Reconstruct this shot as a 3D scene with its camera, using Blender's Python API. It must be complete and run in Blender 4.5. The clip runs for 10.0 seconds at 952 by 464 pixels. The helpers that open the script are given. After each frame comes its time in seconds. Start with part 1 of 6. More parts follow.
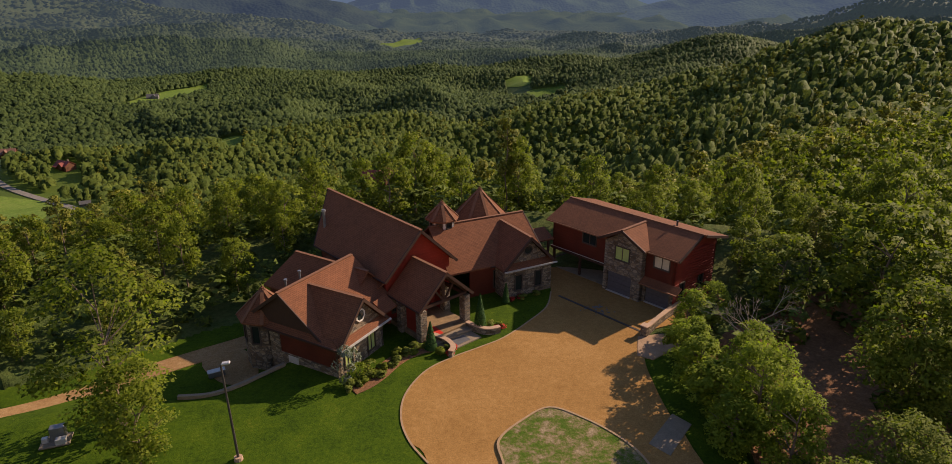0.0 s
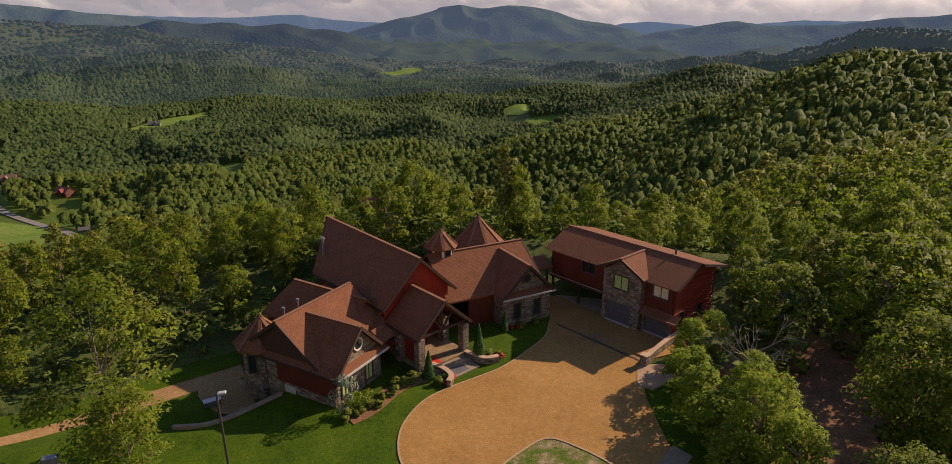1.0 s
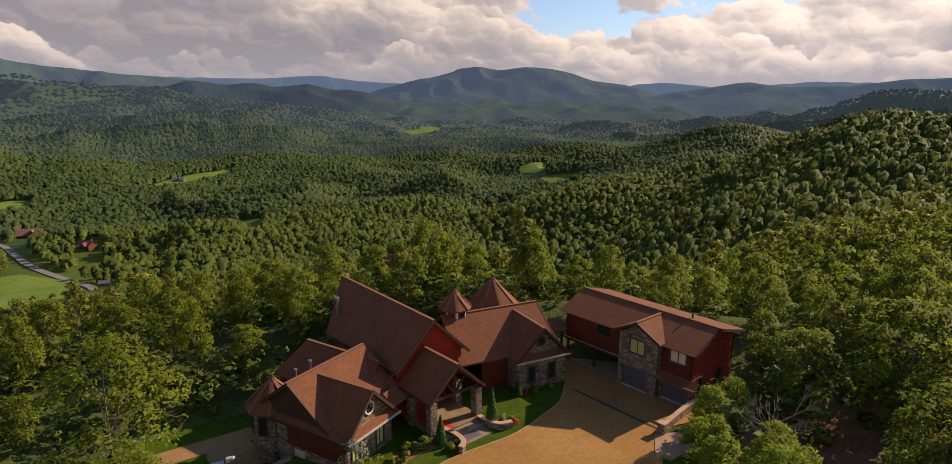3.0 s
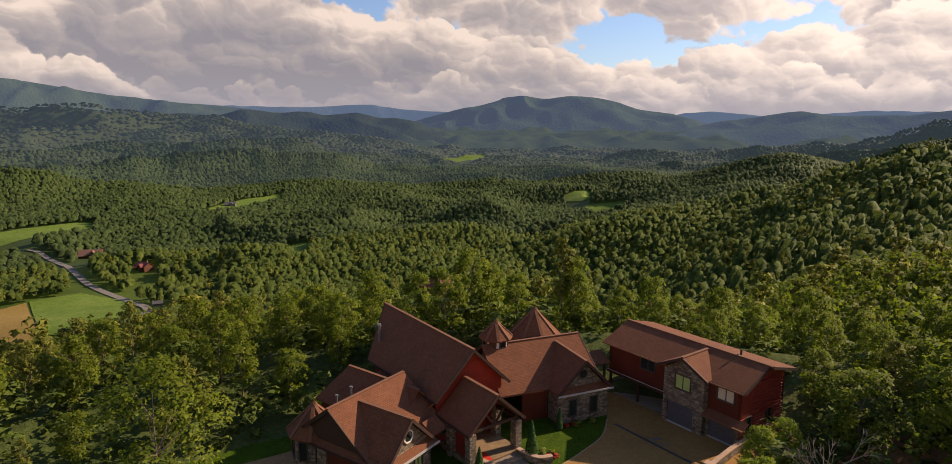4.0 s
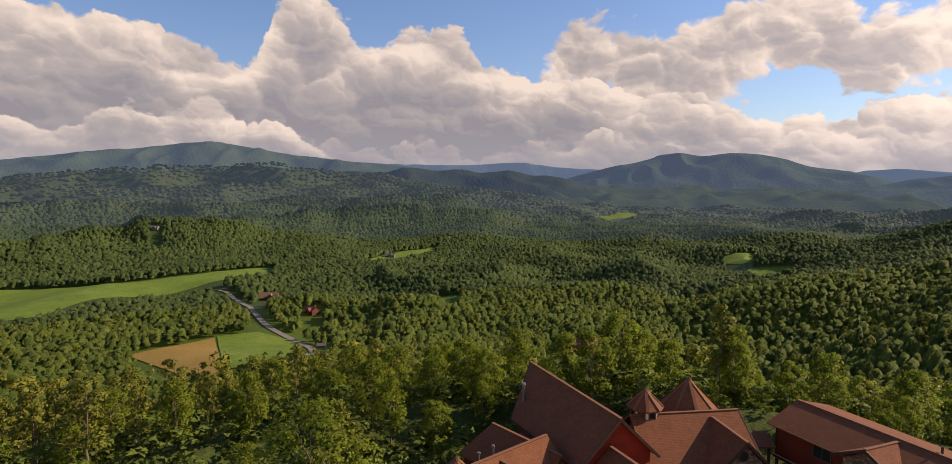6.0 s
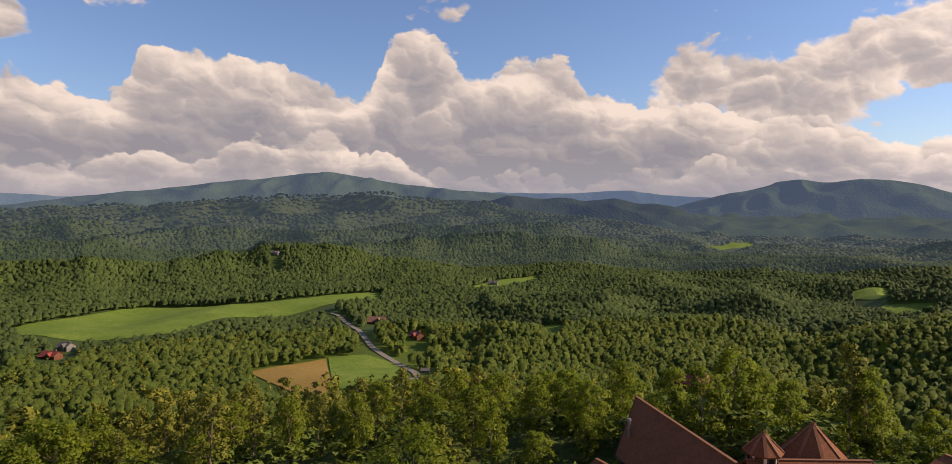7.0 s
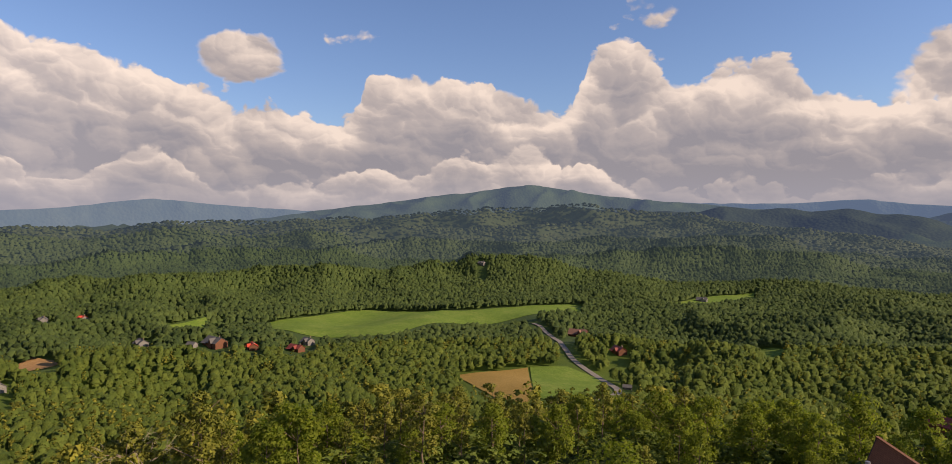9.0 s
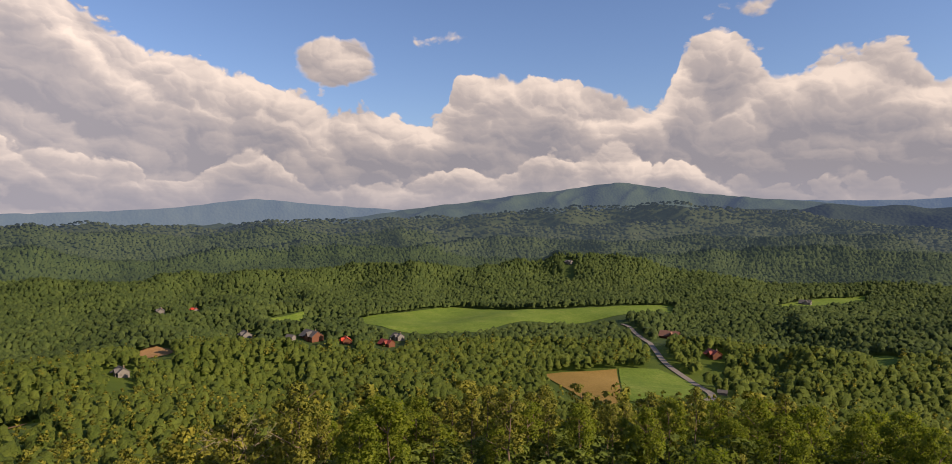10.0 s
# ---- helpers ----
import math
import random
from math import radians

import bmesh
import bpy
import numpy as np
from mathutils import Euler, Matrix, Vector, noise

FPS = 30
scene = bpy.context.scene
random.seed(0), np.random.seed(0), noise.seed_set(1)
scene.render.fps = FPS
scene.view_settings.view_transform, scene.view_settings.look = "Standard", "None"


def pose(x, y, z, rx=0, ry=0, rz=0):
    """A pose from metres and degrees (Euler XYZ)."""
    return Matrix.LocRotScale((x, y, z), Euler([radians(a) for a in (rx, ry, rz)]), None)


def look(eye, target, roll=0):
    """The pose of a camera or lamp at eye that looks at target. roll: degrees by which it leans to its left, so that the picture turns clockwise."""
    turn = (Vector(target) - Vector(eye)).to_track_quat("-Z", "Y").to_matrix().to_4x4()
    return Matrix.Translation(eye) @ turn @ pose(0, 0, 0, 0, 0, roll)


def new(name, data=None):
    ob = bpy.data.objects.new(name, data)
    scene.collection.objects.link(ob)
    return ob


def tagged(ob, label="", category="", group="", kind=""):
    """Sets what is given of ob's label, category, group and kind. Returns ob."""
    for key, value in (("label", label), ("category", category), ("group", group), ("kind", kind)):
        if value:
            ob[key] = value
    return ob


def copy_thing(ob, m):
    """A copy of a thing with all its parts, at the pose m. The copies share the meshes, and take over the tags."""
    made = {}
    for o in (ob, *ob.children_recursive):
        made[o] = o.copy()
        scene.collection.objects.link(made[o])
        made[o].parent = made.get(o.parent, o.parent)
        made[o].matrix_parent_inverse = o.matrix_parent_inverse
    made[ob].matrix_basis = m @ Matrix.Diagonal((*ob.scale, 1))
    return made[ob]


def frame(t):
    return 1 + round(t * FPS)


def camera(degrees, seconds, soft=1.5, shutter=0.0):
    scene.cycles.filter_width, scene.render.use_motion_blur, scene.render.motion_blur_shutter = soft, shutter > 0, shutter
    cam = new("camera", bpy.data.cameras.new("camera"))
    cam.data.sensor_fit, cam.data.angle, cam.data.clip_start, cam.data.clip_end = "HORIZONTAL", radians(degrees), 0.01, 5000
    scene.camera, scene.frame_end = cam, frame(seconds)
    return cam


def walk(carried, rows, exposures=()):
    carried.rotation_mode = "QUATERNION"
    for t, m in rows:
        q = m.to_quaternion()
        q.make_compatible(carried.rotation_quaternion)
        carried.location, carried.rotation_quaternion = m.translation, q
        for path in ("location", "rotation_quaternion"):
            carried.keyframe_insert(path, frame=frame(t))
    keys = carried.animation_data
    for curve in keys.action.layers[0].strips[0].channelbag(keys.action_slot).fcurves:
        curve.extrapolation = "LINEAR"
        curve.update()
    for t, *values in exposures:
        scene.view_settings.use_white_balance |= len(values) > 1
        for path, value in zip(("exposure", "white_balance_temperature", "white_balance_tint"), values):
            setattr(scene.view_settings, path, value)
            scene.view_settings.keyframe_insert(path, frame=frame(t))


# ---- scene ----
# Camera: a drone that hovers over the forecourt, tilts up, climbs a little and turns left.
cam = camera(74.3, 10.0, soft=0.7)
PATH = [
    (0.0, 0.00, 28.00, 0.00, -20.38, -0.17), (0.5, 0.00, 28.03, -0.04, -19.29, -0.12), (1.0, 0.02, 28.15, -0.10, -17.94, 0.00),
    (1.5, 0.08, 28.34, -0.16, -16.68, 0.03), (2.0, 0.10, 28.48, -0.18, -15.39, 0.05), (3.5, 0.20, 28.77, 3.07, -11.57, 0.13),
    (4.0, 0.22, 28.87, 5.40, -10.33, 0.17), (4.5, 0.24, 29.02, 9.07, -9.01, 0.14), (5.0, 0.25, 29.10, 12.39, -7.76, 0.17),
    (6.5, 0.25, 29.14, 23.43, -3.95, 0.18), (7.0, 0.25, 29.14, 28.48, -2.69, 0.12), (7.5, 0.25, 29.14, 32.70, -1.55, 0.06),
    (8.0, 0.25, 29.14, 37.73, -1.54, -0.03), (8.5, 0.25, 29.14, 42.14, -1.54, -0.10), (9.0, 0.25, 29.14, 46.72, -1.57, -0.20),
    (9.5, 0.25, 29.14, 50.88, -1.63, -0.30), (10.0, 0.25, 29.14, 54.62, -1.67, -0.38),
]
walk(cam, [(t, pose(x, 0, z, 90 + p, 0, yaw) @ pose(0, 0, 0, 0, 0, roll)) for t, x, z, yaw, p, roll in PATH], exposures=((0.0, 0.2, 6850, 24), (10.0, 0.2, 6850, 24)))

# ---------------------------------------------------------------- light
SUN_AZ, SUN_EL = 58.0, 29.0        # degrees clockwise from +y, and up
sun_way = Vector((math.sin(radians(SUN_AZ)) * math.cos(radians(SUN_EL)), math.cos(radians(SUN_AZ)) * math.cos(radians(SUN_EL)), math.sin(radians(SUN_EL))))
sun_data = bpy.data.lights.new("sun", "SUN")
sun_data.energy, sun_data.angle, sun_data.color = 5.6, radians(0.6), (1.0, 0.845, 0.61)
sun = new("sun", sun_data)
sun.matrix_world = look(sun_way * 900, (0, 0, 0))

world = bpy.data.worlds.new("world")
scene.world = world
world.use_nodes = True
wn, wl = world.node_tree.nodes, world.node_tree.links
wn.clear()


def wmath(op, a, b=None, c=None, clamp=False):
    n = wn.new("ShaderNodeMath")
    n.operation, n.use_clamp = op, clamp
    for i, v in enumerate((a, b, c)):
        if v is None:
            continue
        if isinstance(v, (int, float)):
            n.inputs[i].default_value = v
        else:
            wl.new(v, n.inputs[i])
    return n.outputs[0]


def wstep(value, lo, hi):
    n = wn.new("ShaderNodeMapRange")
    n.interpolation_type = "SMOOTHSTEP"
    wl.new(value, n.inputs[0])
    n.inputs[1].default_value, n.inputs[2].default_value = lo, hi
    return n.outputs[0]


def wmix(fac, a, b):
    n = wn.new("ShaderNodeMix")
    n.data_type = "RGBA"
    if isinstance(fac, (int, float)):
        n.inputs[0].default_value = fac
    else:
        wl.new(fac, n.inputs[0])
    for i, v in ((6, a), (7, b)):
        if isinstance(v, tuple):
            n.inputs[i].default_value = (*v, 1)
        else:
            wl.new(v, n.inputs[i])
    return n.outputs[2]


def wnoise(vec, scale, detail, rough=0.55):
    n = wn.new("ShaderNodeTexNoise")
    n.inputs["Scale"].default_value, n.inputs["Detail"].default_value, n.inputs["Roughness"].default_value = scale, detail, rough
    wl.new(vec, n.inputs["Vector"])
    return n.outputs[0]


def wvec(x, y, z):
    n = wn.new("ShaderNodeCombineXYZ")
    for i, v in enumerate((x, y, z)):
        if isinstance(v, (int, float)):
            n.inputs[i].default_value = v
        else:
            wl.new(v, n.inputs[i])
    return n.outputs[0]


sky = wn.new("ShaderNodeTexSky")
sky.sky_type, sky.sun_disc = "NISHITA", False
sky.sun_elevation, sky.sun_rotation = radians(SUN_EL), radians(SUN_AZ)
sky.air_density, sky.dust_density, sky.ozone_density = 1.0, 0.6, 1.6
coords = wn.new("ShaderNodeTexCoord")
split = wn.new("ShaderNodeSeparateXYZ")
wl.new(coords.outputs["Generated"], split.inputs[0])
az = wmath("MULTIPLY", wmath("ARCTAN2", wmath("MULTIPLY", split.outputs[0], -1.0), split.outputs[1]), 57.296)   # degrees, left positive
el = wmath("MULTIPLY", wmath("ARCSINE", split.outputs[2]), 57.296)
# cumulus bank: the height of its top along the horizon
top = wn.new("ShaderNodeFloatCurve")
curve = top.mapping.curves[0]
TOPS = [(-180, 9), (-60, 9), (-38, 9), (-24, 7.5), (-15, 5.5), (-6, 5), (2, 7), (10, 9.0), (17, 9.8), (21, 12), (24, 12.6), (28, 11.6), (31, 12.8), (33.5, 15.2), (37.3, 12.2), (39, 9.6), (43, 10.4),
        (47, 12), (54, 12.3), (57, 11.4), (58.8, 8.6), (61, 9.2), (66, 10.2), (70, 10.6), (74, 12), (79, 12.4), (84, 14), (88, 17.5), (93, 20), (110, 21), (140, 14), (180, 9)]
for i, (a, e) in enumerate(TOPS):
    p = ((a + 180) / 360, e / 30)
    if i == 0:
        curve.points[0].location = p
    elif i == len(TOPS) - 1:
        curve.points[1].location = p
    else:
        curve.points.new(*p)
top.mapping.update()
wl.new(wmath("DIVIDE", wmath("ADD", az, 180), 360), top.inputs["Value"])
top_el = wmath("MULTIPLY", top.outputs[0], 30)


def wcell(vec, scale, soft):
    """Rounded heads of cloud: how far from the middle of each, and how much it turns up and to the sun's side."""
    n = wn.new("ShaderNodeTexVoronoi")
    n.voronoi_dimensions, n.feature = "2D", "SMOOTH_F1"
    n.inputs["Scale"].default_value, n.inputs["Smoothness"].default_value = scale, soft
    wl.new(vec, n.inputs["Vector"])
    off = wn.new("ShaderNodeVectorMath")
    off.operation = "SUBTRACT"
    wl.new(vec, off.inputs[0])
    wl.new(n.outputs["Position"], off.inputs[1])
    dot = wn.new("ShaderNodeVectorMath")
    dot.operation = "DOT_PRODUCT"
    wl.new(off.outputs[0], dot.inputs[0])
    dot.inputs[1].default_value = (-0.45 * scale, 0.9 * scale, 0)
    return n.outputs["Distance"], dot.outputs["Value"]


def billows(da, de):
    """Heaped, cauliflower-like cloud: its relief, and how its heads catch the light."""
    x0 = wmath("ADD", wmath("MULTIPLY", az, 0.1), da)
    y0 = wmath("ADD", wmath("MULTIPLY", el, 0.125), de)
    bend = wnoise(wvec(x0, y0, 5.0), 2.2, 5)
    bend2 = wnoise(wvec(x0, y0, 9.0), 2.2, 5)
    p = wvec(wmath("ADD", x0, wmath("MULTIPLY", bend, 0.42)), wmath("ADD", y0, wmath("MULTIPLY", bend2, 0.42)), 0.0)
    heap, lit = 0.0, 0.0
    for scale, soft, high, bright in ((1.3, 0.5, -0.5, 0.42), (3.1, 0.5, -0.32, 0.34), (7.3, 0.5, -0.17, 0.15), (17.0, 0.5, -0.08, 0.06)):
        d, turn = wcell(p, scale, soft)
        heap = wmath("ADD", heap, wmath("MULTIPLY", d, high))
        lit = wmath("ADD", lit, wmath("MULTIPLY", turn, bright))
    return wmath("ADD", heap, 0.43), lit


def cloud_row(tops, heap, lit, amp, deep, dim=0.0, heads=0.62):
    """One row of cumulus: where it stands, and its light from the bright heads down to the grey base."""
    edge = wmath("SUBTRACT", wmath("ADD", tops, wmath("MULTIPLY", heap, amp)), el)
    head = wmath("MULTIPLY", wstep(edge, deep, 0.0), heads)
    return wstep(edge, -0.05, 0.4), wmath("ADD", wmath("ADD", lit, head), 0.2 - dim)


heap_a, lit_a = billows(0.0, 0.0)
heap_b, lit_b = billows(4.3, 2.1)
line = wvec(wmath("MULTIPLY", az, 0.1), 0.0, 2.0)
# the tall bank behind, a middle row of heads, and a low row over the hills
mask_a, light_a = cloud_row(top_el, heap_a, lit_a, 4.6, 7.0)
middle = wmath("ADD", wmath("MULTIPLY", wnoise(line, 0.8, 1), 15.0), wmath("ADD", wmath("MULTIPLY", top_el, 0.2), -5.4))
mask_b, light_b = cloud_row(middle, heap_b, lit_b, 5.0, 5.0, -0.03, 0.5)
low_line = wvec(wmath("MULTIPLY", az, 0.1), 7.0, 4.0)
mask_c, light_c = cloud_row(wmath("ADD", wmath("MULTIPLY", wnoise(low_line, 0.9, 1), 7.0), -1.6), heap_a, lit_b, 4.2, 3.4, -0.1, 0.26)
# broken clouds higher up, thick to the right of the valley
high_noise = wnoise(wvec(wmath("MULTIPLY", az, 0.055), wmath("MULTIPLY", el, 0.12), 3.7), 1.3, 4, 0.5)
right_share = wstep(az, 22.0, 4.0)
left_share = wstep(az, 84.0, 96.0)
cover = wmath("ADD", wmath("MULTIPLY", wmath("MAXIMUM", right_share, left_share), 0.24), -0.16)
ceiling_fade = wmath("MULTIPLY", wstep(el, 24.0, 36.0), -0.4)
thick = wmath("ADD", ceiling_fade, wmath("ADD", wmath("ADD", high_noise, cover), wmath("MULTIPLY", heap_b, 0.4)))
high = wstep(thick, 0.535, 0.60)
light_high = wmath("SUBTRACT", wmath("ADD", lit_b, 0.72), wmath("MULTIPLY", wstep(thick, 0.58, 0.78), 0.36))
# one small loose puff
px = wmath("DIVIDE", wmath("SUBTRACT", az, 67.0), 3.7)
py = wmath("DIVIDE", wmath("SUBTRACT", el, 13.2), 2.1)
puff = wmath("SUBTRACT", wmath("ADD", 1.0, wmath("MULTIPLY", heap_a, 2.0)), wmath("ADD", wmath("MULTIPLY", px, px), wmath("MULTIPLY", py, py)))
puff = wstep(puff, 0.0, 0.4)
light_puff = wmath("ADD", wmath("ADD", lit_a, wmath("MULTIPLY", py, 0.2)), 0.55)


def wblend(mask, under, over):
    return wmath("ADD", wmath("MULTIPLY", under, wmath("SUBTRACT", 1.0, mask)), wmath("MULTIPLY", over, mask))


light = wblend(puff, light_high, light_puff)
light = wblend(mask_a, light, light_a)
light = wblend(mask_b, light, light_b)
light = wblend(mask_c, light, light_c)
mask = wmath("MAXIMUM", wmath("MAXIMUM", wmath("MAXIMUM", mask_a, puff), high), wmath("MAXIMUM", mask_b, mask_c))
streak = wnoise(wvec(wmath("MULTIPLY", az, 0.05), wmath("MULTIPLY", el, 0.5), 6.0), 1.2, 5)
bases = wmath("MULTIPLY", wmath("SUBTRACT", streak, 0.3), wmath("MULTIPLY", wstep(el, 10.0, 3.0), 0.75))
sunward = wmath("MULTIPLY", wstep(az, 14.0, -22.0), 0.17)      # brighter towards the sun
lit = wmath("ADD", wmath("SUBTRACT", light, bases), sunward, clamp=True)
ramp = wn.new("ShaderNodeValToRGB")
ramp.color_ramp.elements.new(0.5)
for e, c_ in zip(ramp.color_ramp.elements, ((0.255, 0.262, 0.28), (0.405, 0.385, 0.36), (0.735, 0.665, 0.555))):
    e.color = (*c_, 1)
wl.new(lit, ramp.inputs[0])
glare = wn.new("ShaderNodeVectorMath")      # the clouds are brighter near the sun and where they are thickest
glare.operation = "SCALE"
wl.new(ramp.outputs[0], glare.inputs[0])
wl.new(wmath("ADD", 1.0, wmath("ADD", wmath("MULTIPLY", wstep(az, 12.0, -30.0), 0.3), wmath("MULTIPLY", wstep(az, 66.0, 90.0), 0.2))), glare.inputs["Scale"])
cloud_colour = wmix(wmath("MULTIPLY", wstep(el, 4.5, 0.3), 0.55), glare.outputs[0], (0.30, 0.318, 0.36))
scaled = wn.new("ShaderNodeVectorMath")
scaled.operation = "SCALE"
wl.new(sky.outputs[0], scaled.inputs[0])
scaled.inputs["Scale"].default_value = 0.095
tint = wn.new("ShaderNodeVectorMath")
tint.operation = "MULTIPLY"
wl.new(scaled.outputs[0], tint.inputs[0])
tint.inputs[1].default_value = (0.84, 1.02, 1.22)
sky_colour = wmix(mask, tint.outputs[0], cloud_colour)
back = wn.new("ShaderNodeBackground")
wl.new(sky_colour, back.inputs[0])
wout = wn.new("ShaderNodeOutputWorld")
wl.new(back.outputs[0], wout.inputs[0])

# ---------------------------------------------------------------- materials


class Mat:
    """A small wrapper to write node materials in few lines."""

    def __init__(self, name, rough=0.8, metal=0.0, spec=0.3):
        self.m = bpy.data.materials.new(name)
        self.m.use_nodes = True
        self.n, self.l = self.m.node_tree.nodes, self.m.node_tree.links
        self.b = self.n["Principled BSDF"]
        self.b.inputs["Roughness"].default_value = rough
        self.b.inputs["Metallic"].default_value = metal
        self.b.inputs["Specular IOR Level"].default_value = spec
        self.co = self.n.new("ShaderNodeTexCoord").outputs["Object"]

    def noise(self, scale, detail=4, rough=0.6, vec=None):
        t = self.n.new("ShaderNodeTexNoise")
        t.inputs["Scale"].default_value, t.inputs["Detail"].default_value, t.inputs["Roughness"].default_value = scale, detail, rough
        self.l.new(vec or self.co, t.inputs["Vector"])
        return t.outputs[0]

    def ramp(self, fac, stops):
        r = self.n.new("ShaderNodeValToRGB")
        els = r.color_ramp.elements
        while len(els) < len(stops):
            els.new(0.5)
        for e, (p, c) in zip(els, stops):
            e.position, e.color = p, (*c, 1)
        self.l.new(fac, r.inputs[0])
        return r.outputs[0]

    def mix(self, fac, a, b, blend="MIX"):
        x = self.n.new("ShaderNodeMix")
        x.data_type, x.blend_type = "RGBA", blend
        for i, v in ((0, fac), (6, a), (7, b)):
            if isinstance(v, (int, float)):
                x.inputs[i].default_value = v
            elif isinstance(v, tuple):
                x.inputs[i].default_value = (*v, 1)
            else:
                self.l.new(v, x.inputs[i])
        return x.outputs[2]

    def math(self, op, a, b=0.0):
        x = self.n.new("ShaderNodeMath")
        x.operation = op
        for i, v in enumerate((a, b)):
            if isinstance(v, (int, float)):
                x.inputs[i].default_value = v
            else:
                self.l.new(v, x.inputs[i])
        return x.outputs[0]

    def random(self, island=False):
        return self.n.new("ShaderNodeNewGeometry").outputs["Random Per Island"] if island else self.n.new("ShaderNodeObjectInfo").outputs["Random"]

    def colour(self, c):
        if isinstance(c, tuple):
            self.b.inputs["Base Color"].default_value = (*c, 1)
        else:
            self.l.new(c, self.b.inputs["Base Color"])
        return self

    def bump(self, h, strength=0.4, dist=0.03):
        x = self.n.new("ShaderNodeBump")
        x.inputs["Strength"].default_value, x.inputs["Distance"].default_value = strength, dist
        self.l.new(h, x.inputs["Height"])
        self.l.new(x.outputs[0], self.b.inputs["Normal"])
        return self


def shingle_material():
    k = Mat("brown asphalt shingles", 0.9, spec=0.2)
    sep = k.n.new("ShaderNodeSeparateXYZ")
    k.l.new(k.co, sep.inputs[0])
    brick = k.n.new("ShaderNodeTexBrick")
    brick.inputs["Scale"].default_value = 1.0
    brick.inputs["Brick Width"].default_value, brick.inputs["Row Height"].default_value = 0.34, 0.16
    brick.inputs["Mortar Size"].default_value = 0.012
    brick.inputs["Color1"].default_value, brick.inputs["Color2"].default_value = (0.21, 0.083, 0.04, 1), (0.17, 0.067, 0.032, 1)
    brick.inputs["Mortar"].default_value = (0.105, 0.042, 0.02, 1)
    k.l.new(k.n.new("ShaderNodeUVMap").outputs[0], brick.inputs["Vector"])
    patch = k.noise(0.7, 5)
    grain = k.noise(28, 2)
    col = k.mix(0.75, brick.outputs[0], k.ramp(patch, [(0.3, (0.82, 0.81, 0.81)), (0.7, (1.12, 1.1, 1.08))]), "MULTIPLY")
    col = k.mix(0.5, col, k.ramp(grain, [(0.3, (0.7, 0.7, 0.7)), (0.7, (1.25, 1.25, 1.25))]), "MULTIPLY")
    k.colour(col).bump(brick.outputs[1], 0.5, 0.01)
    return k.m


def stone_material():
    k = Mat("stacked field stone", 0.85)
    v = k.n.new("ShaderNodeTexVoronoi")
    v.inputs["Scale"].default_value = 1.0
    stretch = k.n.new("ShaderNodeMapping")
    stretch.inputs["Scale"].default_value = (2.2, 2.2, 4.6)
    k.l.new(k.co, stretch.inputs[0])
    k.l.new(stretch.outputs[0], v.inputs["Vector"])
    d = k.n.new("ShaderNodeTexVoronoi")
    d.feature = "DISTANCE_TO_EDGE"
    k.l.new(stretch.outputs[0], d.inputs["Vector"])
    d.inputs["Scale"].default_value = 1.0
    sep = k.n.new("ShaderNodeSeparateColor")
    k.l.new(v.outputs["Color"], sep.inputs[0])
    col = k.ramp(sep.outputs[0], [(0.0, (0.10, 0.07, 0.045)), (0.35, (0.22, 0.16, 0.10)), (0.65, (0.32, 0.26, 0.18)), (1.0, (0.17, 0.14, 0.115))])
    joint = k.ramp(d.outputs[0], [(0.02, (0, 0, 0)), (0.09, (1, 1, 1))])
    col = k.mix(joint, (0.10, 0.085, 0.07), col)
    col = k.mix(0.5, col, k.ramp(k.noise(9, 4), [(0.3, (0.6, 0.6, 0.6)), (0.7, (1.25, 1.2, 1.15))]), "MULTIPLY")
    k.colour(col).bump(joint, 0.8, 0.04)
    return k.m


def siding_material(name, a, b):
    k = Mat(name, 0.6)
    grain = k.n.new("ShaderNodeMapping")
    grain.inputs["Scale"].default_value = (1.2, 1.2, 14)
    k.l.new(k.co, grain.inputs[0])
    g = k.noise(2.0, 5, 0.6, grain.outputs[0])
    w = k.n.new("ShaderNodeTexWave")
    w.bands_direction = "Z"
    w.inputs["Scale"].default_value, w.inputs["Distortion"].default_value = 1.05, 0.0
    w.wave_profile = "SAW"
    k.l.new(k.co, w.inputs["Vector"])
    col = k.mix(g, a, b)
    col = k.mix(0.8, col, k.ramp(k.noise(0.5, 3), [(0.3, (0.7, 0.68, 0.66)), (0.7, (1.15, 1.12, 1.1))]), "MULTIPLY")
    k.colour(col).bump(w.outputs[1], 0.9, 0.05)
    return k.m


def plain(name, c, rough=0.6, metal=0.0, vary=0.25, scale=3.0, spec=0.3):
    k = Mat(name, rough, metal, spec)
    lo, hi = 1 - vary, 1 + vary
    n1 = k.mix(0.5, k.noise(scale, 5), k.noise(scale * 9, 3))
    col = k.mix(1.0, c, k.ramp(n1, [(0.3, (lo, lo, lo)), (0.7, (hi, hi, hi))]), "MULTIPLY")
    k.colour(col).bump(k.noise(scale * 14, 3), 0.2, 0.01)
    return k.m


def ground_material(name, stops, scale=0.25, fine=3.0, bump=0.05):
    k = Mat(name, 0.95, spec=0.1)
    n = k.mix(0.5, k.noise(scale, 6, 0.65), k.noise(fine, 5, 0.7))
    grain = k.ramp(k.noise(fine * 3.5, 4, 0.75), [(0.3, (0.62, 0.62, 0.62)), (0.7, (1.35, 1.35, 1.35))])
    k.colour(k.mix(0.8, k.ramp(n, stops), grain, "MULTIPLY")).bump(k.noise(fine * 2.2, 5, 0.7), 0.6, bump)
    return k.m


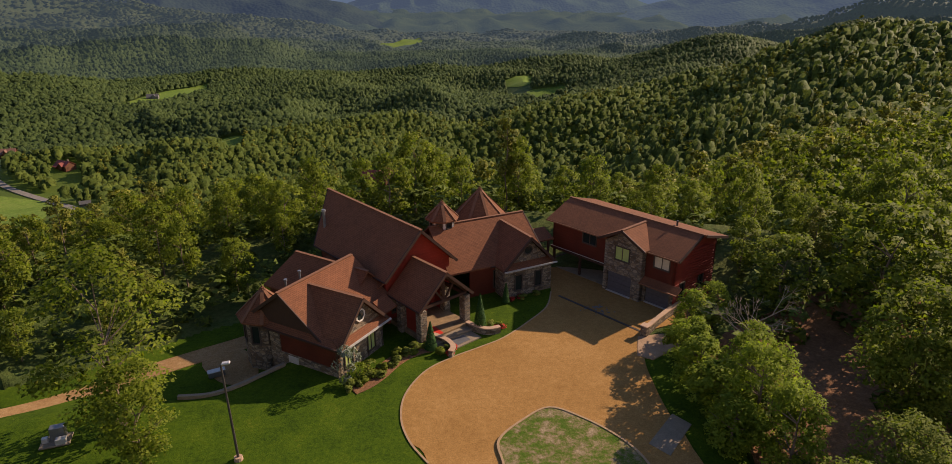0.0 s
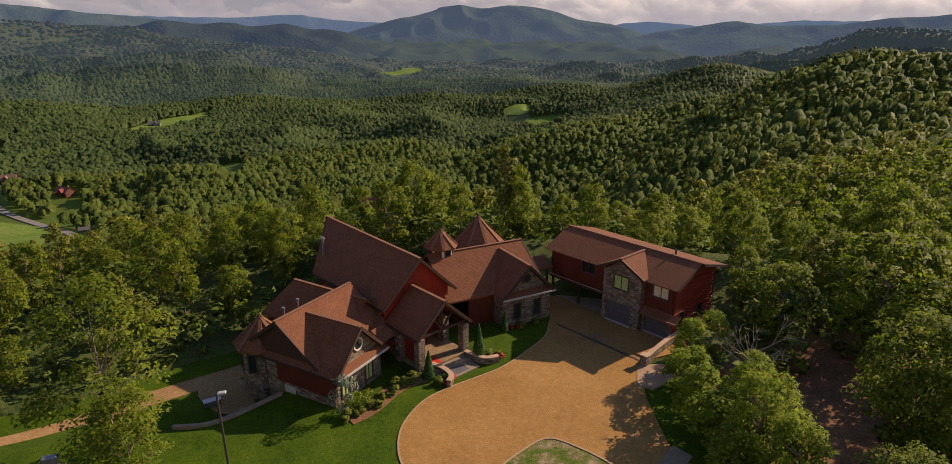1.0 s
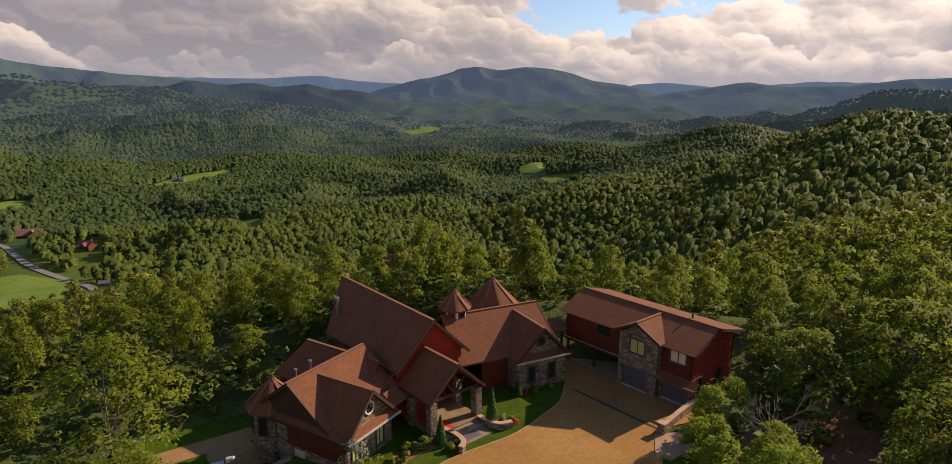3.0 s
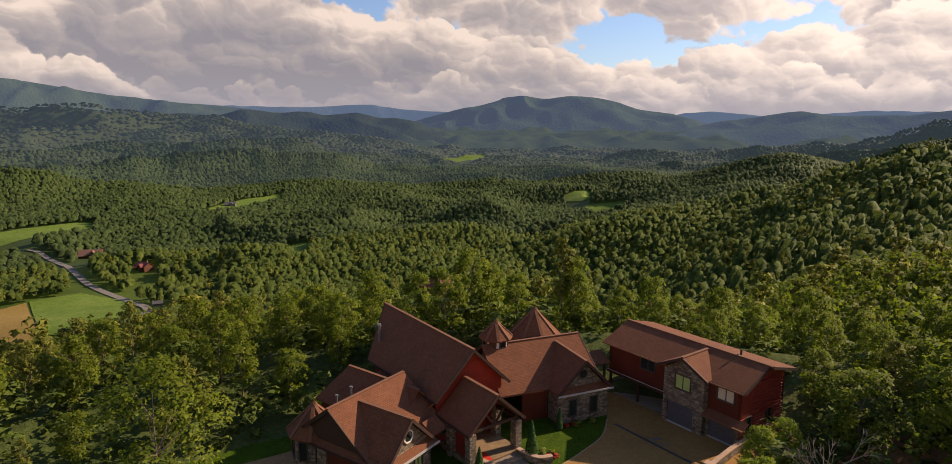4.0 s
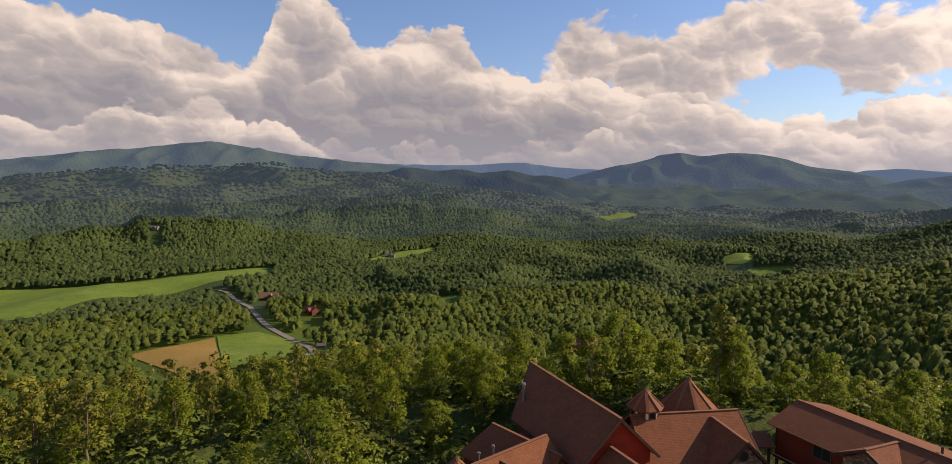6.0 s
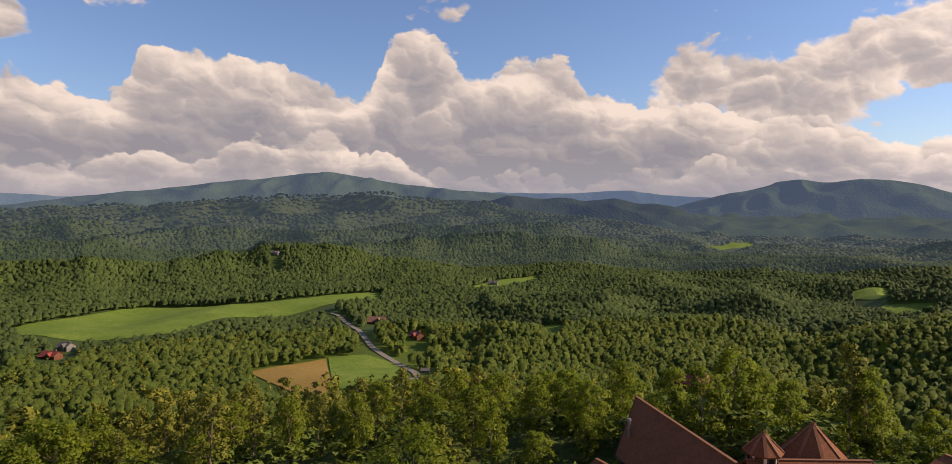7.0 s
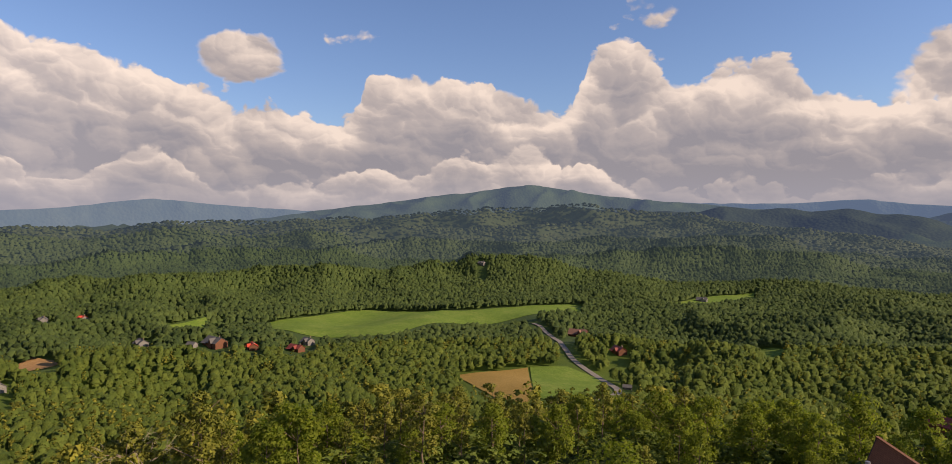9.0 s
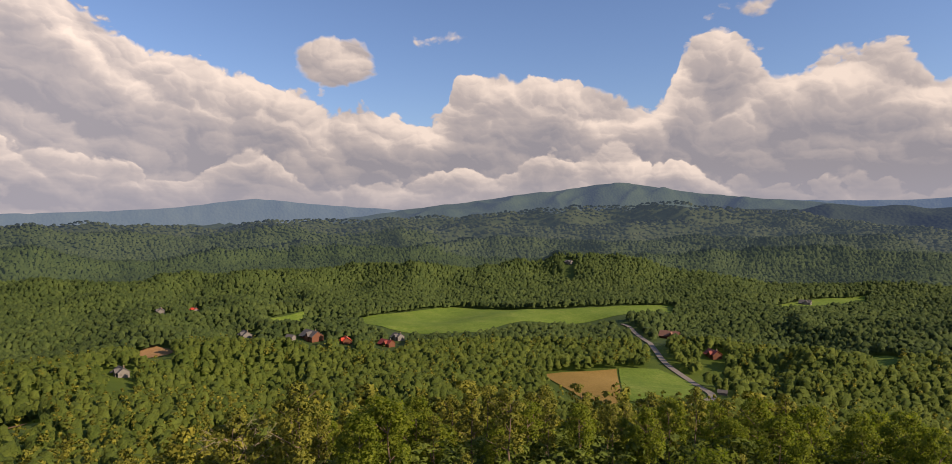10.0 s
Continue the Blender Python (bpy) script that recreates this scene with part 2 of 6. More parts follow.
def leaf_material(name, dark, light, patch=0.08, through_light=0.3, haze_glow=None):
    """Leaves: a matt front with some light let through, varied leaf by leaf and tree by tree."""
    k = Mat(name, 0.7, spec=0.15)
    tree_tone = k.math("ADD", k.math("MULTIPLY", k.noise(patch, 3, 0.6), 0.6), k.math("MULTIPLY", k.noise(patch * 0.18, 4, 0.6), 0.4))
    leaf_tone = k.random(island=True)
    t = k.math("ADD", k.math("MULTIPLY", tree_tone, 0.75), k.math("MULTIPLY", leaf_tone, 0.2))
    col = k.ramp(t, [(0.32, dark), (0.68, light)])
    k.colour(col)
    # optional emission that stands in for distance haze
    if haze_glow:
        k.b.inputs["Emission Color"].default_value = (*haze_glow, 1)
        k.b.inputs["Emission Strength"].default_value = 1.0
    tr = k.n.new("ShaderNodeBsdfTranslucent")
    k.l.new(k.mix(1.0, col, (1.1, 1.25, 0.6), "MULTIPLY"), tr.inputs[0])
    mx = k.n.new("ShaderNodeMixShader")
    mx.inputs[0].default_value = through_light
    k.l.new(k.b.outputs[0], mx.inputs[1])
    k.l.new(tr.outputs[0], mx.inputs[2])
    k.l.new(mx.outputs[0], k.n["Material Output"].inputs[0])
    return k.m


def crown_material(name, dark, light, patch=0.05, fine=0.6, relief=0.5, through_light=0.2, haze_glow=None):
    """Whole crowns seen from a distance: tone varies stand by stand, tree by tree and spray by spray."""
    k = Mat(name, 0.75, spec=0.12)
    stand = k.math("ADD", k.math("MULTIPLY", k.noise(patch, 3, 0.6), 0.5), k.math("MULTIPLY", k.noise(patch * 0.2, 4, 0.6), 0.5))
    spray = k.noise(fine, 4, 0.65)
    t = k.math("ADD", k.math("MULTIPLY", stand, 0.42), k.math("MULTIPLY", k.random(island=True), 0.2))
    t = k.math("ADD", t, k.math("MULTIPLY", spray, 0.38))
    col = k.ramp(t, [(0.3, dark), (0.7, light)])
    k.colour(col).bump(spray, 0.9, relief)
    if haze_glow:      # distance haze, put into the material as a bluish glow
        k.b.inputs["Emission Color"].default_value = (*haze_glow, 1)
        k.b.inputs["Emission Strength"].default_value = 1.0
    tr = k.n.new("ShaderNodeBsdfTranslucent")
    k.l.new(k.mix(1.0, col, (1.1, 1.25, 0.6), "MULTIPLY"), tr.inputs[0])
    mx = k.n.new("ShaderNodeMixShader")
    mx.inputs[0].default_value = through_light
    k.l.new(k.b.outputs[0], mx.inputs[1])
    k.l.new(tr.outputs[0], mx.inputs[2])
    k.l.new(mx.outputs[0], k.n["Material Output"].inputs[0])
    return k.m


def canopy_material(name, dark, light, scale, haze_glow=None):
    """Wooded slopes too far away to tell single trees: mottled crowns with relief."""
    k = Mat(name, 1.0, spec=0.0)
    v = k.n.new("ShaderNodeTexVoronoi")
    v.inputs["Scale"].default_value = scale
    k.l.new(k.co, v.inputs["Vector"])
    n = k.noise(scale * 0.12, 6, 0.65)
    f = k.math("ADD", k.math("MULTIPLY", n, 0.8), k.math("MULTIPLY", k.noise(scale * 1.3, 3), 0.3))
    k.colour(k.ramp(f, [(0.4, dark), (0.7, light)]))
    k.bump(k.math("SUBTRACT", 1.0, v.outputs["Distance"]), 0.5, 0.35 / scale)
    if haze_glow:      # bluish emission that stands in for haze over a far backdrop
        k.b.inputs["Emission Color"].default_value = (*haze_glow, 1)
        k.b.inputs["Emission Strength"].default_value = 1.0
    return k.m


M_SHINGLE = shingle_material()
M_STONE = stone_material()
M_SIDING = siding_material("red-brown stained log siding", (0.0938, 0.0213, 0.0125), (0.1438, 0.0325, 0.0175))
# brighter siding copy: puts sunlight into the colour of the sunlit walls
M_RED = siding_material("stained siding, brighter red for sunlit walls", (0.225, 0.0275, 0.0163), (0.3125, 0.0413, 0.0225))
M_TRIM = plain("dark brown timber trim", (0.0562, 0.0287, 0.0187), 0.65)
M_GUTTER = plain("pale grey metal gutter", (0.525, 0.5, 0.4625), 0.4, 0.3)
M_RIDGE = plain("brown shingle ridge cap", (0.1875, 0.085, 0.045), 0.9)
M_DOOR = plain("dark grey steel garage door", (0.0938, 0.0875, 0.0938), 0.5)
M_GLASS = Mat("dark reflective window glass", 0.06, spec=0.6).colour((0.02, 0.026, 0.024)).m
# flat green that stands in for sunlit greenery mirrored in the panes
M_GREEN_REFLECTION = plain("pane painted with an olive green reflection", (0.375, 0.45, 0.15), 0.2, vary=0.15)
M_LEAF_BRIGHT = leaf_material("bright yellow-green foliage", (0.1416, 0.2006, 0.0187), (0.3776, 0.4366, 0.0444), 0.3, 0.55)
M_CREAM = plain("cream blind behind glass", (0.625, 0.525, 0.375), 0.35, vary=0.15)
M_FRAME = plain("dark bronze window frame", (0.075, 0.0562, 0.0438), 0.5)
M_WHITE = plain("off-white painted window frame", (0.6875, 0.625, 0.55), 0.5)
M_CONCRETE = plain("grey concrete", (0.2375, 0.185, 0.125), 0.9, scale=1.2)
M_CAP = plain("pinkish cast stone cap", (0.425, 0.2812, 0.1875), 0.85, scale=2)
M_SLATE = plain("dark wet slate slabs", (0.1063, 0.1063, 0.1125), 0.6)
M_REDDOOR = plain("bright red painted door", (0.525, 0.04, 0.025), 0.45, vary=0.12)
M_METAL = plain("galvanised steel", (0.25, 0.25, 0.25), 0.45, 0.7)
M_POLE = plain("dark bronze pole paint", (0.0562, 0.0475, 0.0425), 0.45)
M_BARK = plain("grey-brown bark", (0.1625, 0.1187, 0.085), 0.95, scale=1.5, vary=0.4)
M_PALEBARK = plain("pale dead bark", (0.279, 0.2248, 0.165), 0.95, scale=1.5, vary=0.3)
M_DRIVE = ground_material("tan stamped concrete drive", [(0.3, (0.225, 0.115, 0.0325)), (0.5, (0.3125, 0.1675, 0.0525)), (0.7, (0.4062, 0.2313, 0.0825))], 0.12, 2.6, 0.012)
M_LAWN = ground_material("mown green lawn", [(0.36, (0.022, 0.046, 0.0022)), (0.48, (0.042, 0.08, 0.003)), (0.58, (0.06, 0.1, 0.004)), (0.68, (0.1, 0.122, 0.01))], 0.35, 3.5, 0.08)
M_MEADOW = ground_material("bright green pasture", [(0.34, (0.0775, 0.1313, 0.0175)), (0.5, (0.11, 0.1713, 0.025)), (0.66, (0.1625, 0.2063, 0.0425))], 0.03, 0.2, 0.3)
M_HAY = ground_material("tan cut hay field", [(0.3, (0.1875, 0.1274, 0.0324)), (0.5, (0.2438, 0.1637, 0.045)), (0.7, (0.3, 0.2061, 0.063))], 0.02, 0.4, 0.2)
M_DIRT = ground_material("orange clay dirt", [(0.3, (0.2125, 0.115, 0.045)), (0.5, (0.3, 0.1787, 0.0775)), (0.7, (0.3875, 0.2562, 0.1313))], 0.3, 3.0, 0.06)
M_LITTER = ground_material("brown leaf litter", [(0.3, (0.1, 0.0525, 0.0263)), (0.5, (0.2125, 0.1063, 0.0525)), (0.7, (0.35, 0.1875, 0.1))], 0.15, 2.5, 0.1)
M_FLOOR = ground_material("forest floor", [(0.35, (0.035, 0.05, 0.0137)), (0.5, (0.0625, 0.0875, 0.0213)), (0.66, (0.1, 0.1063, 0.0312))], 0.05, 0.6, 0.4)
M_ROAD = plain("pale grey asphalt road", (0.1857, 0.165, 0.1381), 0.9, scale=0.3)
M_LEAF = leaf_material("broadleaf foliage", (0.0877, 0.1295, 0.0137), (0.2798, 0.3099, 0.0338), 0.08, 0.5)
# foliage bands turn cooler with distance: haze tinted into the base colours
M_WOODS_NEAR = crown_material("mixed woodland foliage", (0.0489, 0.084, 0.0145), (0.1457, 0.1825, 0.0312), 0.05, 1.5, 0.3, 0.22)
M_WOODS_MID = crown_material("valley woodland foliage, cooled for haze", (0.0344, 0.0609, 0.017), (0.0864, 0.12, 0.0298), 0.03, 0.8, 0.4, 0.15)
# last tuple of each hill band: distance haze added as emission
M_HILLS_A = crown_material("hazed backdrop woodland, first hills", (0.0248, 0.0449, 0.014), (0.0554, 0.0817, 0.0214), 0.014, 0.4, 0.7, 0.15, (0.014, 0.022, 0.027))
M_HILLS_B = crown_material("hazed backdrop woodland, second hills", (0.0242, 0.0394, 0.0155), (0.054, 0.0743, 0.0226), 0.012, 0.3, 0.8, 0.15, (0.022, 0.034, 0.043))
M_HILLS_C = crown_material("hazed backdrop woodland, third hills", (0.025, 0.0363, 0.0137), (0.0562, 0.0688, 0.02), 0.01, 0.25, 0.9, 0.15, (0.03, 0.046, 0.062))
M_PINE = leaf_material("olive pine foliage", (0.0868, 0.1053, 0.0163), (0.2869, 0.27, 0.0375), 0.1, 0.28)
M_CYPRESS = leaf_material("dark green cypress foliage", (0.0187, 0.0562, 0.01), (0.05, 0.1187, 0.0225), 1.0, 0.1)
M_SHRUB = leaf_material("yellow-green shrub foliage", (0.075, 0.1187, 0.015), (0.25, 0.25, 0.0438), 0.8)
M_SILVER = leaf_material("silvery blue-green foliage", (0.0875, 0.1187, 0.0813), (0.2375, 0.2687, 0.2063), 0.8, 0.15)
M_FLOWER = leaf_material("red flowers", (0.3125, 0.025, 0.0187), (0.5625, 0.0625, 0.0375), 2.0, 0.15)

# ---------------------------------------------------------------- building helpers


def thing(name, label, category, group="", kind="", at=(0, 0, 0)):
    ob = new(name)
    ob.empty_display_size = 0.3
    ob.location = at
    return tagged(ob, label, category, group, kind)


def part(name, bm, mat, parent=None, label=""):
    me = bpy.data.meshes.new(name)
    bmesh.ops.recalc_face_normals(bm, faces=bm.faces)
    bm.to_mesh(me)
    bm.free()
    for m in mat if isinstance(mat, (list, tuple)) else (mat,):
        me.materials.append(m)
    ob = new(name, me)
    if parent is not None:
        ob.parent = parent
        ob.matrix_parent_inverse = Matrix.Translation(-parent.location) if parent.type == "EMPTY" else Matrix()
    return tagged(ob, label) if label else ob


def raw_mesh(name, verts, tris, mat, smooth=False, normals=None):
    """A mesh from numpy arrays of corners and triangles."""
    me = bpy.data.meshes.new(name)
    n = len(tris)
    me.vertices.add(len(verts))
    me.vertices.foreach_set("co", np.asarray(verts, np.float32).ravel())
    me.loops.add(3 * n)
    me.loops.foreach_set("vertex_index", np.asarray(tris, np.int32).ravel())
    me.polygons.add(n)
    me.polygons.foreach_set("loop_start", np.arange(n, dtype=np.int32) * 3)
    me.polygons.foreach_set("loop_total", np.full(n, 3, np.int32))
    me.polygons.foreach_set("use_smooth", np.full(n, smooth))
    me.materials.append(mat)
    me.update(calc_edges=True)
    me.validate()
    if normals is not None:      # leaves are shaded as part of the round crown they sit on
        me.attributes.new("custom_normal", "FLOAT_VECTOR", "POINT").data.foreach_set("vector", np.asarray(normals, np.float32).ravel())
    return me


def box(bm, m, sx, sy, sz, bevel=0.0):
    """A box of that size, centred on the pose m."""
    made = bmesh.ops.create_cube(bm, size=1.0, matrix=m @ Matrix.Diagonal((sx, sy, sz, 1)))
    if bevel:
        edges = {e for v in made["verts"] for e in v.link_edges}
        bmesh.ops.bevel(bm, geom=list(edges), offset=bevel, segments=1, affect="EDGES")


def prism(bm, pts, shift):
    """A solid between the flat outline pts and the same outline moved by shift."""
    shift = Vector(shift)
    a = [bm.verts.new(Vector(p)) for p in pts]
    b = [bm.verts.new(Vector(p) + shift) for p in pts]
    bm.faces.new(a)
    bm.faces.new(list(reversed(b)))
    n = len(a)
    for i in range(n):
        bm.faces.new((a[i], b[i], b[(i + 1) % n], a[(i + 1) % n]))


def tube(bm, p, q, r0, r1=None, sides=8):
    """A round bar from p to q."""
    p, q = Vector(p), Vector(q)
    m = Matrix.Translation((p + q) / 2) @ (q - p).to_track_quat("Z", "Y").to_matrix().to_4x4()
    bmesh.ops.create_cone(bm, cap_ends=True, segments=sides, radius1=r0, radius2=r0 if r1 is None else r1, depth=(q - p).length, matrix=m)


def bar(name, p, q, w, h, mat, parent, label=""):
    """A squared timber or gutter from p to q."""
    bm = bmesh.new()
    p, q = Vector(p), Vector(q)
    box(bm, Matrix.Translation((p + q) / 2) @ (q - p).to_track_quat("X", "Z").to_matrix().to_4x4(), (q - p).length, w, h)
    return part(name, bm, mat, parent, label)


class Frame2:
    """A local frame in plan: a runs along the heading, b to its left."""

    def __init__(self, x, y, heading):
        self.x, self.y, self.h = x, y, heading
        c, s = math.cos(radians(heading)), math.sin(radians(heading))
        self.u, self.v = (c, s), (-s, c)

    def __call__(self, a, b, z):
        return Vector((self.x + a * self.u[0] + b * self.v[0], self.y + a * self.u[1] + b * self.v[1], z))


def roof_plane(pts, parent, thick=0.16, mat=None, name="roof_slope", label=""):
    """One slope of a roof: a slab whose shingle courses run level."""
    pts = [Vector(p) for p in pts]
    n = (pts[1] - pts[0]).cross(pts[2] - pts[0]).normalized()
    if n.z < 0:
        n = -n
    level = Vector((-n.y, n.x, 0)).normalized()
    up = n.cross(level)
    bm = bmesh.new()
    prism(bm, pts, (0, 0, -thick))
    uv = bm.loops.layers.uv.new("UVMap")
    for f in bm.faces:
        for loop in f.loops:
            loop[uv].uv = (loop.vert.co.dot(level), loop.vert.co.dot(up))
    return part(name, bm, mat or M_SHINGLE, parent, label)


def wall(p, q, z0, z1, mat, parent, thick=0.25, openings=(), gable=None, name="wall", label=""):
    """A wall from p to q in plan, with its thickness to the left of that line. openings: (from, to, sill, head) along it.
    gable: (place along, height) of a peak on top."""
    p, q = Vector((p[0], p[1], 0)), Vector((q[0], q[1], 0))
    way = (q - p).normalized()
    side = Vector((-way.y, way.x, 0)) * thick
    length = (q - p).length
    bm = bmesh.new()

    def piece(s0, s1, a, b):
        if s1 - s0 > 1e-3 and b - a > 1e-3:
            prism(bm, [p + way * s0 + Vector((0, 0, a)), p + way * s1 + Vector((0, 0, a)), p + way * s1 + Vector((0, 0, b)), p + way * s0 + Vector((0, 0, b))], side)

    s = 0.0
    for s0, s1, a, b in sorted(openings):
        piece(s, s0, z0, z1)
        piece(s0, s1, z0, a)
        piece(s0, s1, b, z1)
        s = s1
    piece(s, length, z0, z1)
    if gable:
        prism(bm, [p + Vector((0, 0, z1)), q + Vector((0, 0, z1)), p + way * gable[0] + Vector((0, 0, gable[1]))], side)
    return part(name, bm, mat, parent, label)


def window(p, q, s0, s1, a, b, parent, frame_mat=None, pane_mat=None, cols=2, name="window", label=""):
    """A framed window in the opening s0..s1, a..b of the wall from p to q."""
    p, q = Vector((p[0], p[1], 0)), Vector((q[0], q[1], 0))
    way = (q - p).normalized()
    side = Vector((-way.y, way.x, 0))
    m = Matrix((way, side, (0, 0, 1))).transposed().to_4x4()
    m.translation = p + way * (s0 + s1) / 2 + Vector((0, 0, (a + b) / 2))
    w, h, t = s1 - s0, b - a, 0.10
    bm = bmesh.new()
    for x, z, sx, sz in ((-w / 2, 0, t, h + t), (w / 2, 0, t, h + t), (0, -h / 2, w + t, t * 1.3), (0, h / 2, w + t, t)):
        box(bm, m @ Matrix.Translation((x, 0.02, z)), sx, 0.2, sz)
    for i in range(1, cols):
        box(bm, m @ Matrix.Translation((-w / 2 + w * i / cols, 0.04, 0)), 0.06, 0.1, h)
    win = part(name, bm, frame_mat or M_FRAME, parent, label)
    for i in range(cols):
        bm = bmesh.new()
        box(bm, m @ Matrix.Translation((-w / 2 + w * (i + 0.5) / cols, 0.06, 0)), w / cols, 0.03, h)
        part("pane", bm, pane_mat or M_GLASS, win)
    return win


# ---------------------------------------------------------------- the lie of the land


def lattice(ix, iy, seed):
    n = (ix * 374761393 + iy * 668265263 + seed * 982451653) & 0x7FFFFFFF
    n = ((n ^ (n >> 13)) * 1274126177) & 0x7FFFFFFF
    return ((n ^ (n >> 16)) & 0xFFFF) / 65535.0


def wave(x, y, size, seed):
    """Smooth random relief from 0 to 1, with humps of about that size."""
    x, y = np.asarray(x, float) / size, np.asarray(y, float) / size
    ix, iy = np.floor(x).astype(np.int64), np.floor(y).astype(np.int64)
    fx, fy = x - ix, y - iy
    fx, fy = fx * fx * (3 - 2 * fx), fy * fy * (3 - 2 * fy)
    a, b = lattice(ix, iy, seed), lattice(ix + 1, iy, seed)
    c, d = lattice(ix, iy + 1, seed), lattice(ix + 1, iy + 1, seed)
    return a + (b - a) * fx + (c - a) * fy + (a - b - c + d) * fx * fy


def smooth(v, lo, hi):
    t = np.clip((v - lo) / (hi - lo), 0, 1)
    return t * t * (3 - 2 * t)


def inside(x, y, outline, grow=0.0):
    """Which points lie inside an outline."""
    x, y = np.asarray(x), np.asarray(y)
    hit = np.zeros(x.shape, bool)
    n = len(outline)
    for i in range(n):
        (x0, y0), (x1, y1) = outline[i], outline[(i + 1) % n]
        cross = ((y0 > y) != (y1 > y)) & (x < (x1 - x0) * (y - y0) / (y1 - y0 + 1e-12) + x0)
        hit ^= cross
    if grow:
        hit |= near_line(x, y, outline + outline[:1]) < grow
    return hit


def near_line(x, y, line):
    best = np.full(np.shape(x), 1e9)
    for (x0, y0), (x1, y1) in zip(line, line[1:]):
        t = np.clip(((x - x0) * (x1 - x0) + (y - y0) * (y1 - y0)) / ((x1 - x0) ** 2 + (y1 - y0) ** 2 + 1e-9), 0, 1)
        best = np.minimum(best, np.hypot(x - x0 - t * (x1 - x0), y - y0 - t * (y1 - y0)))
    return best


VALLEY = -112.0
# wooded hills: bearing to the left of ahead (degrees), distance, spread in degrees, depth, height over the valley
HILLS = [(-9, 1330, 9, 200, 25), (-21, 1130, 9, 210, 68), (-32, 1100, 9, 230, 92)]
# long wooded ridges one behind the other: depth, then the crest's (bearing, distance, degrees above level)
RIDGES = [
    (135, [(112, 1150, -4.6), (96, 1150, -5.0), (84, 1150, -5.4), (74, 1150, -4.8), (65, 1180, -4.4), (56, 1200, -4.5), (48, 1250, -4.0), (37.5, 1350, -3.7), (28, 1450, -3.1), (20, 1550, -3.0), (14, 1650, -3.6), (6, 1750, -4.4)]),
    (150, [(112, 1500, -2.4), (100, 1450, -2.6), (90, 1400, -2.3), (84, 1450, -3.6), (76, 1550, -3.2), (69, 1600, -2.5), (60, 1650, -2.9), (52, 1750, -2.2), (44, 1800, -2.6), (36, 1850, -2.0), (28, 1900, -2.3), (20, 2000, -2.2), (13, 2100, -3.0), (6, 2200, -3.3)]),
    (160, [(112, 1900, -1.2), (96, 1900, -1.3), (86, 1900, -1.2), (79, 2000, -1.6), (70, 2050, -1.2), (62, 2050, -1.5), (54, 2100, -1.0), (47, 2150, -1.3), (39, 2200, -0.9), (31, 2250, -1.2), (24, 2300, -1.4), (17, 2350, -1.9), (9, 2400, -2.9)]),
    (190, [(112, 2450, -0.6), (84.5, 2450, -0.7), (77, 2450, -1.0), (71, 2450, -0.45), (64, 2450, -0.4), (57, 2450, -0.2), (50, 2450, 0.0), (45, 2450, 0.4), (41.4, 2450, 0.65), (36, 2450, 0.75), (31, 2480, 0.2), (26, 2500, -0.5), (20, 2500, -1.2), (12, 2500, -2.4)]),
    (170, [(-1, 1900, -4.2), (-8, 1950, -3.4), (-14, 1950, -2.9), (-20, 1950, -2.4), (-25, 1950, -1.7), (-28.5, 1950, -1.0), (-32, 1950, -0.4), (-37, 1950, -0.1), (-48, 1950, 0.2)]),
    (150, [(-10, 1500, -4.5), (-16, 1500, -3.9), (-22, 1500, -3.3), (-27, 1500, -2.6), (-32, 1500, -1.9), (-38, 1500, -1.4), (-48, 1500, -1.0)]),
]
SPUR = [(70, 20, 106), (165, 150, 92), (290, 320, 106), (300, 400, 106), (283, 471, 90), (252, 566, 62), (200, 724, 18), (170, 900, 0)]   # x, y, height over the valley


LOWER = [(-15.4, 44.6), (-17, 42.6), (-18.3, 41.2), (-20, 40), (-22.3, 39.7), (-30, 37.2), (-46, 31), (-70, 40), (-44, 64), (-20, 78), (-8, 66), (-12, 52)]


def terrace(x, y):
    """The garden side of the house lies a low retaining wall's height below the forecourt."""
    x, y = np.asarray(x, float), np.asarray(y, float)
    near = (np.abs(x + 30) < 60) & (np.abs(y - 50) < 60)
    depth = np.where(near & inside(x, y, LOWER), near_line(x, y, LOWER[:7]), 0.0)
    return -1.5 * smooth(depth, 0.0, 0.5 + 5.0 * smooth(-x, 22, 30))


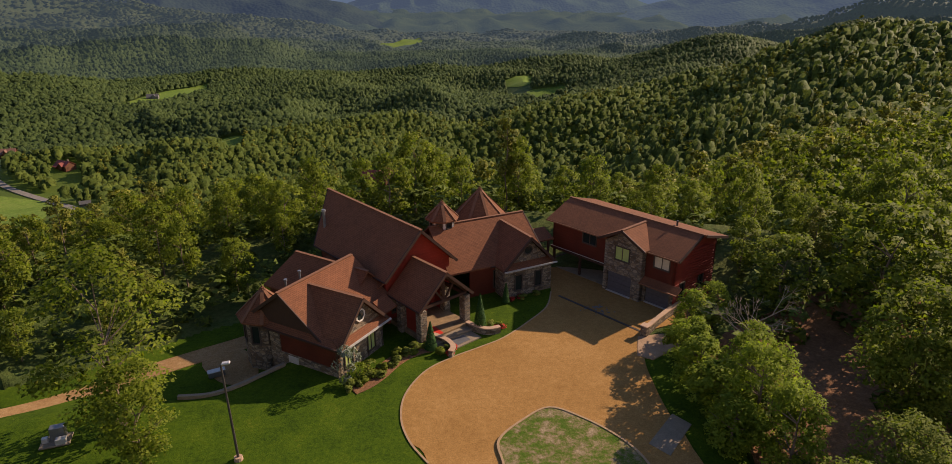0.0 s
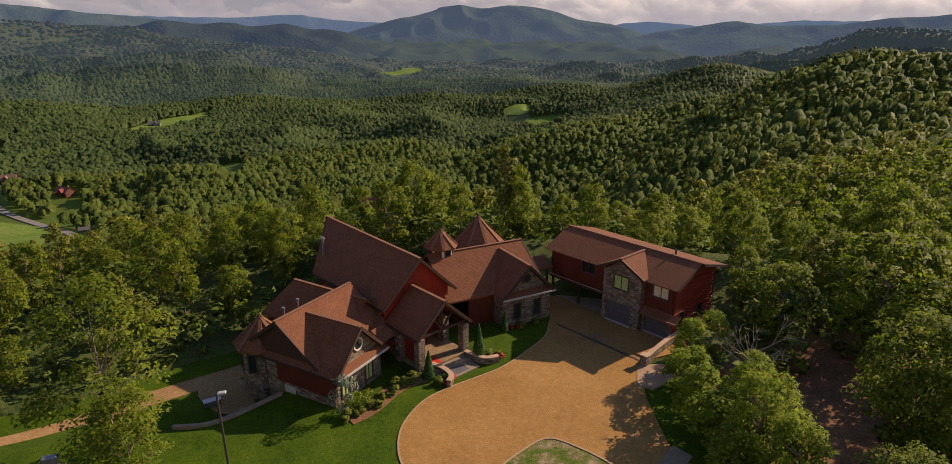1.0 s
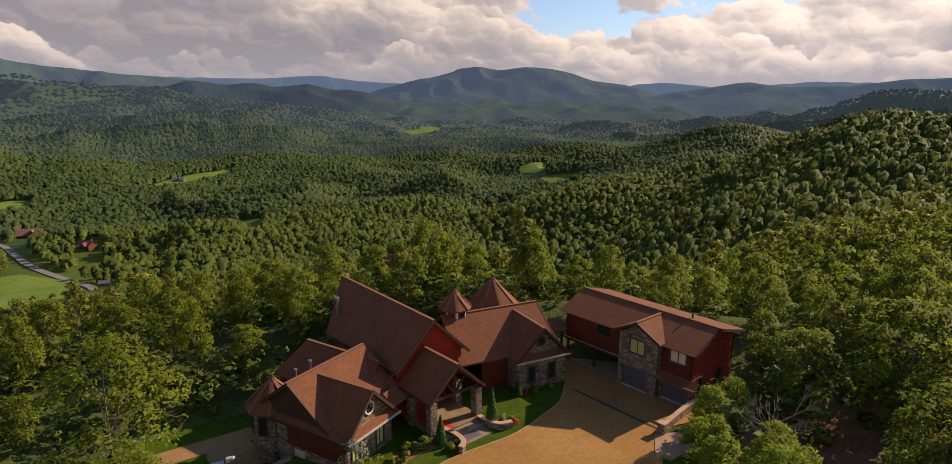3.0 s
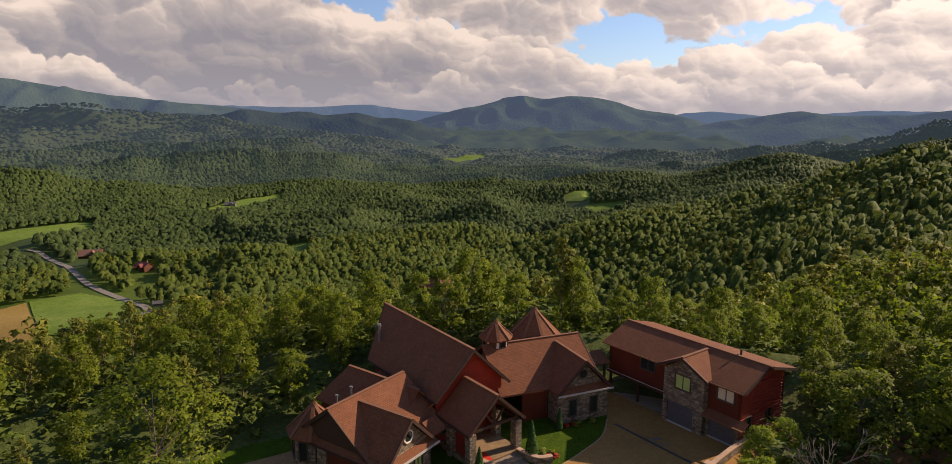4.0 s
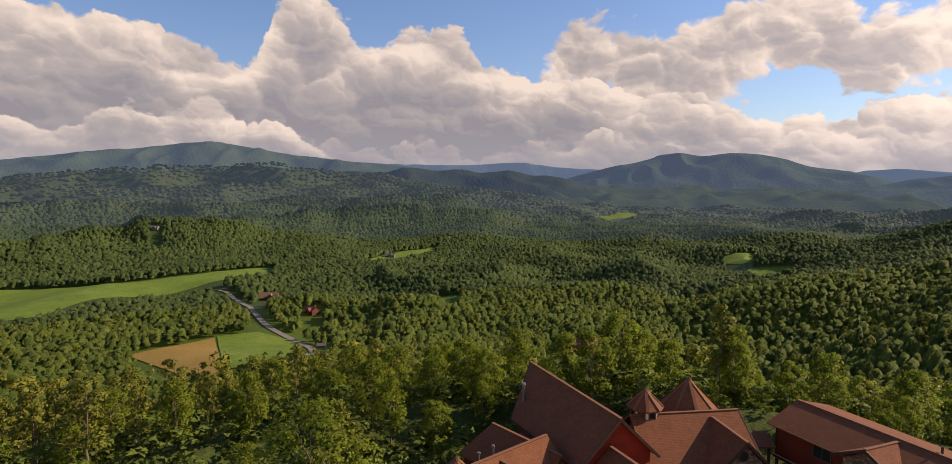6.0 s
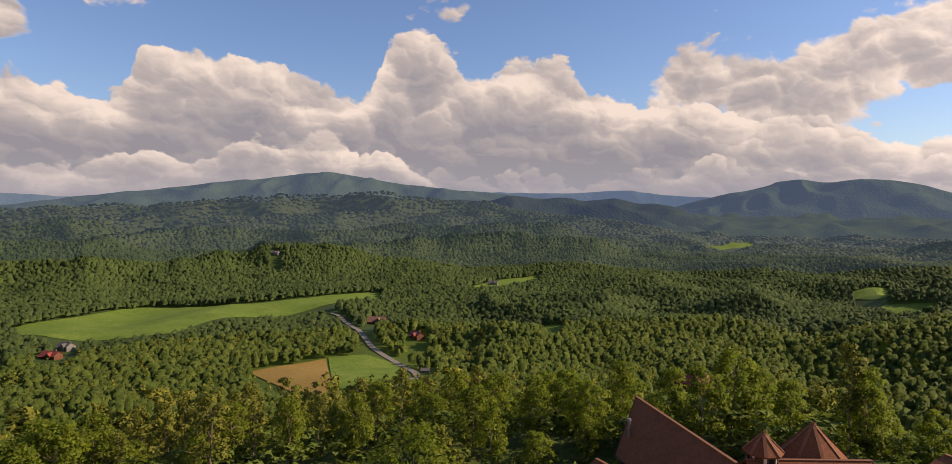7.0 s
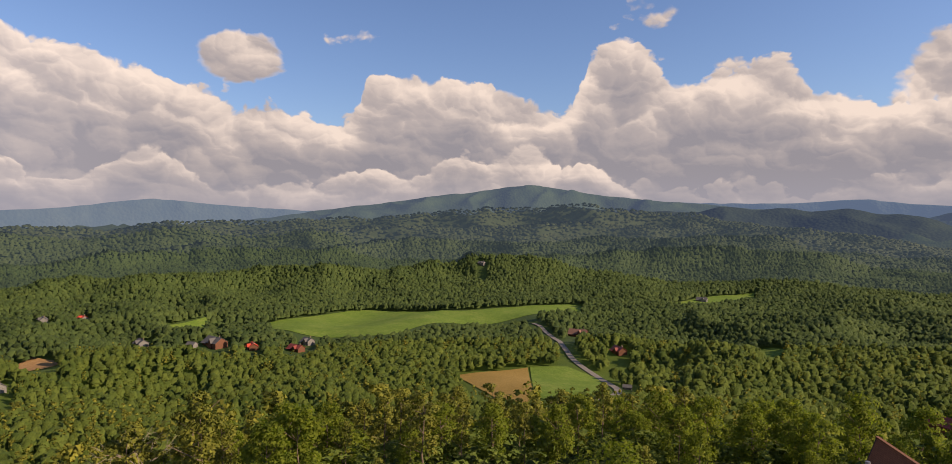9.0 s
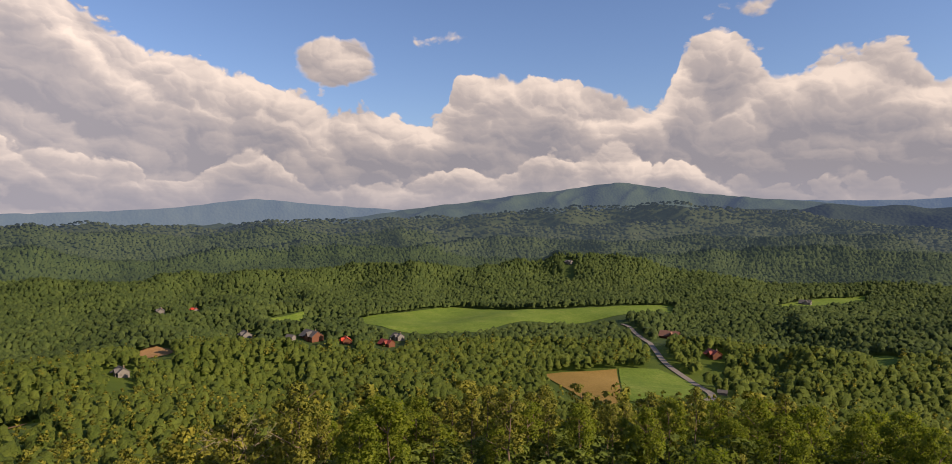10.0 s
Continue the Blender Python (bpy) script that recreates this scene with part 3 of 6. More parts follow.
def height(x, y):
    """The ground's height: a level hilltop round the house, a slope to the valley, a spur and rolling hills beyond."""
    x, y = np.asarray(x, float), np.asarray(y, float)
    r = np.hypot(x, y)
    bearing = np.degrees(np.arctan2(-x, y))
    off = np.hypot((x + 2) / 1.22, (y - 34)) - 31
    off = np.maximum(off, 0)
    roll = (wave(x, y, 90, 3) - 0.5) * smooth(off, 10, 120)
    shoulder = 6 * np.exp(-((x + 88) ** 2 + (y - 34) ** 2) / 42 ** 2) * smooth(off, 3, 20)
    knoll = 112 * np.exp(-off / 170)
    spur = np.zeros_like(r)
    for (x0, y0, h0), (x1, y1, h1) in zip(SPUR, SPUR[1:]):
        t = np.clip(((x - x0) * (x1 - x0) + (y - y0) * (y1 - y0)) / ((x1 - x0) ** 2 + (y1 - y0) ** 2), 0, 1)
        d = np.hypot(x - x0 - t * (x1 - x0), y - y0 - t * (y1 - y0))
        spur = np.maximum(spur, (h0 + t * (h1 - h0)) * np.exp(-(d / 185) ** 2))
    z = np.maximum(knoll, spur) + 0.12 * np.minimum(knoll, spur) * (off > 0)
    z = np.minimum(z, 112 + 0.25 * off)
    hills = np.zeros_like(r)
    for a, dist, wide, deep, tall in HILLS:
        da = (bearing - a + 180) % 360 - 180
        hills = np.maximum(hills, tall * np.exp(-(da / wide) ** 2 - ((r - dist) / deep) ** 2))
    flat = np.zeros_like(r)
    ravine = 1 - np.abs(2 * wave(x, y, 230, 11) - 1)
    gully = 1 - np.abs(2 * wave(x, y, 95, 12) - 1)
    for i, (deep, crest) in enumerate(RIDGES):
        pts = np.array(sorted(crest))
        away = np.interp(bearing, pts[:, 0], pts[:, 1]) + deep * (0.9 * wave(bearing, flat, 6, 200 + i) + 0.3 * wave(bearing, flat, 3.6, 205 + i) - 0.6)
        rise = 18 - VALLEY + away * np.tan(np.radians(np.interp(bearing, pts[:, 0], pts[:, 2]))) + 16 * (wave(bearing, flat, 3.1, 210 + i) - 0.5) + 7 * (wave(bearing, flat, 1.1, 215 + i) - 0.5)
        rise = np.maximum(rise, 0) * smooth(bearing, pts[0, 0] - 3, pts[0, 0] + 1) * (1 - smooth(bearing, pts[-1, 0] - 1, pts[-1, 0] + 3))
        ribs = deep * (0.65 + 0.75 * wave(bearing, flat, 5.5, 230 + i))
        prof = np.exp(-np.abs((r - away) / np.where(r < away, ribs, deep)) ** 1.6)
        carve = (0.42 * ravine ** 2 + 0.2 * gully ** 2) * np.minimum(4.5 * prof * (1 - prof), 1)
        hills = np.maximum(hills, rise * prof * (1 - carve))
    far = 0.25 * smooth(r, 1050, 1500) + 0.9 * smooth(r, 2480, 2800)
    hills = hills + far * (34 * ravine ** 1.5 + 22 * gully) + 30 * smooth(r, 2480, 3400)
    humps = (22 * (1 - np.abs(2 * wave(x, y, 150, 61) - 1)) + 12 * wave(x, y, 62, 62) - 17) * smooth(off, 40, 150) * (1 - smooth(r, 1000, 1300))
    humps = humps * np.where((bearing > 28) & (bearing < 70) & (r > 330), 0.25, 1.0)
    humps = humps * (1 - 0.97 * np.exp(-((x + 66) / 75) ** 2 - ((y - 400) / 95) ** 2))
    mid = humps + smooth(r, 330, 600) * (1 - smooth(r, 1050, 1500)) * (14 * wave(x, y, 210, 7) - 5) * smooth(np.abs(bearing - 46), 14, 26)
    calm = 1 - 0.9 * smooth(bearing, 14, 19) * (1 - smooth(bearing, 29, 33)) * smooth(r, 800, 900) * (1 - smooth(r, 1170, 1290))
    hills, mid = hills * calm, mid * calm
    return VALLEY + z + shoulder + hills + mid + roll * 12 + terrace(x, y)


def ground_at(x, y):
    return float(height(np.array([x]), np.array([y]))[0])


def on_ground(bearing, down, eye=29.0):
    """Where the line of sight at that bearing (degrees left) and that many degrees below level meets the land."""
    d = np.arange(150.0, 2600.0, 3.0)
    x, y = -d * math.sin(radians(bearing)), d * math.cos(radians(bearing))
    under = np.nonzero(eye - d * math.tan(radians(down)) < height(x, y))[0]
    k = under[0] if len(under) else -1
    return (float(x[k]), float(y[k]))


# clearings, each an outline of (bearing, degrees below level)
FIELDS = {
    "pasture": [(65.6, 9.6), (62.6, 10.3), (56, 10.8), (53.8, 10.6), (50.4, 9.8), (42.8, 9.35), (36.9, 8.7), (37.6, 8.1), (42.8, 8.4), (49.3, 8.7), (56, 8.55), (59.3, 8.7), (62.6, 9.0)],
    "green_field": [(41.8, 13.7), (38.4, 13.65), (35.5, 14.6), (34.8, 15.2), (36.4, 16.1), (39.5, 16.7), (41.4, 16.3)],
    "hay_field": [(48.6, 14.5), (46.5, 14.2), (42.0, 13.8), (41.5, 16.2), (42.1, 16.9), (45.1, 16.4)],
    "strip_field": [(30.6, 8.15), (25.9, 7.0), (22.5, 6.6), (22.7, 7.0), (27.0, 7.7)],
    "pond_field": [(22.4, 11.2), (20.5, 11.1), (20.7, 12.3), (22.1, 12.2)],
    "right_meadow": [(-4.9, 7.75), (-8.6, 7.3), (-7.8, 7.9), (-5.0, 8.3)],
    "upper_meadow": [(-2.5, 7.05), (-5.0, 6.5), (-4.9, 7.2), (-2.8, 7.5)],
    "far_meadow": [(8.7, 3.85), (4.9, 3.2), (4.5, 3.55), (7.7, 4.05)],
    "west_meadow": [(73, 9.4), (68.5, 8.95), (68.6, 8.7), (73, 8.95)],
}
OUTLINES = {k: [on_ground(*p) for p in v] for k, v in FIELDS.items()}
ROAD_WAY = [on_ground(*p) for p in [(41.5, 9.9), (40.7, 10.3), (39.65, 11.15), (38.6, 12.1), (37.7, 13.2), (35.6, 14.5), (34.5, 15.1), (33.9, 15.6), (34.9, 16.2), (36.6, 16.8)]]


def rounded(outline, steps=6, closed=True):
    """A smooth curve through the given corners."""
    n = len(outline)
    out = []
    for i in range(n if closed else n - 1):
        pick = [outline[(i + k) % n] if closed else outline[min(max(i + k, 0), n - 1)] for k in (-1, 0, 1, 2)]
        p0, p1, p2, p3 = (np.array(p, float) for p in pick)
        for s in range(steps):
            t = s / steps
            out.append(tuple(0.5 * (2 * p1 + (p2 - p0) * t + (2 * p0 - 5 * p1 + 4 * p2 - p3) * t * t + (3 * p1 - p0 - 3 * p2 + p3) * t ** 3)))
    if not closed:
        out.append(tuple(outline[-1]))
    return out


def sheet(name, outline, z, thick, mat, label, category, draped=0.0):
    """A flat patch of ground with that outline; draped: it lies on the land, so far above it."""
    bm = bmesh.new()
    if draped:
        vs = [bm.verts.new((x, y, 0)) for x, y in outline]
        f = bm.faces.new(vs)
        bmesh.ops.triangulate(bm, faces=[f])
        span = max(max(p[0] for p in outline) - min(p[0] for p in outline), 1)
        for _ in range(4 if span > 150 else 3):
            bmesh.ops.subdivide_edges(bm, edges=[e for e in bm.edges if e.calc_length() > span / 24], cuts=1, use_grid_fill=False)
            bmesh.ops.triangulate(bm, faces=bm.faces[:])
        tops = height(np.array([v.co.x for v in bm.verts]), np.array([v.co.y for v in bm.verts])) + draped
        for v, top_z in zip(bm.verts, tops):
            v.co.z = top_z
    else:
        prism(bm, [(x, y, z) for x, y in outline], (0, 0, -thick))
    ob = part(name, bm, mat)
    return tagged(ob, label, category, kind="structure")


def strip(line, width, z, thick):
    """A band of that width along a line, as a bmesh."""
    bm = bmesh.new()
    n = len(line)
    rows = []
    for i, (x, y) in enumerate(line):
        x0, y0 = line[max(i - 1, 0)]
        x1, y1 = line[min(i + 1, n - 1)]
        d = math.hypot(x1 - x0, y1 - y0) or 1
        nx, ny = -(y1 - y0) / d * width / 2, (x1 - x0) / d * width / 2
        zz = z(x, y) if callable(z) else z
        rows.append([bm.verts.new(c) for c in ((x + nx, y + ny, zz), (x - nx, y - ny, zz), (x - nx, y - ny, zz - thick), (x + nx, y + ny, zz - thick))])
    for a, b in zip(rows, rows[1:]):
        for k in range(4):
            bm.faces.new((a[k], a[(k + 1) % 4], b[(k + 1) % 4], b[k]))
    bm.faces.new(rows[0])
    bm.faces.new(list(reversed(rows[-1])))
    return bm


LAWN = [(-50, 20), (-43, 34), (-38.2, 42.9), (-35, 44.2), (-32, 46.6), (-29.3, 49.2), (-26.5, 51.8), (-22.5, 54.8), (-19, 61), (-10, 63), (4, 60), (9, 58), (13, 48), (17.5, 46), (17.5, 33), (16, 20), (0, 14), (-24, 13)]
# one sheet of land, fine near the house and in the valley, coarse far off and behind
radii = np.concatenate([np.linspace(0, 130, 60), np.geomspace(134, 4850, 200)])
turns = np.radians(np.concatenate([np.linspace(-45, 100, 370), np.linspace(102, 313, 40)]))
rr, aa = np.meshgrid(radii, turns, indexing="ij")
gx, gy = -rr * np.sin(aa), rr * np.cos(aa)
gz = height(gx, gy)
rows, cols = rr.shape
idx = np.arange(rows * cols).reshape(rows, cols)
nxt = np.roll(idx, -1, axis=1)
a, b, c, d = idx[:-1], nxt[:-1], nxt[1:], idx[1:]
tris = np.concatenate([np.stack([a, d, c], -1).reshape(-1, 3), np.stack([a, c, b], -1).reshape(-1, 3)])
# the farthest land carries its haze as emission
M_CANOPY = canopy_material("far summer canopy with haze glow", (0.02, 0.03, 0.0125), (0.04, 0.05, 0.0175), 0.12, (0.035, 0.054, 0.075))
gz = gz - 0.7 * inside(gx, gy, LAWN)      # the lawn is a sheet of its own on top
land = raw_mesh("ground", np.stack([gx, gy, gz], -1).reshape(-1, 3), tris, M_FLOOR, True)
# the ground bands reuse the crown colours, haze tint and glow included
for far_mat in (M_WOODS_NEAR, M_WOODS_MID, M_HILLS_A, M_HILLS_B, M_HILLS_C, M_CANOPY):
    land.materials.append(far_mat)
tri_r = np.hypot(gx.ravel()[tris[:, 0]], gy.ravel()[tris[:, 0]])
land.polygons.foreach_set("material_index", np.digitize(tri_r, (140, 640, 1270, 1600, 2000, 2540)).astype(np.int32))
ground = tagged(new("ground", land), "wooded hills falling to a green valley", "ground", kind="structure")

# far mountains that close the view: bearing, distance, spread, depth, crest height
# the mountains' blue is mostly haze, added through the emission tuple
M_BLUE_NEAR = canopy_material("wooded ridge darkened for cloud shadow", (0.0163, 0.025, 0.0187), (0.0325, 0.045, 0.025), 0.07, (0.022, 0.034, 0.062))
M_BLUE = canopy_material("wooded mountain with blue haze glow", (0.0225, 0.0375, 0.0187), (0.0425, 0.0625, 0.0263), 0.07, (0.045, 0.065, 0.106))
M_BLUE_FAR = canopy_material("distant mountain with pale blue haze glow", (0.0312, 0.0438, 0.035), (0.0438, 0.0562, 0.04), 0.05, (0.08, 0.122, 0.19))


def mountain(label, mat, dist, deep, crests, seed, base=-90, rough=0.5, jag=0.0):
    """A range seen across the valley: crests are (bearing, degrees above level)."""
    bearings = np.linspace(crests[0][0], crests[-1][0], 330)
    cb = np.array(crests)
    lift = np.interp(bearings, cb[:, 0], cb[:, 1])
    k = np.ones(9) / 9
    lift = np.convolve(np.pad(lift, 4, mode="edge"), k, mode="valid")
    lift = lift + jag * (wave(bearings, 0 * bearings, 2.3, seed + 5) - 0.5) + 0.35 * jag * (wave(bearings, 0 * bearings, 0.8, seed + 6) - 0.5)
    crest = 29 + dist * np.tan(np.radians(lift))
    shares = np.linspace(-1, 0.4, 38)
    ss, bb = np.meshgrid(shares, bearings, indexing="ij")
    rad = np.radians(bb)
    dd = dist + ss * deep
    x, y = -dd * np.sin(rad), dd * np.cos(rad)
    fold = 1 - np.abs(2 * wave(x, y, 330, seed) - 1)
    fold2 = 1 - np.abs(2 * wave(x, y, 140, seed + 1) - 1)
    prof = np.clip(1 - np.abs(ss) ** 1.3, 0, 1)
    cut = (0.7 * fold + 0.35 * fold2 - 0.62) * rough * 4 * np.minimum(np.abs(ss) * 1.6, 1) * prof
    z = base + (crest[None, :] - base) * np.clip(prof * (1 + cut), 0, 1.0)
    z = z + (wave(x, y, 60, seed + 2) - 0.5) * 7 * prof
    i = np.arange(z.size).reshape(z.shape)
    a, b, c, d = i[:-1, :-1], i[:-1, 1:], i[1:, 1:], i[1:, :-1]
    t = np.concatenate([np.stack([a, d, c], -1).reshape(-1, 3), np.stack([a, c, b], -1).reshape(-1, 3)])
    return tagged(new("backdrop_ridge", raw_mesh("backdrop_ridge", np.stack([x, y, z], -1).reshape(-1, 3), t, mat, True)), label, "mountain", kind="structure")


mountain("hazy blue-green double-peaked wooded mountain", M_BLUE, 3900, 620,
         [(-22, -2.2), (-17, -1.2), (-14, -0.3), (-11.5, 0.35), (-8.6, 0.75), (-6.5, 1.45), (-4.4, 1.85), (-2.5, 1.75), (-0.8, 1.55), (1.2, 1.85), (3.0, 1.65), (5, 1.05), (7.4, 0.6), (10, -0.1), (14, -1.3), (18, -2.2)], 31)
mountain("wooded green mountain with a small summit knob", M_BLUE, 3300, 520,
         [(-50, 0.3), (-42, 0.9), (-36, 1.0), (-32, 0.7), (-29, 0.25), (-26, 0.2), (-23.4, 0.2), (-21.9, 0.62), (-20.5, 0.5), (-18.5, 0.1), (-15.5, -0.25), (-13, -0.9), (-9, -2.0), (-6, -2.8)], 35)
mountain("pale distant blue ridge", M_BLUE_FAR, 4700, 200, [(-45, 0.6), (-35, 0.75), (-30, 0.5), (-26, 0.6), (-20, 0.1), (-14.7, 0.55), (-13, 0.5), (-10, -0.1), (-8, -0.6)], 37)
# no cloud shades this ridge; its dark material paints the cloud shadow
mountain("long wooded ridge with cloud shadow painted in dark", M_BLUE_NEAR, 3000, 330,
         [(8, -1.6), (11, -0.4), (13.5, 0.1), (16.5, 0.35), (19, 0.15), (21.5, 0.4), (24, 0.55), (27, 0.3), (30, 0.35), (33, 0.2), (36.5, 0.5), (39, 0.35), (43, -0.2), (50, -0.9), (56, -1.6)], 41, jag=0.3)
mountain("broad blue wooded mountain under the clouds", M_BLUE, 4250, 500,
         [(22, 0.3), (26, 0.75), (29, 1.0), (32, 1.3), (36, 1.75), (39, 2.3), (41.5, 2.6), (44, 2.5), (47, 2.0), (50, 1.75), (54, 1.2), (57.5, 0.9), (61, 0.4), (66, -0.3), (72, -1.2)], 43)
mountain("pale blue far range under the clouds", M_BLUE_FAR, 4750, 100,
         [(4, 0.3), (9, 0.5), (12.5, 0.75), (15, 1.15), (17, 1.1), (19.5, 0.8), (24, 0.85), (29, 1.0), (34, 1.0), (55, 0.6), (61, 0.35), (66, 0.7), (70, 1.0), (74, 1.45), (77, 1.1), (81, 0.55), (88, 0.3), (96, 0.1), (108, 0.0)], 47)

# fields and the valley road
LABELS = {"pasture": ("long bright green valley pasture", M_MEADOW), "green_field": ("small green mown field beside the road", M_MEADOW), "hay_field": ("tan cut hay field", M_HAY),
          "strip_field": ("pale green hillside strip of pasture", M_MEADOW), "pond_field": ("small grassy clearing in the woods", M_MEADOW), "right_meadow": ("bright green meadow among trees", M_MEADOW),
          "upper_meadow": ("narrow green meadow among trees", M_MEADOW), "far_meadow": ("far pale green meadow on the valley floor", M_MEADOW), "west_meadow": ("green meadow by the hamlet", M_MEADOW)}
for key, outline in OUTLINES.items():
    sheet(key, outline if key in ("hay_field", "green_field") else rounded(outline, 4), 0, 0, LABELS[key][1], LABELS[key][0], "field", draped=0.5)
tagged(part("road", strip(rounded(ROAD_WAY, 6, False), 5.2, lambda x, y: ground_at(x, y) + 1.0, 0.6), M_ROAD), "pale grey country road winding through the valley", "road", kind="structure")

# ---------------------------------------------------------------- forecourt and garden
M_KERB = plain("weathered tan kerb", (0.3375, 0.225, 0.125), 0.9)
M_APRON = plain("pale tan pavers", (0.325, 0.21, 0.125), 0.9, scale=1.5, vary=0.4)
M_FLAG = plain("tan flagstones", (0.2375, 0.1562, 0.0813), 0.85, scale=1.6, vary=0.45)
step = 0.5
xs, ys = np.meshgrid(np.arange(-50, 19, step), np.arange(12, 66, step), indexing="ij")
zs = height(xs, ys) * (np.hypot(xs, ys) < 90) + 0.06 + 0.05 * (wave(xs, ys, 2.5, 91) - 0.5)
ids = np.arange(xs.size).reshape(xs.shape)
cell = inside(xs[:-1, :-1] + step / 2, ys[:-1, :-1] + step / 2, rounded(LAWN, 4))
qa, qb, qc, qd = ids[:-1, :-1][cell], ids[1:, :-1][cell], ids[1:, 1:][cell], ids[:-1, 1:][cell]
lawn_tris = np.concatenate([np.stack([qa, qb, qc], -1), np.stack([qa, qc, qd], -1)])
tagged(new("lawn", raw_mesh("lawn", np.stack([xs, ys, zs], -1).reshape(-1, 3), lawn_tris, M_LAWN, True)), "mown green lawn round the forecourt", "lawn", kind="structure")
DRIVE = [(-0.5, 22), (-3.1, 32.6), (-4.5, 34.7), (-5.35, 37.2), (-5.35, 40.1), (-4.1, 43.2), (-2.1, 45.2), (0.3, 46.9), (2.4, 48.5), (4.8, 51.4), (6.8, 54.4), (7.6, 57.7), (7.6, 62.5),
         (6.8, 67.5), (12, 71), (24.5, 57), (19.2, 51.6), (15.2, 49.3), (13.9, 45), (13.7, 41.5), (13.8, 37.8), (14.3, 33.9), (14.6, 22)]
sheet("driveway", rounded(DRIVE, 5), 0.10, 0.3, M_DRIVE, "wide tan stamped concrete forecourt", "driveway")
edge_line = rounded(DRIVE[1:12], 6, False)
tagged(part("kerb", strip(edge_line, 0.14, 0.112, 0.3), M_KERB), "pale flush kerb along the forecourt", "kerb", kind="structure")
ISLAND = [(2.2, 29), (1.7, 32.5), (1.5, 34.7), (3.2, 36.8), (5.3, 38.3), (7.5, 37.1), (9.3, 35.4), (10.5, 33.6), (11.0, 31.5), (10.0, 28.3), (6, 26.5)]
isle = rounded(ISLAND, 5)
M_SCRUB = ground_material("thin grass over gravelly soil", [(0.4, (0.0562, 0.1063, 0.01)), (0.47, (0.0938, 0.125, 0.02)), (0.53, (0.1875, 0.15, 0.0688)), (0.62, (0.3125, 0.2375, 0.15))], 0.7, 2.6, 0.08)
sheet("island", isle, 0.19, 0.2, M_SCRUB, "thin patchy grass island ringed by the drive", "lawn")
tagged(part("island_kerb", strip(isle + isle[:1], 0.16, 0.24, 0.3), M_KERB), "pale cast stone kerb round the grass island", "kerb", kind="structure")
FG = Frame2(13.26, 58.1, -48.3)      # along the garage front; b runs into the building
tagged(part("drain", strip([(8.25, 56.75), (14.76, 49.38)], 0.26, 0.125, 0.05), M_POLE), "dark trench drain across the drive", "drain", kind="structure")
sheet("carport_floor", [FG(-8.6, 0.6, 0)[:2], FG(-0.4, 0.6, 0)[:2], FG(-0.4, 9.5, 0)[:2], FG(-8.6, 9.5, 0)[:2]], 0.135, 0.12, M_CONCRETE, "grey concrete carport floor", "floor")
sheet("concrete_pad", [(11.5, 34.4), (12.6, 33.2), (15.0, 36.4), (14.0, 37.6)], 0.13, 0.1, M_CONCRETE, "weathered grey concrete pad beside the drive", "paving")
sheet("paver_apron", [(14.2, 48.6), (13.4, 45.4), (14.6, 44.8), (17.5, 47.0), (16.5, 49.0)], 0.14, 0.1, M_APRON, "pale paver apron by the retaining wall", "paving")
TRACK = [(-46, 33.5), (-40, 36.2), (-35.1, 38.8), (-31.1, 42.5), (-27.9, 45.3), (-24.5, 47.9), (-21.6, 50.0), (-20.2, 51.2)]
tagged(part("dirt_track", strip(rounded(TRACK, 6, False), 2.3, lambda x, y: ground_at(x, y) + 0.13, 0.1), M_DIRT), "orange clay track along the lawn", "path", kind="structure")
sheet("dirt_bed", rounded([(-23.7, 47.0), (-21.7, 44.5), (-19.8, 43.6), (-18.2, 45.0), (-20.2, 48.6), (-22.3, 49.2)], 4), 0, 0, M_DIRT, "bare clay bed beside the house", "path", draped=0.12)
tagged(part("garden_wall", strip(rounded([(-22.3, 39.7), (-20.0, 40.0), (-18.3, 41.2), (-17.0, 42.6), (-15.6, 44.2)], 6, False), 0.3, 0.3, 2.0), M_CONCRETE), "low curved pale concrete garden wall", "wall", kind="structure")
sheet("leaf_litter", rounded([(18.5, 24), (18.3, 36), (19, 45), (26, 52), (38, 55), (50, 44), (52, 28), (36, 18)], 4), 0, 0, M_LITTER, "brown leaf litter under the trees", "ground", draped=0.14)


def curved_wall(points, label):
    t = thing("entry_wall", label, "wall", group="curved walls at the entry")
    line = rounded(points, 6, False)
    part("base", strip(line, 0.34, 0.62, 0.7), M_STONE, t)
    part("cap", strip(line, 0.46, 0.70, 0.09), M_CAP, t, "pinkish cast stone cap")
    return t


curved_wall([(-2.15, 45.3), (-1.95, 46.2), (-2.6, 47.3), (-3.75, 48.2)], "low curved stone wall with a pinkish cap beside the entry steps")
curved_wall([(2.1, 49.5), (1.1, 49.15), (0.2, 49.5), (-0.85, 50.4)], "low curved stone wall with a pinkish cap beside the entry steps")

# steps and walk to the porch
FE = Frame2(-2.5, 48.98, 131.7)       # entry gable: a runs back to the hall, b to the left
for i, (a0, a1, top) in enumerate(((-2.3, -0.6, 0.16), (-0.9, 0.3, 0.32), (-0.05, 5.2, 0.48))):
    bm = bmesh.new()
    prism(bm, [FE(a0, -1.9 - 0.3 * i, top), FE(a1, -1.9 - 0.3 * i, top), FE(a1, 1.9 + 0.3 * i, top), FE(a0, 1.9 + 0.3 * i, top)], (0, 0, -top - 0.05))
    tagged(part("entry_step", bm, M_CONCRETE if i < 2 else M_FLAG), "broad concrete entry step" if i < 2 else "tan flagstone porch floor", "step", kind="structure")
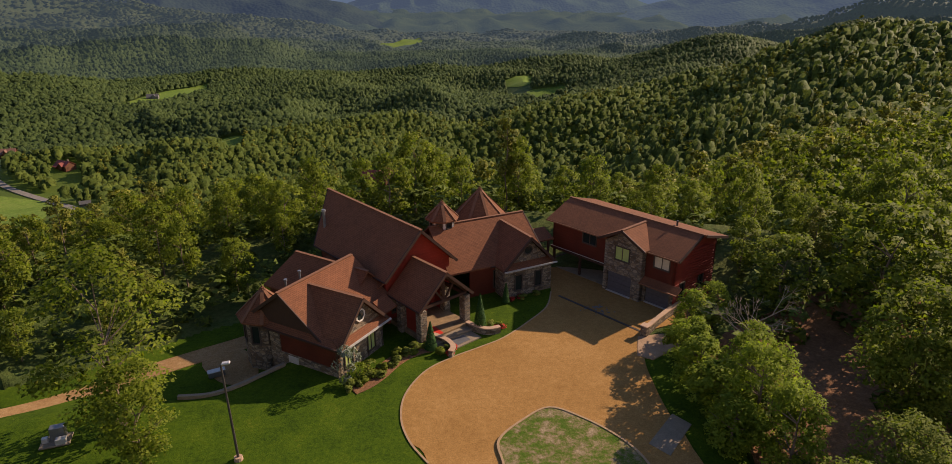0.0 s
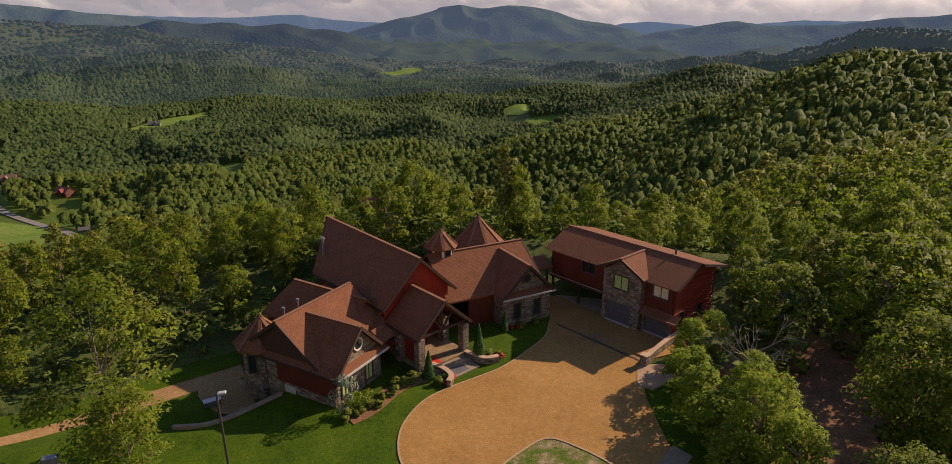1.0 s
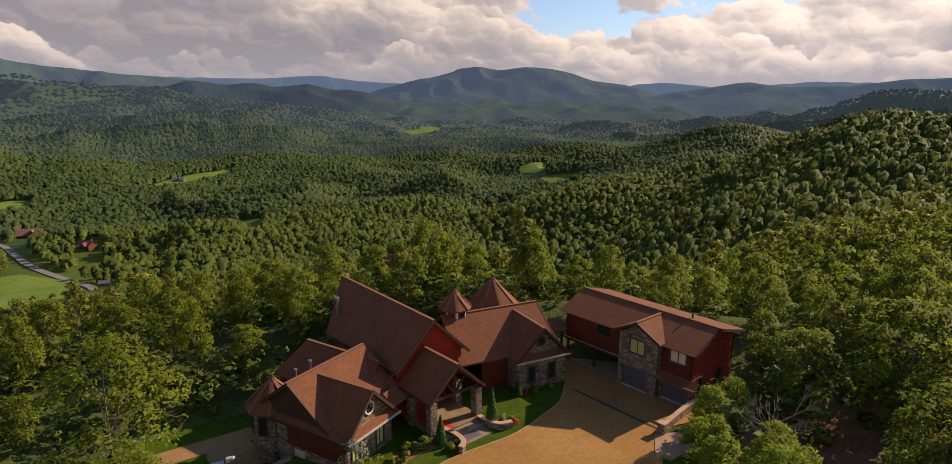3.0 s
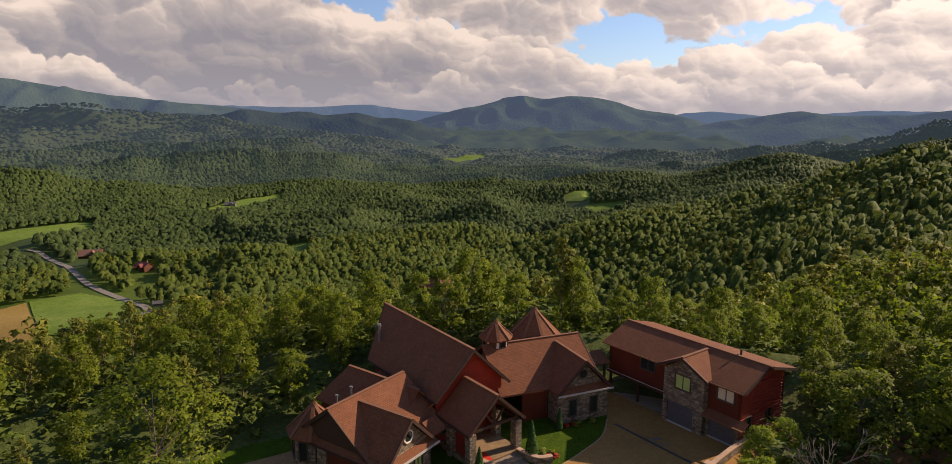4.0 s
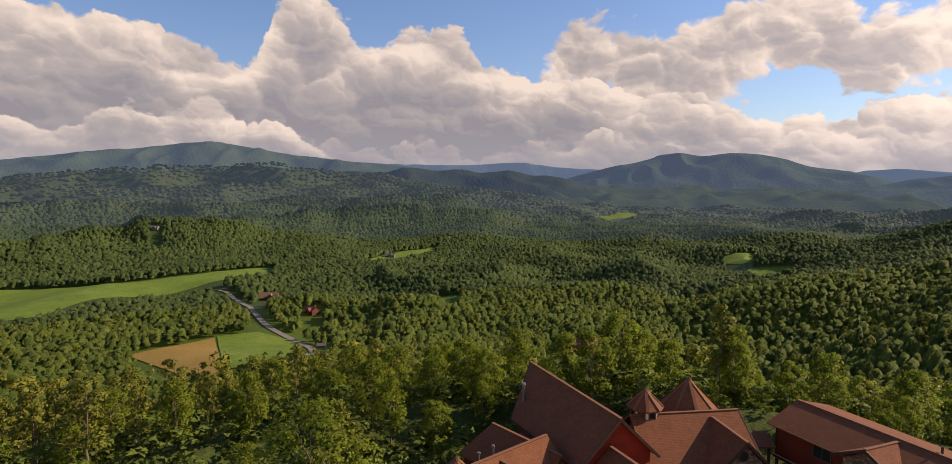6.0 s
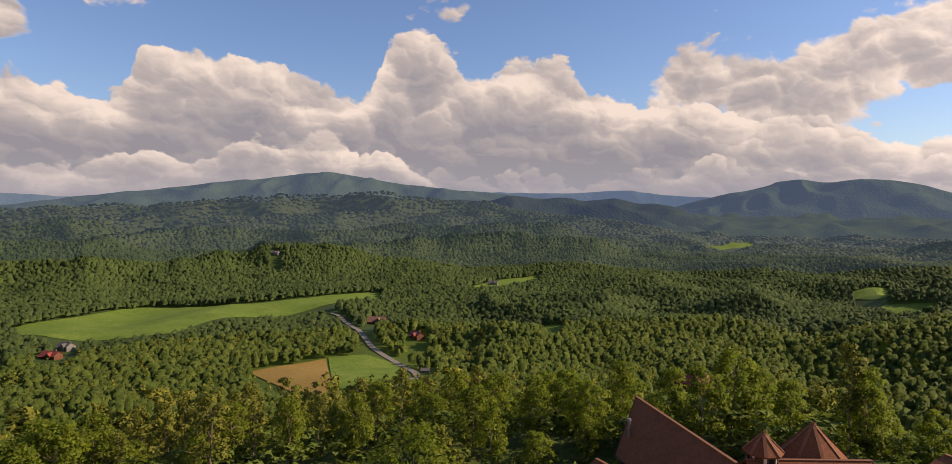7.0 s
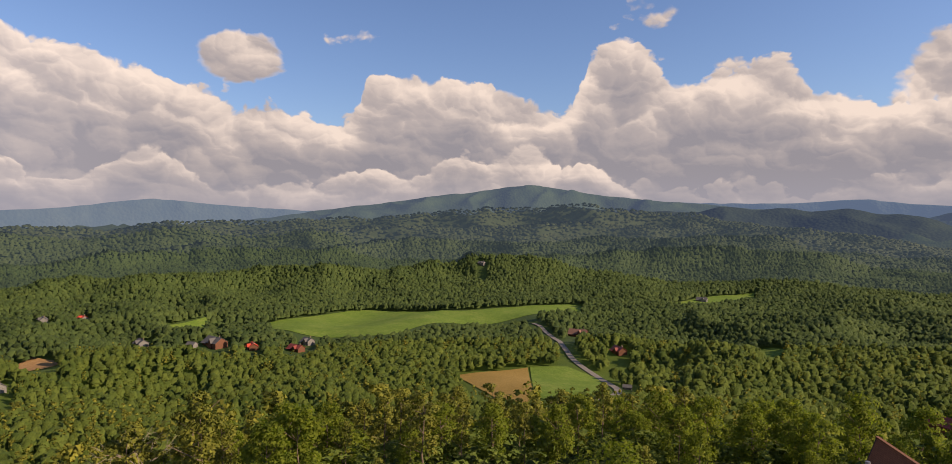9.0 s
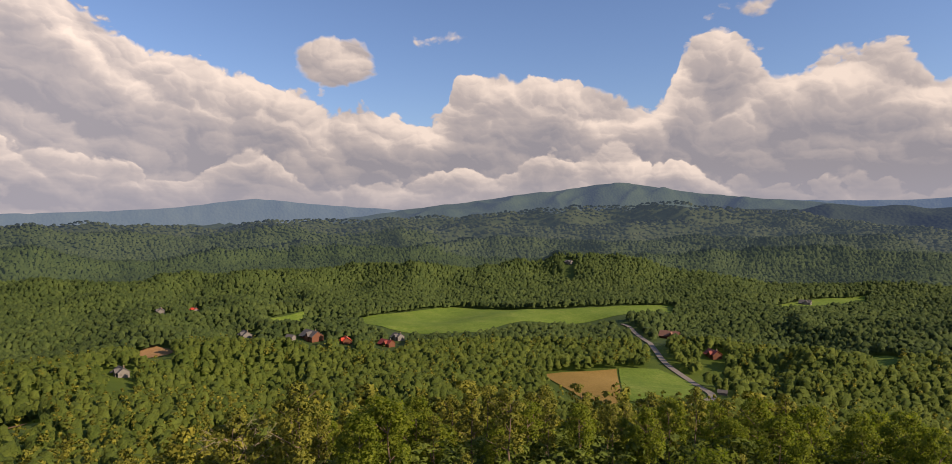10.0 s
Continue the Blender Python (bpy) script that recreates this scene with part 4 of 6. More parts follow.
bm = bmesh.new()
prism(bm, [FE(-2.0, -0.9, 0.175), FE(-1.0, -0.9, 0.175), FE(-1.0, 1.1, 0.175), FE(-2.0, 1.1, 0.175)], (0, 0, -0.012))
tagged(part("door_mat", bm, M_SLATE), "dark grey mat on the entry walk", "mat")
bm = bmesh.new()
prism(bm, [FE(0.0, 0.5, 0.51), FE(1.5, 0.4, 0.51), FE(1.5, 2.0, 0.51), FE(0.0, 2.1, 0.51)], (0, 0, -0.025))
tagged(part("rug", bm, M_REDDOOR), "bright red rug on the porch floor", "rug")

# retaining wall right of the forecourt
rw = thing("retaining_wall", "stone retaining wall with a pale coping and end pier", "wall")
line = [(14.95, 48.9), (16.0, 50.2), (17.7, 52.1), (20.0, 54.4), (22.6, 56.9)]
part("base", strip(line, 0.4, 0.75, 0.9), M_STONE, rw)
part("coping", strip(line, 0.44, 0.85, 0.10), M_CAP, rw, "pale stone coping")
bm = bmesh.new()
box(bm, pose(14.85, 48.8, 0.5, 0, 0, 45), 0.6, 0.6, 1.1, 0.03)
part("pier", bm, M_STONE, rw)
bm = bmesh.new()
box(bm, pose(14.85, 48.8, 1.09, 0, 0, 45), 0.75, 0.75, 0.1, 0.03)
part("pier_cap", bm, M_CAP, rw)

# ---------------------------------------------------------------- the lodge
lodge = thing("mountain_lodge", "rambling red-sided stone lodge with steep brown shingle roofs", "house")


def gutter(p, q, parent, mat=None):
    return bar("gutter", p, q, 0.14, 0.13, mat or M_GUTTER, parent)


def ridge_cap(p, q, parent):
    return bar("ridge_cap", Vector(p) + Vector((0, 0, 0.02)), Vector(q) + Vector((0, 0, 0.02)), 0.3, 0.07, M_RIDGE, parent)


def barge(p, q, parent, mat=None):
    return bar("bargeboard", Vector(p) - Vector((0, 0, 0.12)), Vector(q) - Vector((0, 0, 0.12)), 0.09, 0.26, mat or M_TRIM, parent)


# great hall: tall gable, its ridge running back past the eaves like a prow
FH = Frame2(-4.9, 52.87, 130.3)
HR, HE, HW = 8.55, 4.62, 4.05
for s in (1, -1):
    roof_plane([FH(0, 0, HR), FH(0, s * HW, HE), FH(13.0, s * (HW + 0.3), HE - 0.25), FH(17.5, 0, HR)], lodge)
    barge(FH(0.02, 0, HR), FH(0.02, s * HW, HE), lodge)
    barge(FH(17.48, 0, HR), FH(13.0, s * (HW + 0.3), HE - 0.25), lodge)
    gutter(FH(0, s * (HW + 0.04), HE - 0.1), FH(13, s * (HW + 0.32), HE - 0.32), lodge, M_TRIM)
ridge_cap(FH(0, 0, HR), FH(17.5, 0, HR), lodge)
slope = (HR - HE) / HW
wall(FH(0.7, 3.6, 0)[:2], FH(0.7, -3.6, 0)[:2], -0.5, HR - slope * 3.6 - 0.2, M_RED, lodge, gable=(3.6, HR - 0.22), openings=((0.5, 1.6, 1.0, 3.2),))
window(FH(0.7, 3.6, 0)[:2], FH(0.7, -3.6, 0)[:2], 0.5, 1.6, 1.0, 3.2, lodge)
wall(FH(13.0, 3.6, 0)[:2], FH(0.95, 3.6, 0)[:2], -4, HR - slope * 3.6 - 0.2, M_SIDING, lodge)
wall(FH(0.95, -3.6, 0)[:2], FH(13.0, -3.6, 0)[:2], -4, HR - slope * 3.6 - 0.2, M_SIDING, lodge)
wall(FH(13.0, -3.6, 0)[:2], FH(13.0, 3.6, 0)[:2], -4, HR - slope * 3.6 - 0.2, M_SIDING, lodge, gable=(3.6, HR - 0.25))
bm = bmesh.new()
flue = FH(13.4, 2.75, 0)
tube(bm, (flue.x, flue.y, 5.4), (flue.x, flue.y, 7.5), 0.15, sides=12)
tube(bm, (flue.x, flue.y, 7.55), (flue.x, flue.y, 7.75), 0.24, 0.2, sides=12)
part("flue", bm, M_METAL, lodge, "galvanised flue with a rain cap")

# entry porch: steep gable on stone piers, with an open timber truss
EZ, EE, EW = 6.11, 3.35, 2.98
for s in (1, -1):
    roof_plane([FE(0, 0, EZ), FE(0, s * EW, EE), FE(4.9, s * EW, EE), FE(4.9, 0, EZ)], lodge)
    barge(FE(0.02, 0, EZ), FE(0.02, s * EW, EE), lodge)
    gutter(FE(0, s * (EW + 0.03), EE - 0.1), FE(4.6, s * (EW + 0.03), EE - 0.1), lodge, M_TRIM)
    for a in (0.55, 3.4):
        bm = bmesh.new()
        foot = FE(a, s * 2.45, 0)
        m = pose(foot.x, foot.y, 1.5, 0, 0, FE.h)
        box(bm, m, 0.75, 0.7, 3.3, 0.05)
        part("stone_pier", bm, M_STONE, lodge)
    bar("beam", FE(0.5, s * 2.45, 3.2), FE(4.6, s * 2.45, 3.2), 0.25, 0.3, M_TRIM, lodge)
    bar("rafter", FE(0.5, 0, EZ - 0.35), FE(0.5, s * 2.6, EE + 0.05), 0.18, 0.24, M_TRIM, lodge)
    bar("strut", FE(0.5, s * 0.1, 3.4), FE(0.5, s * 1.1, 4.7), 0.14, 0.16, M_TRIM, lodge)
ridge_cap(FE(0, 0, EZ), FE(4.9, 0, EZ), lodge)
bar("tie_beam", FE(0.5, -2.4, 3.3), FE(0.5, 2.4, 3.3), 0.2, 0.26, M_TRIM, lodge)
bar("king_post", FE(0.5, 0, 3.3), FE(0.5, 0, EZ - 0.4), 0.18, 0.2, M_TRIM, lodge)
wall(FE(4.6, 2.25, 0)[:2], FE(1.2, 2.25, 0)[:2], 0.3, 3.4, M_RED, lodge)
wall(FE(3.3, -2.5, 0)[:2], FE(4.7, -2.5, 0)[:2], 0.3, 3.4, M_RED, lodge)
bm = bmesh.new()
prism(bm, [FE(4.35, -1.0, 0.48), FE(4.35, 1.0, 0.48), FE(4.35, 1.0, 3.5), FE(4.35, 0, 4.4), FE(4.35, -1.0, 3.5)], FE(4.47, 0, 0) - FE(4.35, 0, 0))
door = part("front_door", bm, M_REDDOOR, lodge, "tall bright red arched front door")
for s in (-0.5, 0.5):
    bm = bmesh.new()
    p = FE(4.33, s, 2.0)
    box(bm, pose(p.x, p.y, p.z, 0, 0, FE.h), 0.04, 0.7, 2.2, 0.01)
    part("panel", bm, M_REDDOOR, door)
bm = bmesh.new()
p = FE(4.28, 0.08, 1.55)
box(bm, pose(p.x, p.y, p.z, 0, 0, FE.h), 0.06, 0.05, 0.4, 0.01)
part("handle", bm, M_METAL, door)

# lean-to roof between the hall and the left wing
roof_plane([FH(0.75, 3.65, 4.25), FH(10.5, 3.65, 4.25), FH(10.5, 7.2, 2.55), FH(0.75, 7.2, 2.55)], lodge)
wall(FH(6, 6.8, 0)[:2], FH(0.9, 6.8, 0)[:2], -0.5, 2.7, M_SIDING, lodge)
wall(FH(0.9, 6.8, 0)[:2], FH(0.9, 3.7, 0)[:2], -0.5, 2.6, M_SIDING, lodge)

# left wing: gable to the garden side, with a stone cross gable to the forecourt
FL = Frame2(-15.78, 44.79, 61.0)
LR, LE, LW = 6.25, 3.0, 4.3
roof_plane([FL(0, 0, LR), FL(0, -LW, LE), FL(9.2, -LW, LE), FL(9.2, 0, LR)], lodge)
roof_plane([FL(0, 0, LR), FL(0, LW, LE), FL(9.2, LW, LE), FL(9.2, 0, LR)], lodge)
ridge_cap(FL(0, 0, LR), FL(9.2, 0, LR), lodge)
barge(FL(0.02, 0, LR), FL(0.02, -LW, LE), lodge)
barge(FL(0.02, 0, LR), FL(0.02, LW, LE), lodge)
# this gable lies in shade; the dark trim colour paints that shade
bm = bmesh.new()
prism(bm, [FL(0.32, -3.9, 3.15), FL(0.32, 3.9, 3.15), FL(0.32, 0, LR - 0.22)], FL(0.2, 0, 0) - FL(0, 0, 0))
part("gable_wall", bm, M_TRIM, lodge, "garden gable darkened to stand for shade")
roof_plane([FL(0.34, 4.3, 3.25), FL(0.34, -5.4, 3.25), FL(-0.2, -6.0, 2.9), FL(-0.2, 4.3, 2.9)], lodge, 0.1)
gutter(FL(-0.23, 4.3, 2.85), FL(-0.23, -6.0, 2.85), lodge, M_TRIM)
wall(FL(0.3, 0.5, 0)[:2], FL(0.3, -5.6, 0)[:2], 0.75, 3.1, M_SIDING, lodge)
wall(FL(0.22, 0.5, 0)[:2], FL(0.22, -5.6, 0)[:2], -1.8, 0.75, M_STONE, lodge, thick=0.35)
wall(FL(0.2, 1.6, 0)[:2], FL(0.2, 0.5, 0)[:2], -2.5, 3.1, M_STONE, lodge)
bm = bmesh.new()
p = FL(0.16, -0.9, 0.3)
box(bm, pose(p.x, p.y, p.z, 0, 0, FL.h), 0.06, 1.1, 0.75, 0.02)
part("vent_panel", bm, M_GUTTER, lodge, "pale metal vent panel")
wall(FL(9.0, 3.9, 0)[:2], FL(2.2, 3.9, 0)[:2], -3, 3.2, M_STONE, lodge)
# cross gable
CR, CE = 5.9, 2.75
CA = 3.15
for s in (1, -1):
    roof_plane([FL(CA, -6.1, CR), FL(CA + s * 3.15, -6.1, CE), FL(CA + s * 3.15, 0.2, CE), FL(CA, 0.2, CR)], lodge)
    barge(FL(CA, -6.12, CR), FL(CA + s * 3.15, -6.12, CE), lodge)
    gutter(FL(CA + s * 3.2, -6.1, CE - 0.1), FL(CA + s * 3.2, -4.3, CE - 0.1), lodge, M_TRIM)
ridge_cap(FL(CA, -6.1, CR), FL(CA, 0.2, CR), lodge)
roof_plane([FL(0.2, -5.25, 3.35), FL(6.1, -5.25, 3.35), FL(6.3, -6.25, 2.72), FL(0.0, -6.25, 2.72)], lodge, 0.1)
gutter(FL(0.0, -6.3, 2.68), FL(6.3, -6.3, 2.68), lodge)
bm = bmesh.new()
prism(bm, [FL(0.55, -5.62, 3.0), FL(5.75, -5.62, 3.0), FL(CA, -5.62, CR - 0.25)], FL(0, 0.25, 0) - FL(0, 0, 0))
part("gable_wall", bm, M_STONE, lodge)
wall(FL(0.3, -5.6, 0)[:2], FL(6.0, -5.6, 0)[:2], -0.5, 3.0, M_STONE, lodge, openings=((0.7, 1.7, 0.5, 2.4), (3.6, 4.6, 0.5, 2.4)))
for s0, s1 in ((0.7, 1.7), (3.6, 4.6)):
    window(FL(0.3, -5.6, 0)[:2], FL(6.0, -5.6, 0)[:2], s0, s1, 0.5, 2.4, lodge, M_FRAME, M_GREEN_REFLECTION)
wall(FL(6.0, -5.6, 0)[:2], FL(6.0, -0.2, 0)[:2], -0.5, 2.9, M_STONE, lodge)


def disc_window(centre, heading, r, sides, parent, frame_mat, pane_mat, label):
    """A round or eight-sided gable window: a ring and its pane."""
    m = Matrix.Translation(centre) @ pose(0, 0, 0, 0, 0, heading) @ pose(0, 0, 0, 90, 0, 90)
    bm = bmesh.new()
    ring = []
    for rad, z in ((r, -0.08), (r, 0.08), (r * 0.8, 0.08), (r * 0.8, -0.08)):
        ring.append([bm.verts.new(m @ Vector((rad * math.cos(2 * math.pi * (i + 0.5) / sides), rad * math.sin(2 * math.pi * (i + 0.5) / sides), z))) for i in range(sides)])
    for k in range(4):
        for i in range(sides):
            bm.faces.new((ring[k][i], ring[k][(i + 1) % sides], ring[(k + 1) % 4][(i + 1) % sides], ring[(k + 1) % 4][i]))
    win = part("gable_window", bm, frame_mat, parent, label)
    bm = bmesh.new()
    bmesh.ops.create_cone(bm, cap_ends=True, segments=sides, radius1=r * 0.82, radius2=r * 0.82, depth=0.05, matrix=m @ pose(0, 0, 0, 0, 0, 180 / sides))
    part("pane", bm, pane_mat, win)
    return win


disc_window(FL(CA, -5.66, 4.3), FL.h - 90, 0.58, 8, lodge, M_WHITE, M_GLASS, "pale-framed eight-sided gable window")
for a, b in ((2.2, 1.2), (3.5, 0.85)):
    bm = bmesh.new()
    p = FL(a, b, 0)
    tube(bm, (p.x, p.y, 5.2), (p.x, p.y, 6.55 if a > 3 else 6.2), 0.09)
    tube(bm, (p.x, p.y, 6.55 if a > 3 else 6.2), (p.x, p.y, 6.68 if a > 3 else 6.33), 0.15)
    part("vent_pipe", bm, M_METAL, lodge)
# small roof tucked beside the cross gable
roof_plane([FL(6.4, -4.4, 3.7), FL(8.2, -4.4, 3.7), FL(8.2, -5.6, 2.9), FL(6.4, -5.6, 2.9)], lodge, 0.12)

# rear roof behind the left wing, hipped at its end
FR = Frame2(-17.2, 55.6, -32.0)
RR, RE = 5.45, 2.8
for s in (-1, 1):
    roof_plane([FR(0, 0, RR), FR(9, 0, RR), FR(9, s * 3.0, RE), FR(-1.5, s * 3.0, RE)], lodge)
roof_plane([FR(0, 0, RR), FR(-1.5, 3.0, RE), FR(-1.5, -3.0, RE)], lodge)
ridge_cap(FR(0, 0, RR), FR(9, 0, RR), lodge)
wall(FR(-1.1, -2.6, 0)[:2], FR(9, -2.6, 0)[:2], -4, 2.9, M_SIDING, lodge)
wall(FR(-1.1, 2.6, 0)[:2], FR(-1.1, -2.35, 0)[:2], -4, 2.9, M_SIDING, lodge)
wall(FR(9, 2.6, 0)[:2], FR(-0.85, 2.6, 0)[:2], -4, 2.9, M_SIDING, lodge)


def ring_points(x, y, r, n, z, turn=0.0):
    return [Vector((x + r * math.cos(radians(turn + 360 * i / n)), y + r * math.sin(radians(turn + 360 * i / n)), z)) for i in range(n)]


def pyramid_roof(x, y, r, n, eave, tip, parent, turn=0.0):
    """A many-sided pointed roof, side by side."""
    pts = ring_points(x, y, r, n, eave, turn)
    for i in range(n):
        roof_plane([Vector((x, y, tip)), pts[i], pts[(i + 1) % n]], parent, 0.12)
        ridge_cap((x, y, tip), pts[i], parent)
    bm = bmesh.new()
    tube(bm, (x, y, tip - 0.1), (x, y, tip + 0.22), 0.09, 0.03)
    part("finial", bm, M_RIDGE, parent)


def many_sided_wall(x, y, r, n, z0, z1, mat, parent, turn=0.0, openings=()):
    pts = ring_points(x, y, r, n, 0, turn)
    for i in range(n):
        p, q = pts[i][:2], pts[(i + 1) % n][:2]
        wall(p, q, z0, z1, mat, parent, thick=0.15, openings=openings)
        for o in openings:
            window(p, q, *o, parent, M_FRAME, M_GLASS, cols=1)


# eight-sided stone bay at the garden corner
side = 2 * 1.95 * math.sin(math.pi / 8)
pyramid_roof(-17.9, 47.7, 2.4, 8, 3.1, 5.4, lodge, 10)
many_sided_wall(-17.9, 47.7, 1.95, 8, -2.5, 3.1, M_STONE, lodge, 10, openings=((0.35, side - 0.35, 1.0, 2.7),))

# right wing of the lodge: long roof with a stone cross gable
FM = Frame2(-2.1, 60.46, 27.0)
MR, ME, MD = 6.6, 3.24, 4.8
roof_plane([FM(-3.0, 0, MR), FM(8.0, 0, MR), FM(8.0, -MD, ME), FM(-3.0, -MD, ME)], lodge)
roof_plane([FM(-3.0, 0, MR), FM(8.0, 0, MR), FM(8.0, MD, ME), FM(-3.0, MD, ME)], lodge)
ridge_cap(FM(-3.0, 0, MR), FM(8.0, 0, MR), lodge)
barge(FM(8.0, 0, MR), FM(8.0, -MD, ME), lodge)
gutter(FM(1.5, -MD - 0.03, ME - 0.1), FM(5.4, -MD - 0.03, ME - 0.1), lodge, M_TRIM)
wall(FM(-0.5, -4.3, 0)[:2], FM(7.6, -4.3, 0)[:2], -0.5, 3.3, M_SIDING, lodge, openings=((2.6, 3.6, 0.6, 2.5),))
window(FM(-0.5, -4.3, 0)[:2], FM(7.6, -4.3, 0)[:2], 2.6, 3.6, 0.6, 2.5, lodge)
wall(FM(7.6, -4.3, 0)[:2], FM(7.6, 4.3, 0)[:2], -3, 3.3, M_SIDING, lodge, gable=(4.3, MR - 0.25))
wall(FM(7.6, 4.3, 0)[:2], FM(-3, 4.3, 0)[:2], -5, 3.3, M_SIDING, lodge)
FX = Frame2(5.42, 56.93, 118.0)      # cross gable, running back
XR, XE, XW = 6.26, 3.24, 3.05
for s in (1, -1):
    roof_plane([FX(0, 0, XR), FX(0, s * XW, XE), FX(6.3, s * XW, XE), FX(6.3, 0, XR)], lodge)
    barge(FX(0.02, 0, XR), FX(0.02, s * XW, XE), lodge)
ridge_cap(FX(0, 0, XR), FX(6.0, 0, XR), lodge)
roof_plane([FX(0.75, 2.9, 3.62), FX(0.75, -2.9, 3.62), FX(-0.05, -XW, 3.2), FX(-0.05, XW, 3.2)], lodge, 0.08)
gutter(FX(-0.1, XW, 3.15), FX(-0.1, -XW, 3.15), lodge)
bm = bmesh.new()
prism(bm, [FX(0.7, 2.6, 3.3), FX(0.7, -2.6, 3.3), FX(0.7, 0, XR - 0.25)], FX(0.25, 0, 0) - FX(0, 0, 0))
part("gable_wall", bm, M_STONE, lodge)
wp, wq = FX(0.45, 2.75, 0)[:2], FX(0.45, -2.75, 0)[:2]
wall(wp, wq, -0.5, 3.3, M_STONE, lodge, openings=((1.2, 2.0, 0.7, 2.4), (3.5, 4.3, 0.7, 2.4)))
for s0 in (1.2, 3.5):
    window(wp, wq, s0, s0 + 0.8, 0.7, 2.4, lodge, cols=1)
wall(FX(0.7, -2.75, 0)[:2], FX(4, -2.75, 0)[:2], -0.5, 3.3, M_STONE, lodge)
wall(FX(4, 2.75, 0)[:2], FX(0.7, 2.75, 0)[:2], -0.5, 3.3, M_STONE, lodge)
disc_window(FX(0.64, 0, 4.75), FX.h + 180, 0.5, 16, lodge, M_FRAME, M_GLASS, "round dark gable window")

# small cupola and the big pointed tower roof behind
pyramid_roof(-3.45, 60.6, 1.72, 8, 7.1, 8.8, lodge, 12)
side = 2 * 1.35 * math.sin(math.pi / 8)
many_sided_wall(-3.45, 60.6, 1.35, 8, 5.4, 7.15, M_WHITE, lodge, 12, openings=((0.2, side - 0.2, 6.25, 6.95),))
many_sided_wall(-3.45, 60.6, 1.42, 8, 4.8, 6.0, M_STONE, lodge, 12)
pyramid_roof(0.42, 66.0, 3.9, 8, 4.6, 8.62, lodge, 20)
many_sided_wall(0.42, 66.0, 3.4, 8, -6, 4.7, M_STONE, lodge, 20)
# roofed link towards the garage
roof_plane([FM(8.0, -0.6, 4.6), FM(10.4, -0.6, 4.6), FM(10.4, -2.6, 3.9), FM(8.0, -2.6, 3.9)], lodge, 0.14)
for a in (9.9,):
    p = FM(a, -2.3, 0)
    bm = bmesh.new()
    box(bm, pose(p.x, p.y, 1.9, 0, 0, FM.h), 0.22, 0.22, 4.2, 0.02)
    part("post", bm, M_TRIM, lodge)

# ---------------------------------------------------------------- the garage
garage = thing("garage_building", "two-storey red log garage with a stone gabled bay and carport", "garage")
GR, GE = 7.24, 5.6
A0, A1 = -8.45, 7.7
roof_plane([FG(A0, 3.95, GR), FG(A1, 3.95, GR), FG(A1, 0.1, GE), FG(A0, 0.1, GE)], garage)
roof_plane([FG(A0, 3.95, GR), FG(A1 + 0.3, 3.95, GR), FG(A1 + 0.3, 8.3, 6.1), FG(A0, 8.3, 6.1)], garage)
ridge_cap(FG(A0, 3.97, GR), FG(A1 + 0.3, 3.97, GR), garage)
barge(FG(A1, 3.95, GR), FG(A1, 0.1, GE), garage)
barge(FG(A1 + 0.3, 3.95, GR), FG(A1 + 0.3, 8.3, 6.1), garage)
gutter(FG(A0, 0.05, GE - 0.1), FG(-1.2, 0.05, GE - 0.1), garage, M_RIDGE)
gutter(FG(4.3, 0.05, GE - 0.1), FG(A1, 0.05, GE - 0.1), garage, M_RIDGE)
# upper storey
up_l = (FG(-8.0, 0.7, 0)[:2], FG(-0.4, 0.7, 0)[:2])
wall(*up_l, 2.35, 5.75, M_SIDING, garage, openings=((4.1, 5.9, 4.0, 5.2),))
window(*up_l, 4.1, 5.9, 4.0, 5.2, garage)
up_r = (FG(3.75, 0.7, 0)[:2], FG(7.1, 0.7, 0)[:2])
wall(*up_r, 2.35, 5.75, M_SIDING, garage, openings=((1.0, 2.7, 3.95, 5.15),))
window(*up_r, 1.0, 2.7, 3.95, 5.15, garage, M_FRAME, M_CREAM)
bar("beam", FG(-8.1, 0.62, 2.38), FG(-0.52, 0.62, 2.38), 0.16, 0.3, M_TRIM, garage)
bar("flashing", FG(-8.1, 0.52, 2.56), FG(-0.52, 0.52, 2.56), 0.05, 0.06, M_GUTTER, garage, "thin pale metal flashing")
roof_plane([FG(3.85, 0.75, 2.75), FG(7.9, 0.75, 2.75), FG(7.9, -0.15, 2.28), FG(3.85, -0.15, 2.28)], garage, 0.1)
gutter(FG(3.85, -0.2, 2.25), FG(7.9, -0.2, 2.25), garage, M_RIDGE)
low_r = (FG(3.75, 0.55, 0)[:2], FG(7.1, 0.55, 0)[:2])
wall(*low_r, -0.3, 2.4, M_STONE, garage, openings=((0.4, 3.0, 0.12, 2.15),))
# stone bay with a steep little gable
tow = (FG(-0.5, 0, 0)[:2], FG(3.85, 0, 0)[:2])
wall(*tow, -0.3, 3.0, M_STONE, garage, thick=0.35, openings=((0.5, 3.35, 0.12, 2.3),))
wall(*tow, 3.0, 5.45, M_STONE, garage, thick=0.35, gable=(2.17, 6.85), openings=((1.25, 2.95, 3.75, 5.2),))
window(*tow, 1.25, 2.95, 3.75, 5.2, garage, M_FRAME, M_GREEN_REFLECTION, label="arched window with a painted olive green reflection")
wall(FG(3.85, 0.35, 0)[:2], FG(3.85, 2.0, 0)[:2], -0.3, 5.6, M_STONE, garage)
wall(FG(-0.5, 2.0, 0)[:2], FG(-0.5, 0.35, 0)[:2], -0.3, 5.6, M_STONE, garage)
